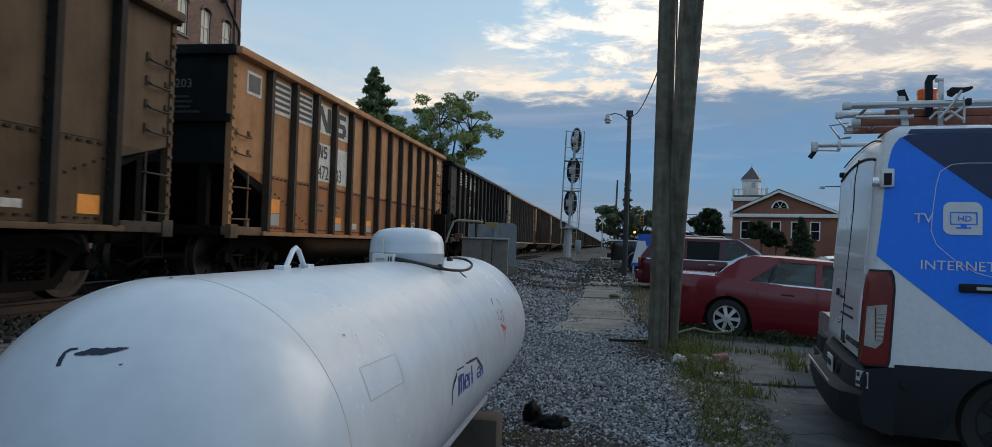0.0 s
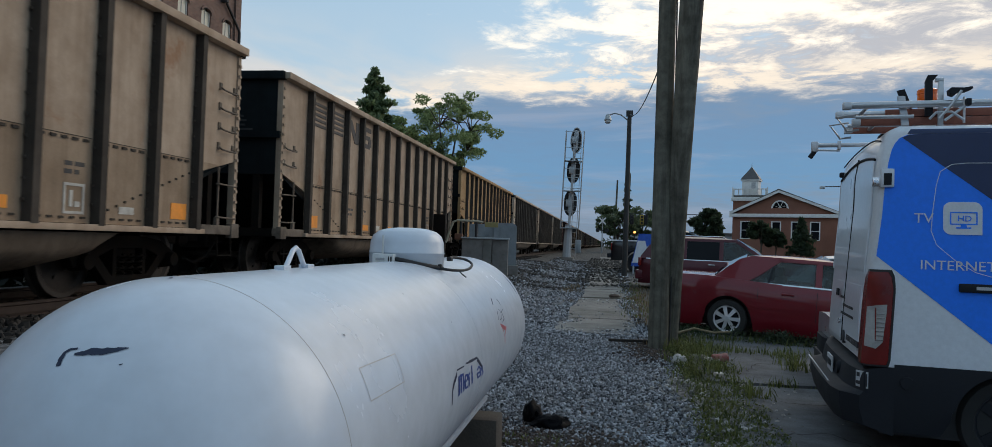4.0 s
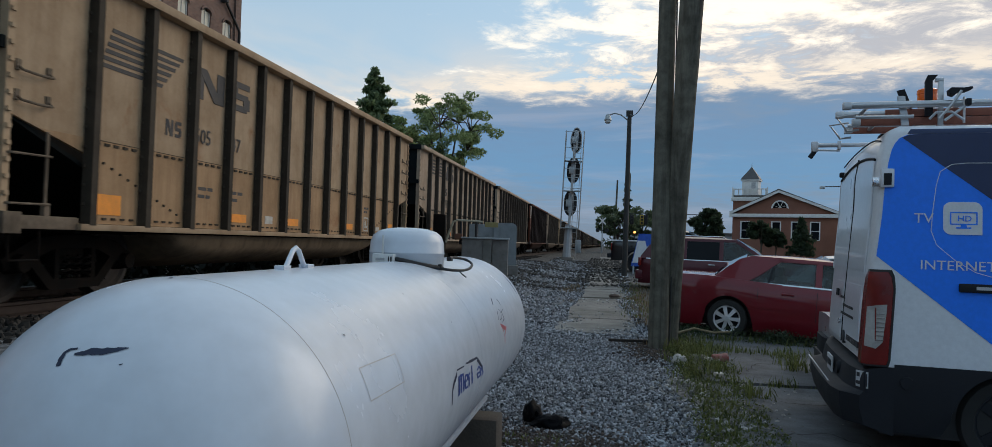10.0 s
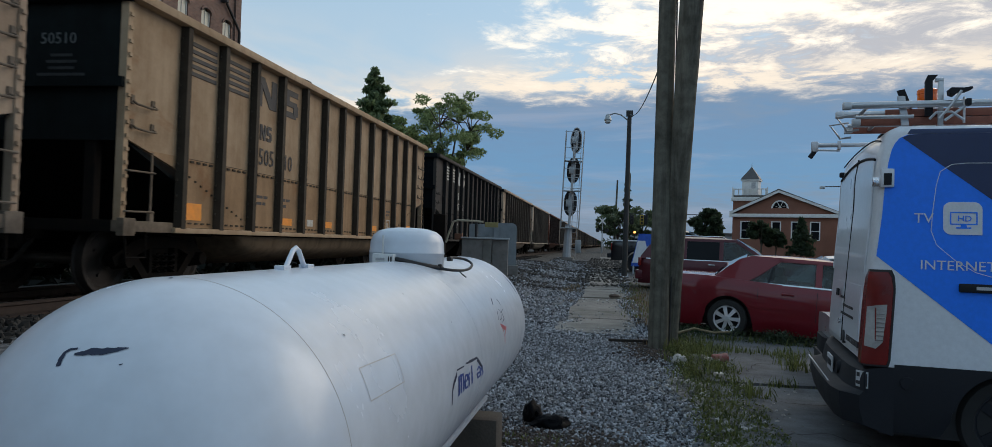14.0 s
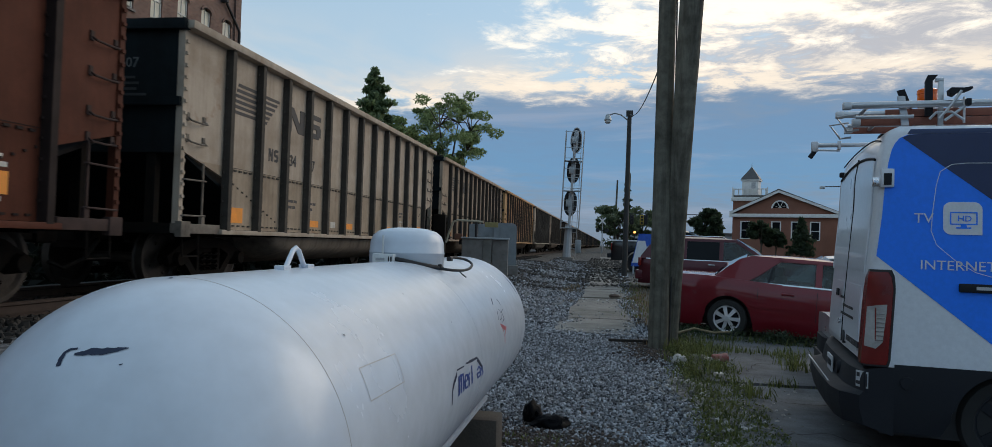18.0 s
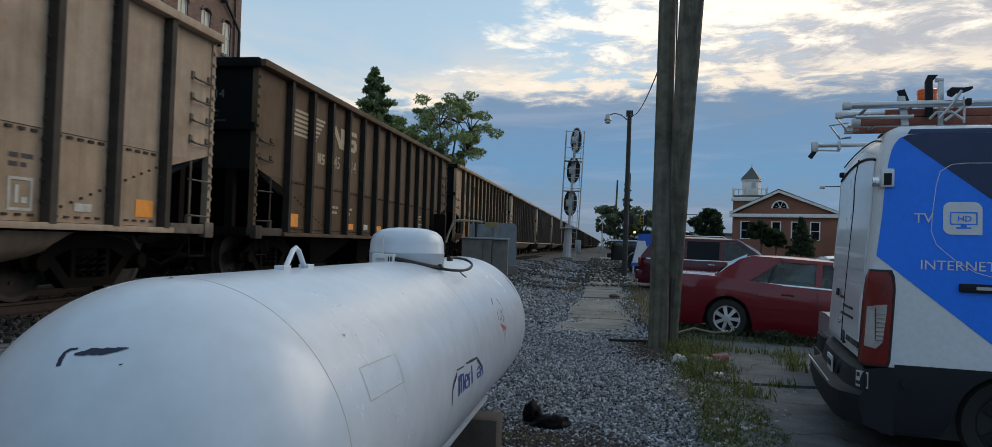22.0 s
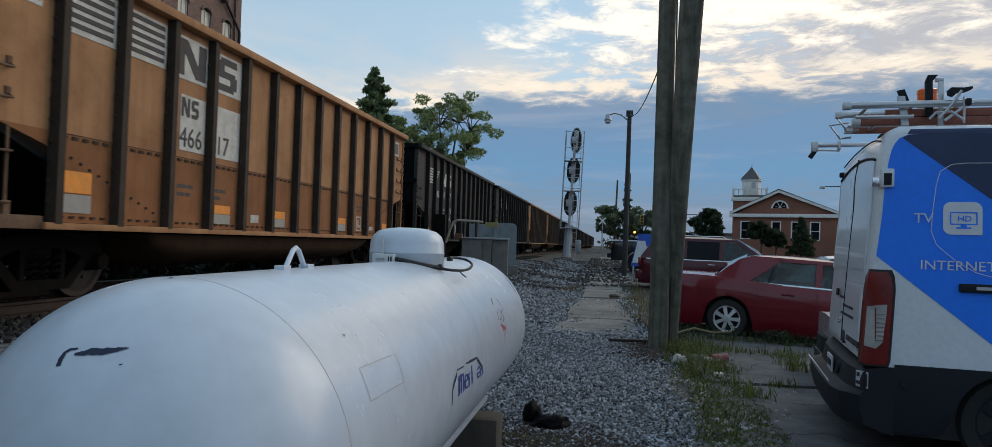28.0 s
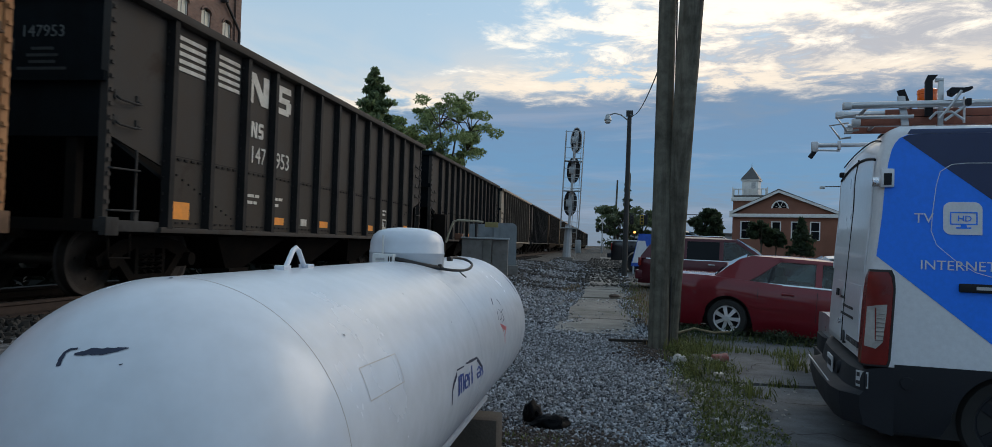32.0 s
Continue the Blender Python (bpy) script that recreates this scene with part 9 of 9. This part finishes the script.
# low broad-leaved weeds among the rubble and round the poles, and dark ones as shade under the sedan
rl = random.Random(77)
leafy = [(1.0 + 0.04 * (y_ - 5) + rl.uniform(-0.25, 0.35), y_, 0.03, 0.10, 0.10, 0.035, 26) for y_ in [4.3 + 0.028 * i for i in range(220)]]
leafy += [(1.15 + rl.gauss(0, 0.16), 9.9 + rl.gauss(0, 0.6), 0.10, 0.14, 0.14, 0.10, 40) for i in range(22)]
leaves("weed_leaves", None, WEED, leafy, 0.018, 50)
tagged(bpy.data.objects["weed_leaves"], "low leafy green weeds among pale rubble", "weeds", kind="stuff")
# dark leaves fill the gap below the sedan in place of its shadow
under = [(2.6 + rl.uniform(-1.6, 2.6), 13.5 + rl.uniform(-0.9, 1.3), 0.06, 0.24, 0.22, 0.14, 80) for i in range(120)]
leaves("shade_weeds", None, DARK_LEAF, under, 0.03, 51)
tagged(bpy.data.objects["shade_weeds"], "dark weeds round the parked sedan, standing in for its shadow", "weeds", kind="stuff")
# unseen screen of leaves, added to block light under the train
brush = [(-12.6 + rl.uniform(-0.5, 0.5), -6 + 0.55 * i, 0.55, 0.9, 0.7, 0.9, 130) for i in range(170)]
leaves("brush", None, SHADE_LEAF, brush, 0.20, 52)
tagged(bpy.data.objects["brush"], "unseen near-black brush added beyond the track to block light", "brush", kind="stuff")
stone_bits("soil_patch", "dark brown soil with chips near the tank foot", 3200, lambda r: (-0.45 + r.normal() * 0.42, 5.35 + abs(r.normal()) * 0.42), 0.008, 0.022, MULCH, 61)
blades("soil_weeds", "sparse weeds on brown soil near the tank", [(-0.5 + rl.gauss(0, 0.35), 5.5 + rl.gauss(0, 0.2), 0.05, 12) for i in range(16)], WEED, 62, 0.02, 0.07, 1.0)
DIRT_BITS = stone_mat("dark_dirt_clods", (0.018, 0.016, 0.014), (0.10, 0.09, 0.08))
ridges = [(rl.uniform(-4.2, 0.3), 22 + 22 * rl.random() ** 1.2, rl.uniform(0.25, 0.7)) for i in range(26)]


def ridge_place(r):
    x_, y_, w_ = ridges[int(r.integers(0, len(ridges)))]
    return x_ + r.normal() * w_ * 1.3, y_ + r.normal() * w_ * 0.6


stone_bits("dirt_ridges", "dark dirt and broken bits strewn over ballast", 5200, ridge_place, 0.02, 0.065, DIRT_BITS, 63)
stone_bits("far_rubble", "broken concrete bits and dirt over the far path", 900, lambda r: (r.uniform(-1.2, 0.6), 26 + 26 * r.random()), 0.03, 0.09, DIRT_BITS, 64)


# ---- what moves ----
# how far each car stands off the even spacing, for the cars differ a little in length
OFFSET = {-1: -0.24, 0: -0.07, 1: 0.07, 2: -0.02, 3: -0.10, 4: -0.05, 5: 0.10, 6: 0.30, 7: 0.63, 8: 0.53, 9: 0.33, 10: 0.22, 11: -0.13, 12: -0.45, 13: -0.52, 14: -0.58, 15: -0.17, 16: -0.43,
          17: -0.25, 18: 0.05, 19: 0.05, 20: -0.06, 21: -0.28, 22: -0.62, 23: -0.58, 24: -0.90, 25: -0.09, 26: -0.02, 27: -0.06, 28: 0.20, 29: 0.07, 30: -0.03, 31: 0.0, 32: -0.05, 33: -0.18,
          34: -0.19, 35: -0.02, 36: -0.09, 37: 0.0, 38: 0.18, 39: 0.22}


def motions():
    for k, car in cars:
        walk(car, [(t, Matrix.Translation((TRACK_X, START + STEP * k - SPEED * t + OFFSET.get(k, 0.2), RAIL_Z))) for t in range(33)])
    # the wheels roll: all that stand alike in their trucks share one turning
    for dy, group in wheelsets.items():
        first = group[0]
        walk(first, [(i / FPS, Matrix.Translation((0, dy, 0.457)) @ Matrix.Rotation((SPEED * i / FPS / 0.457) % (2 * math.pi), 4, "X")) for i in range(32 * FPS + 1)])
        keys = first.animation_data
        for other in group[1:]:
            other.rotation_mode = "QUATERNION"
            data = other.animation_data_create()
            data.action, data.action_slot = keys.action, keys.action_slot


motions()
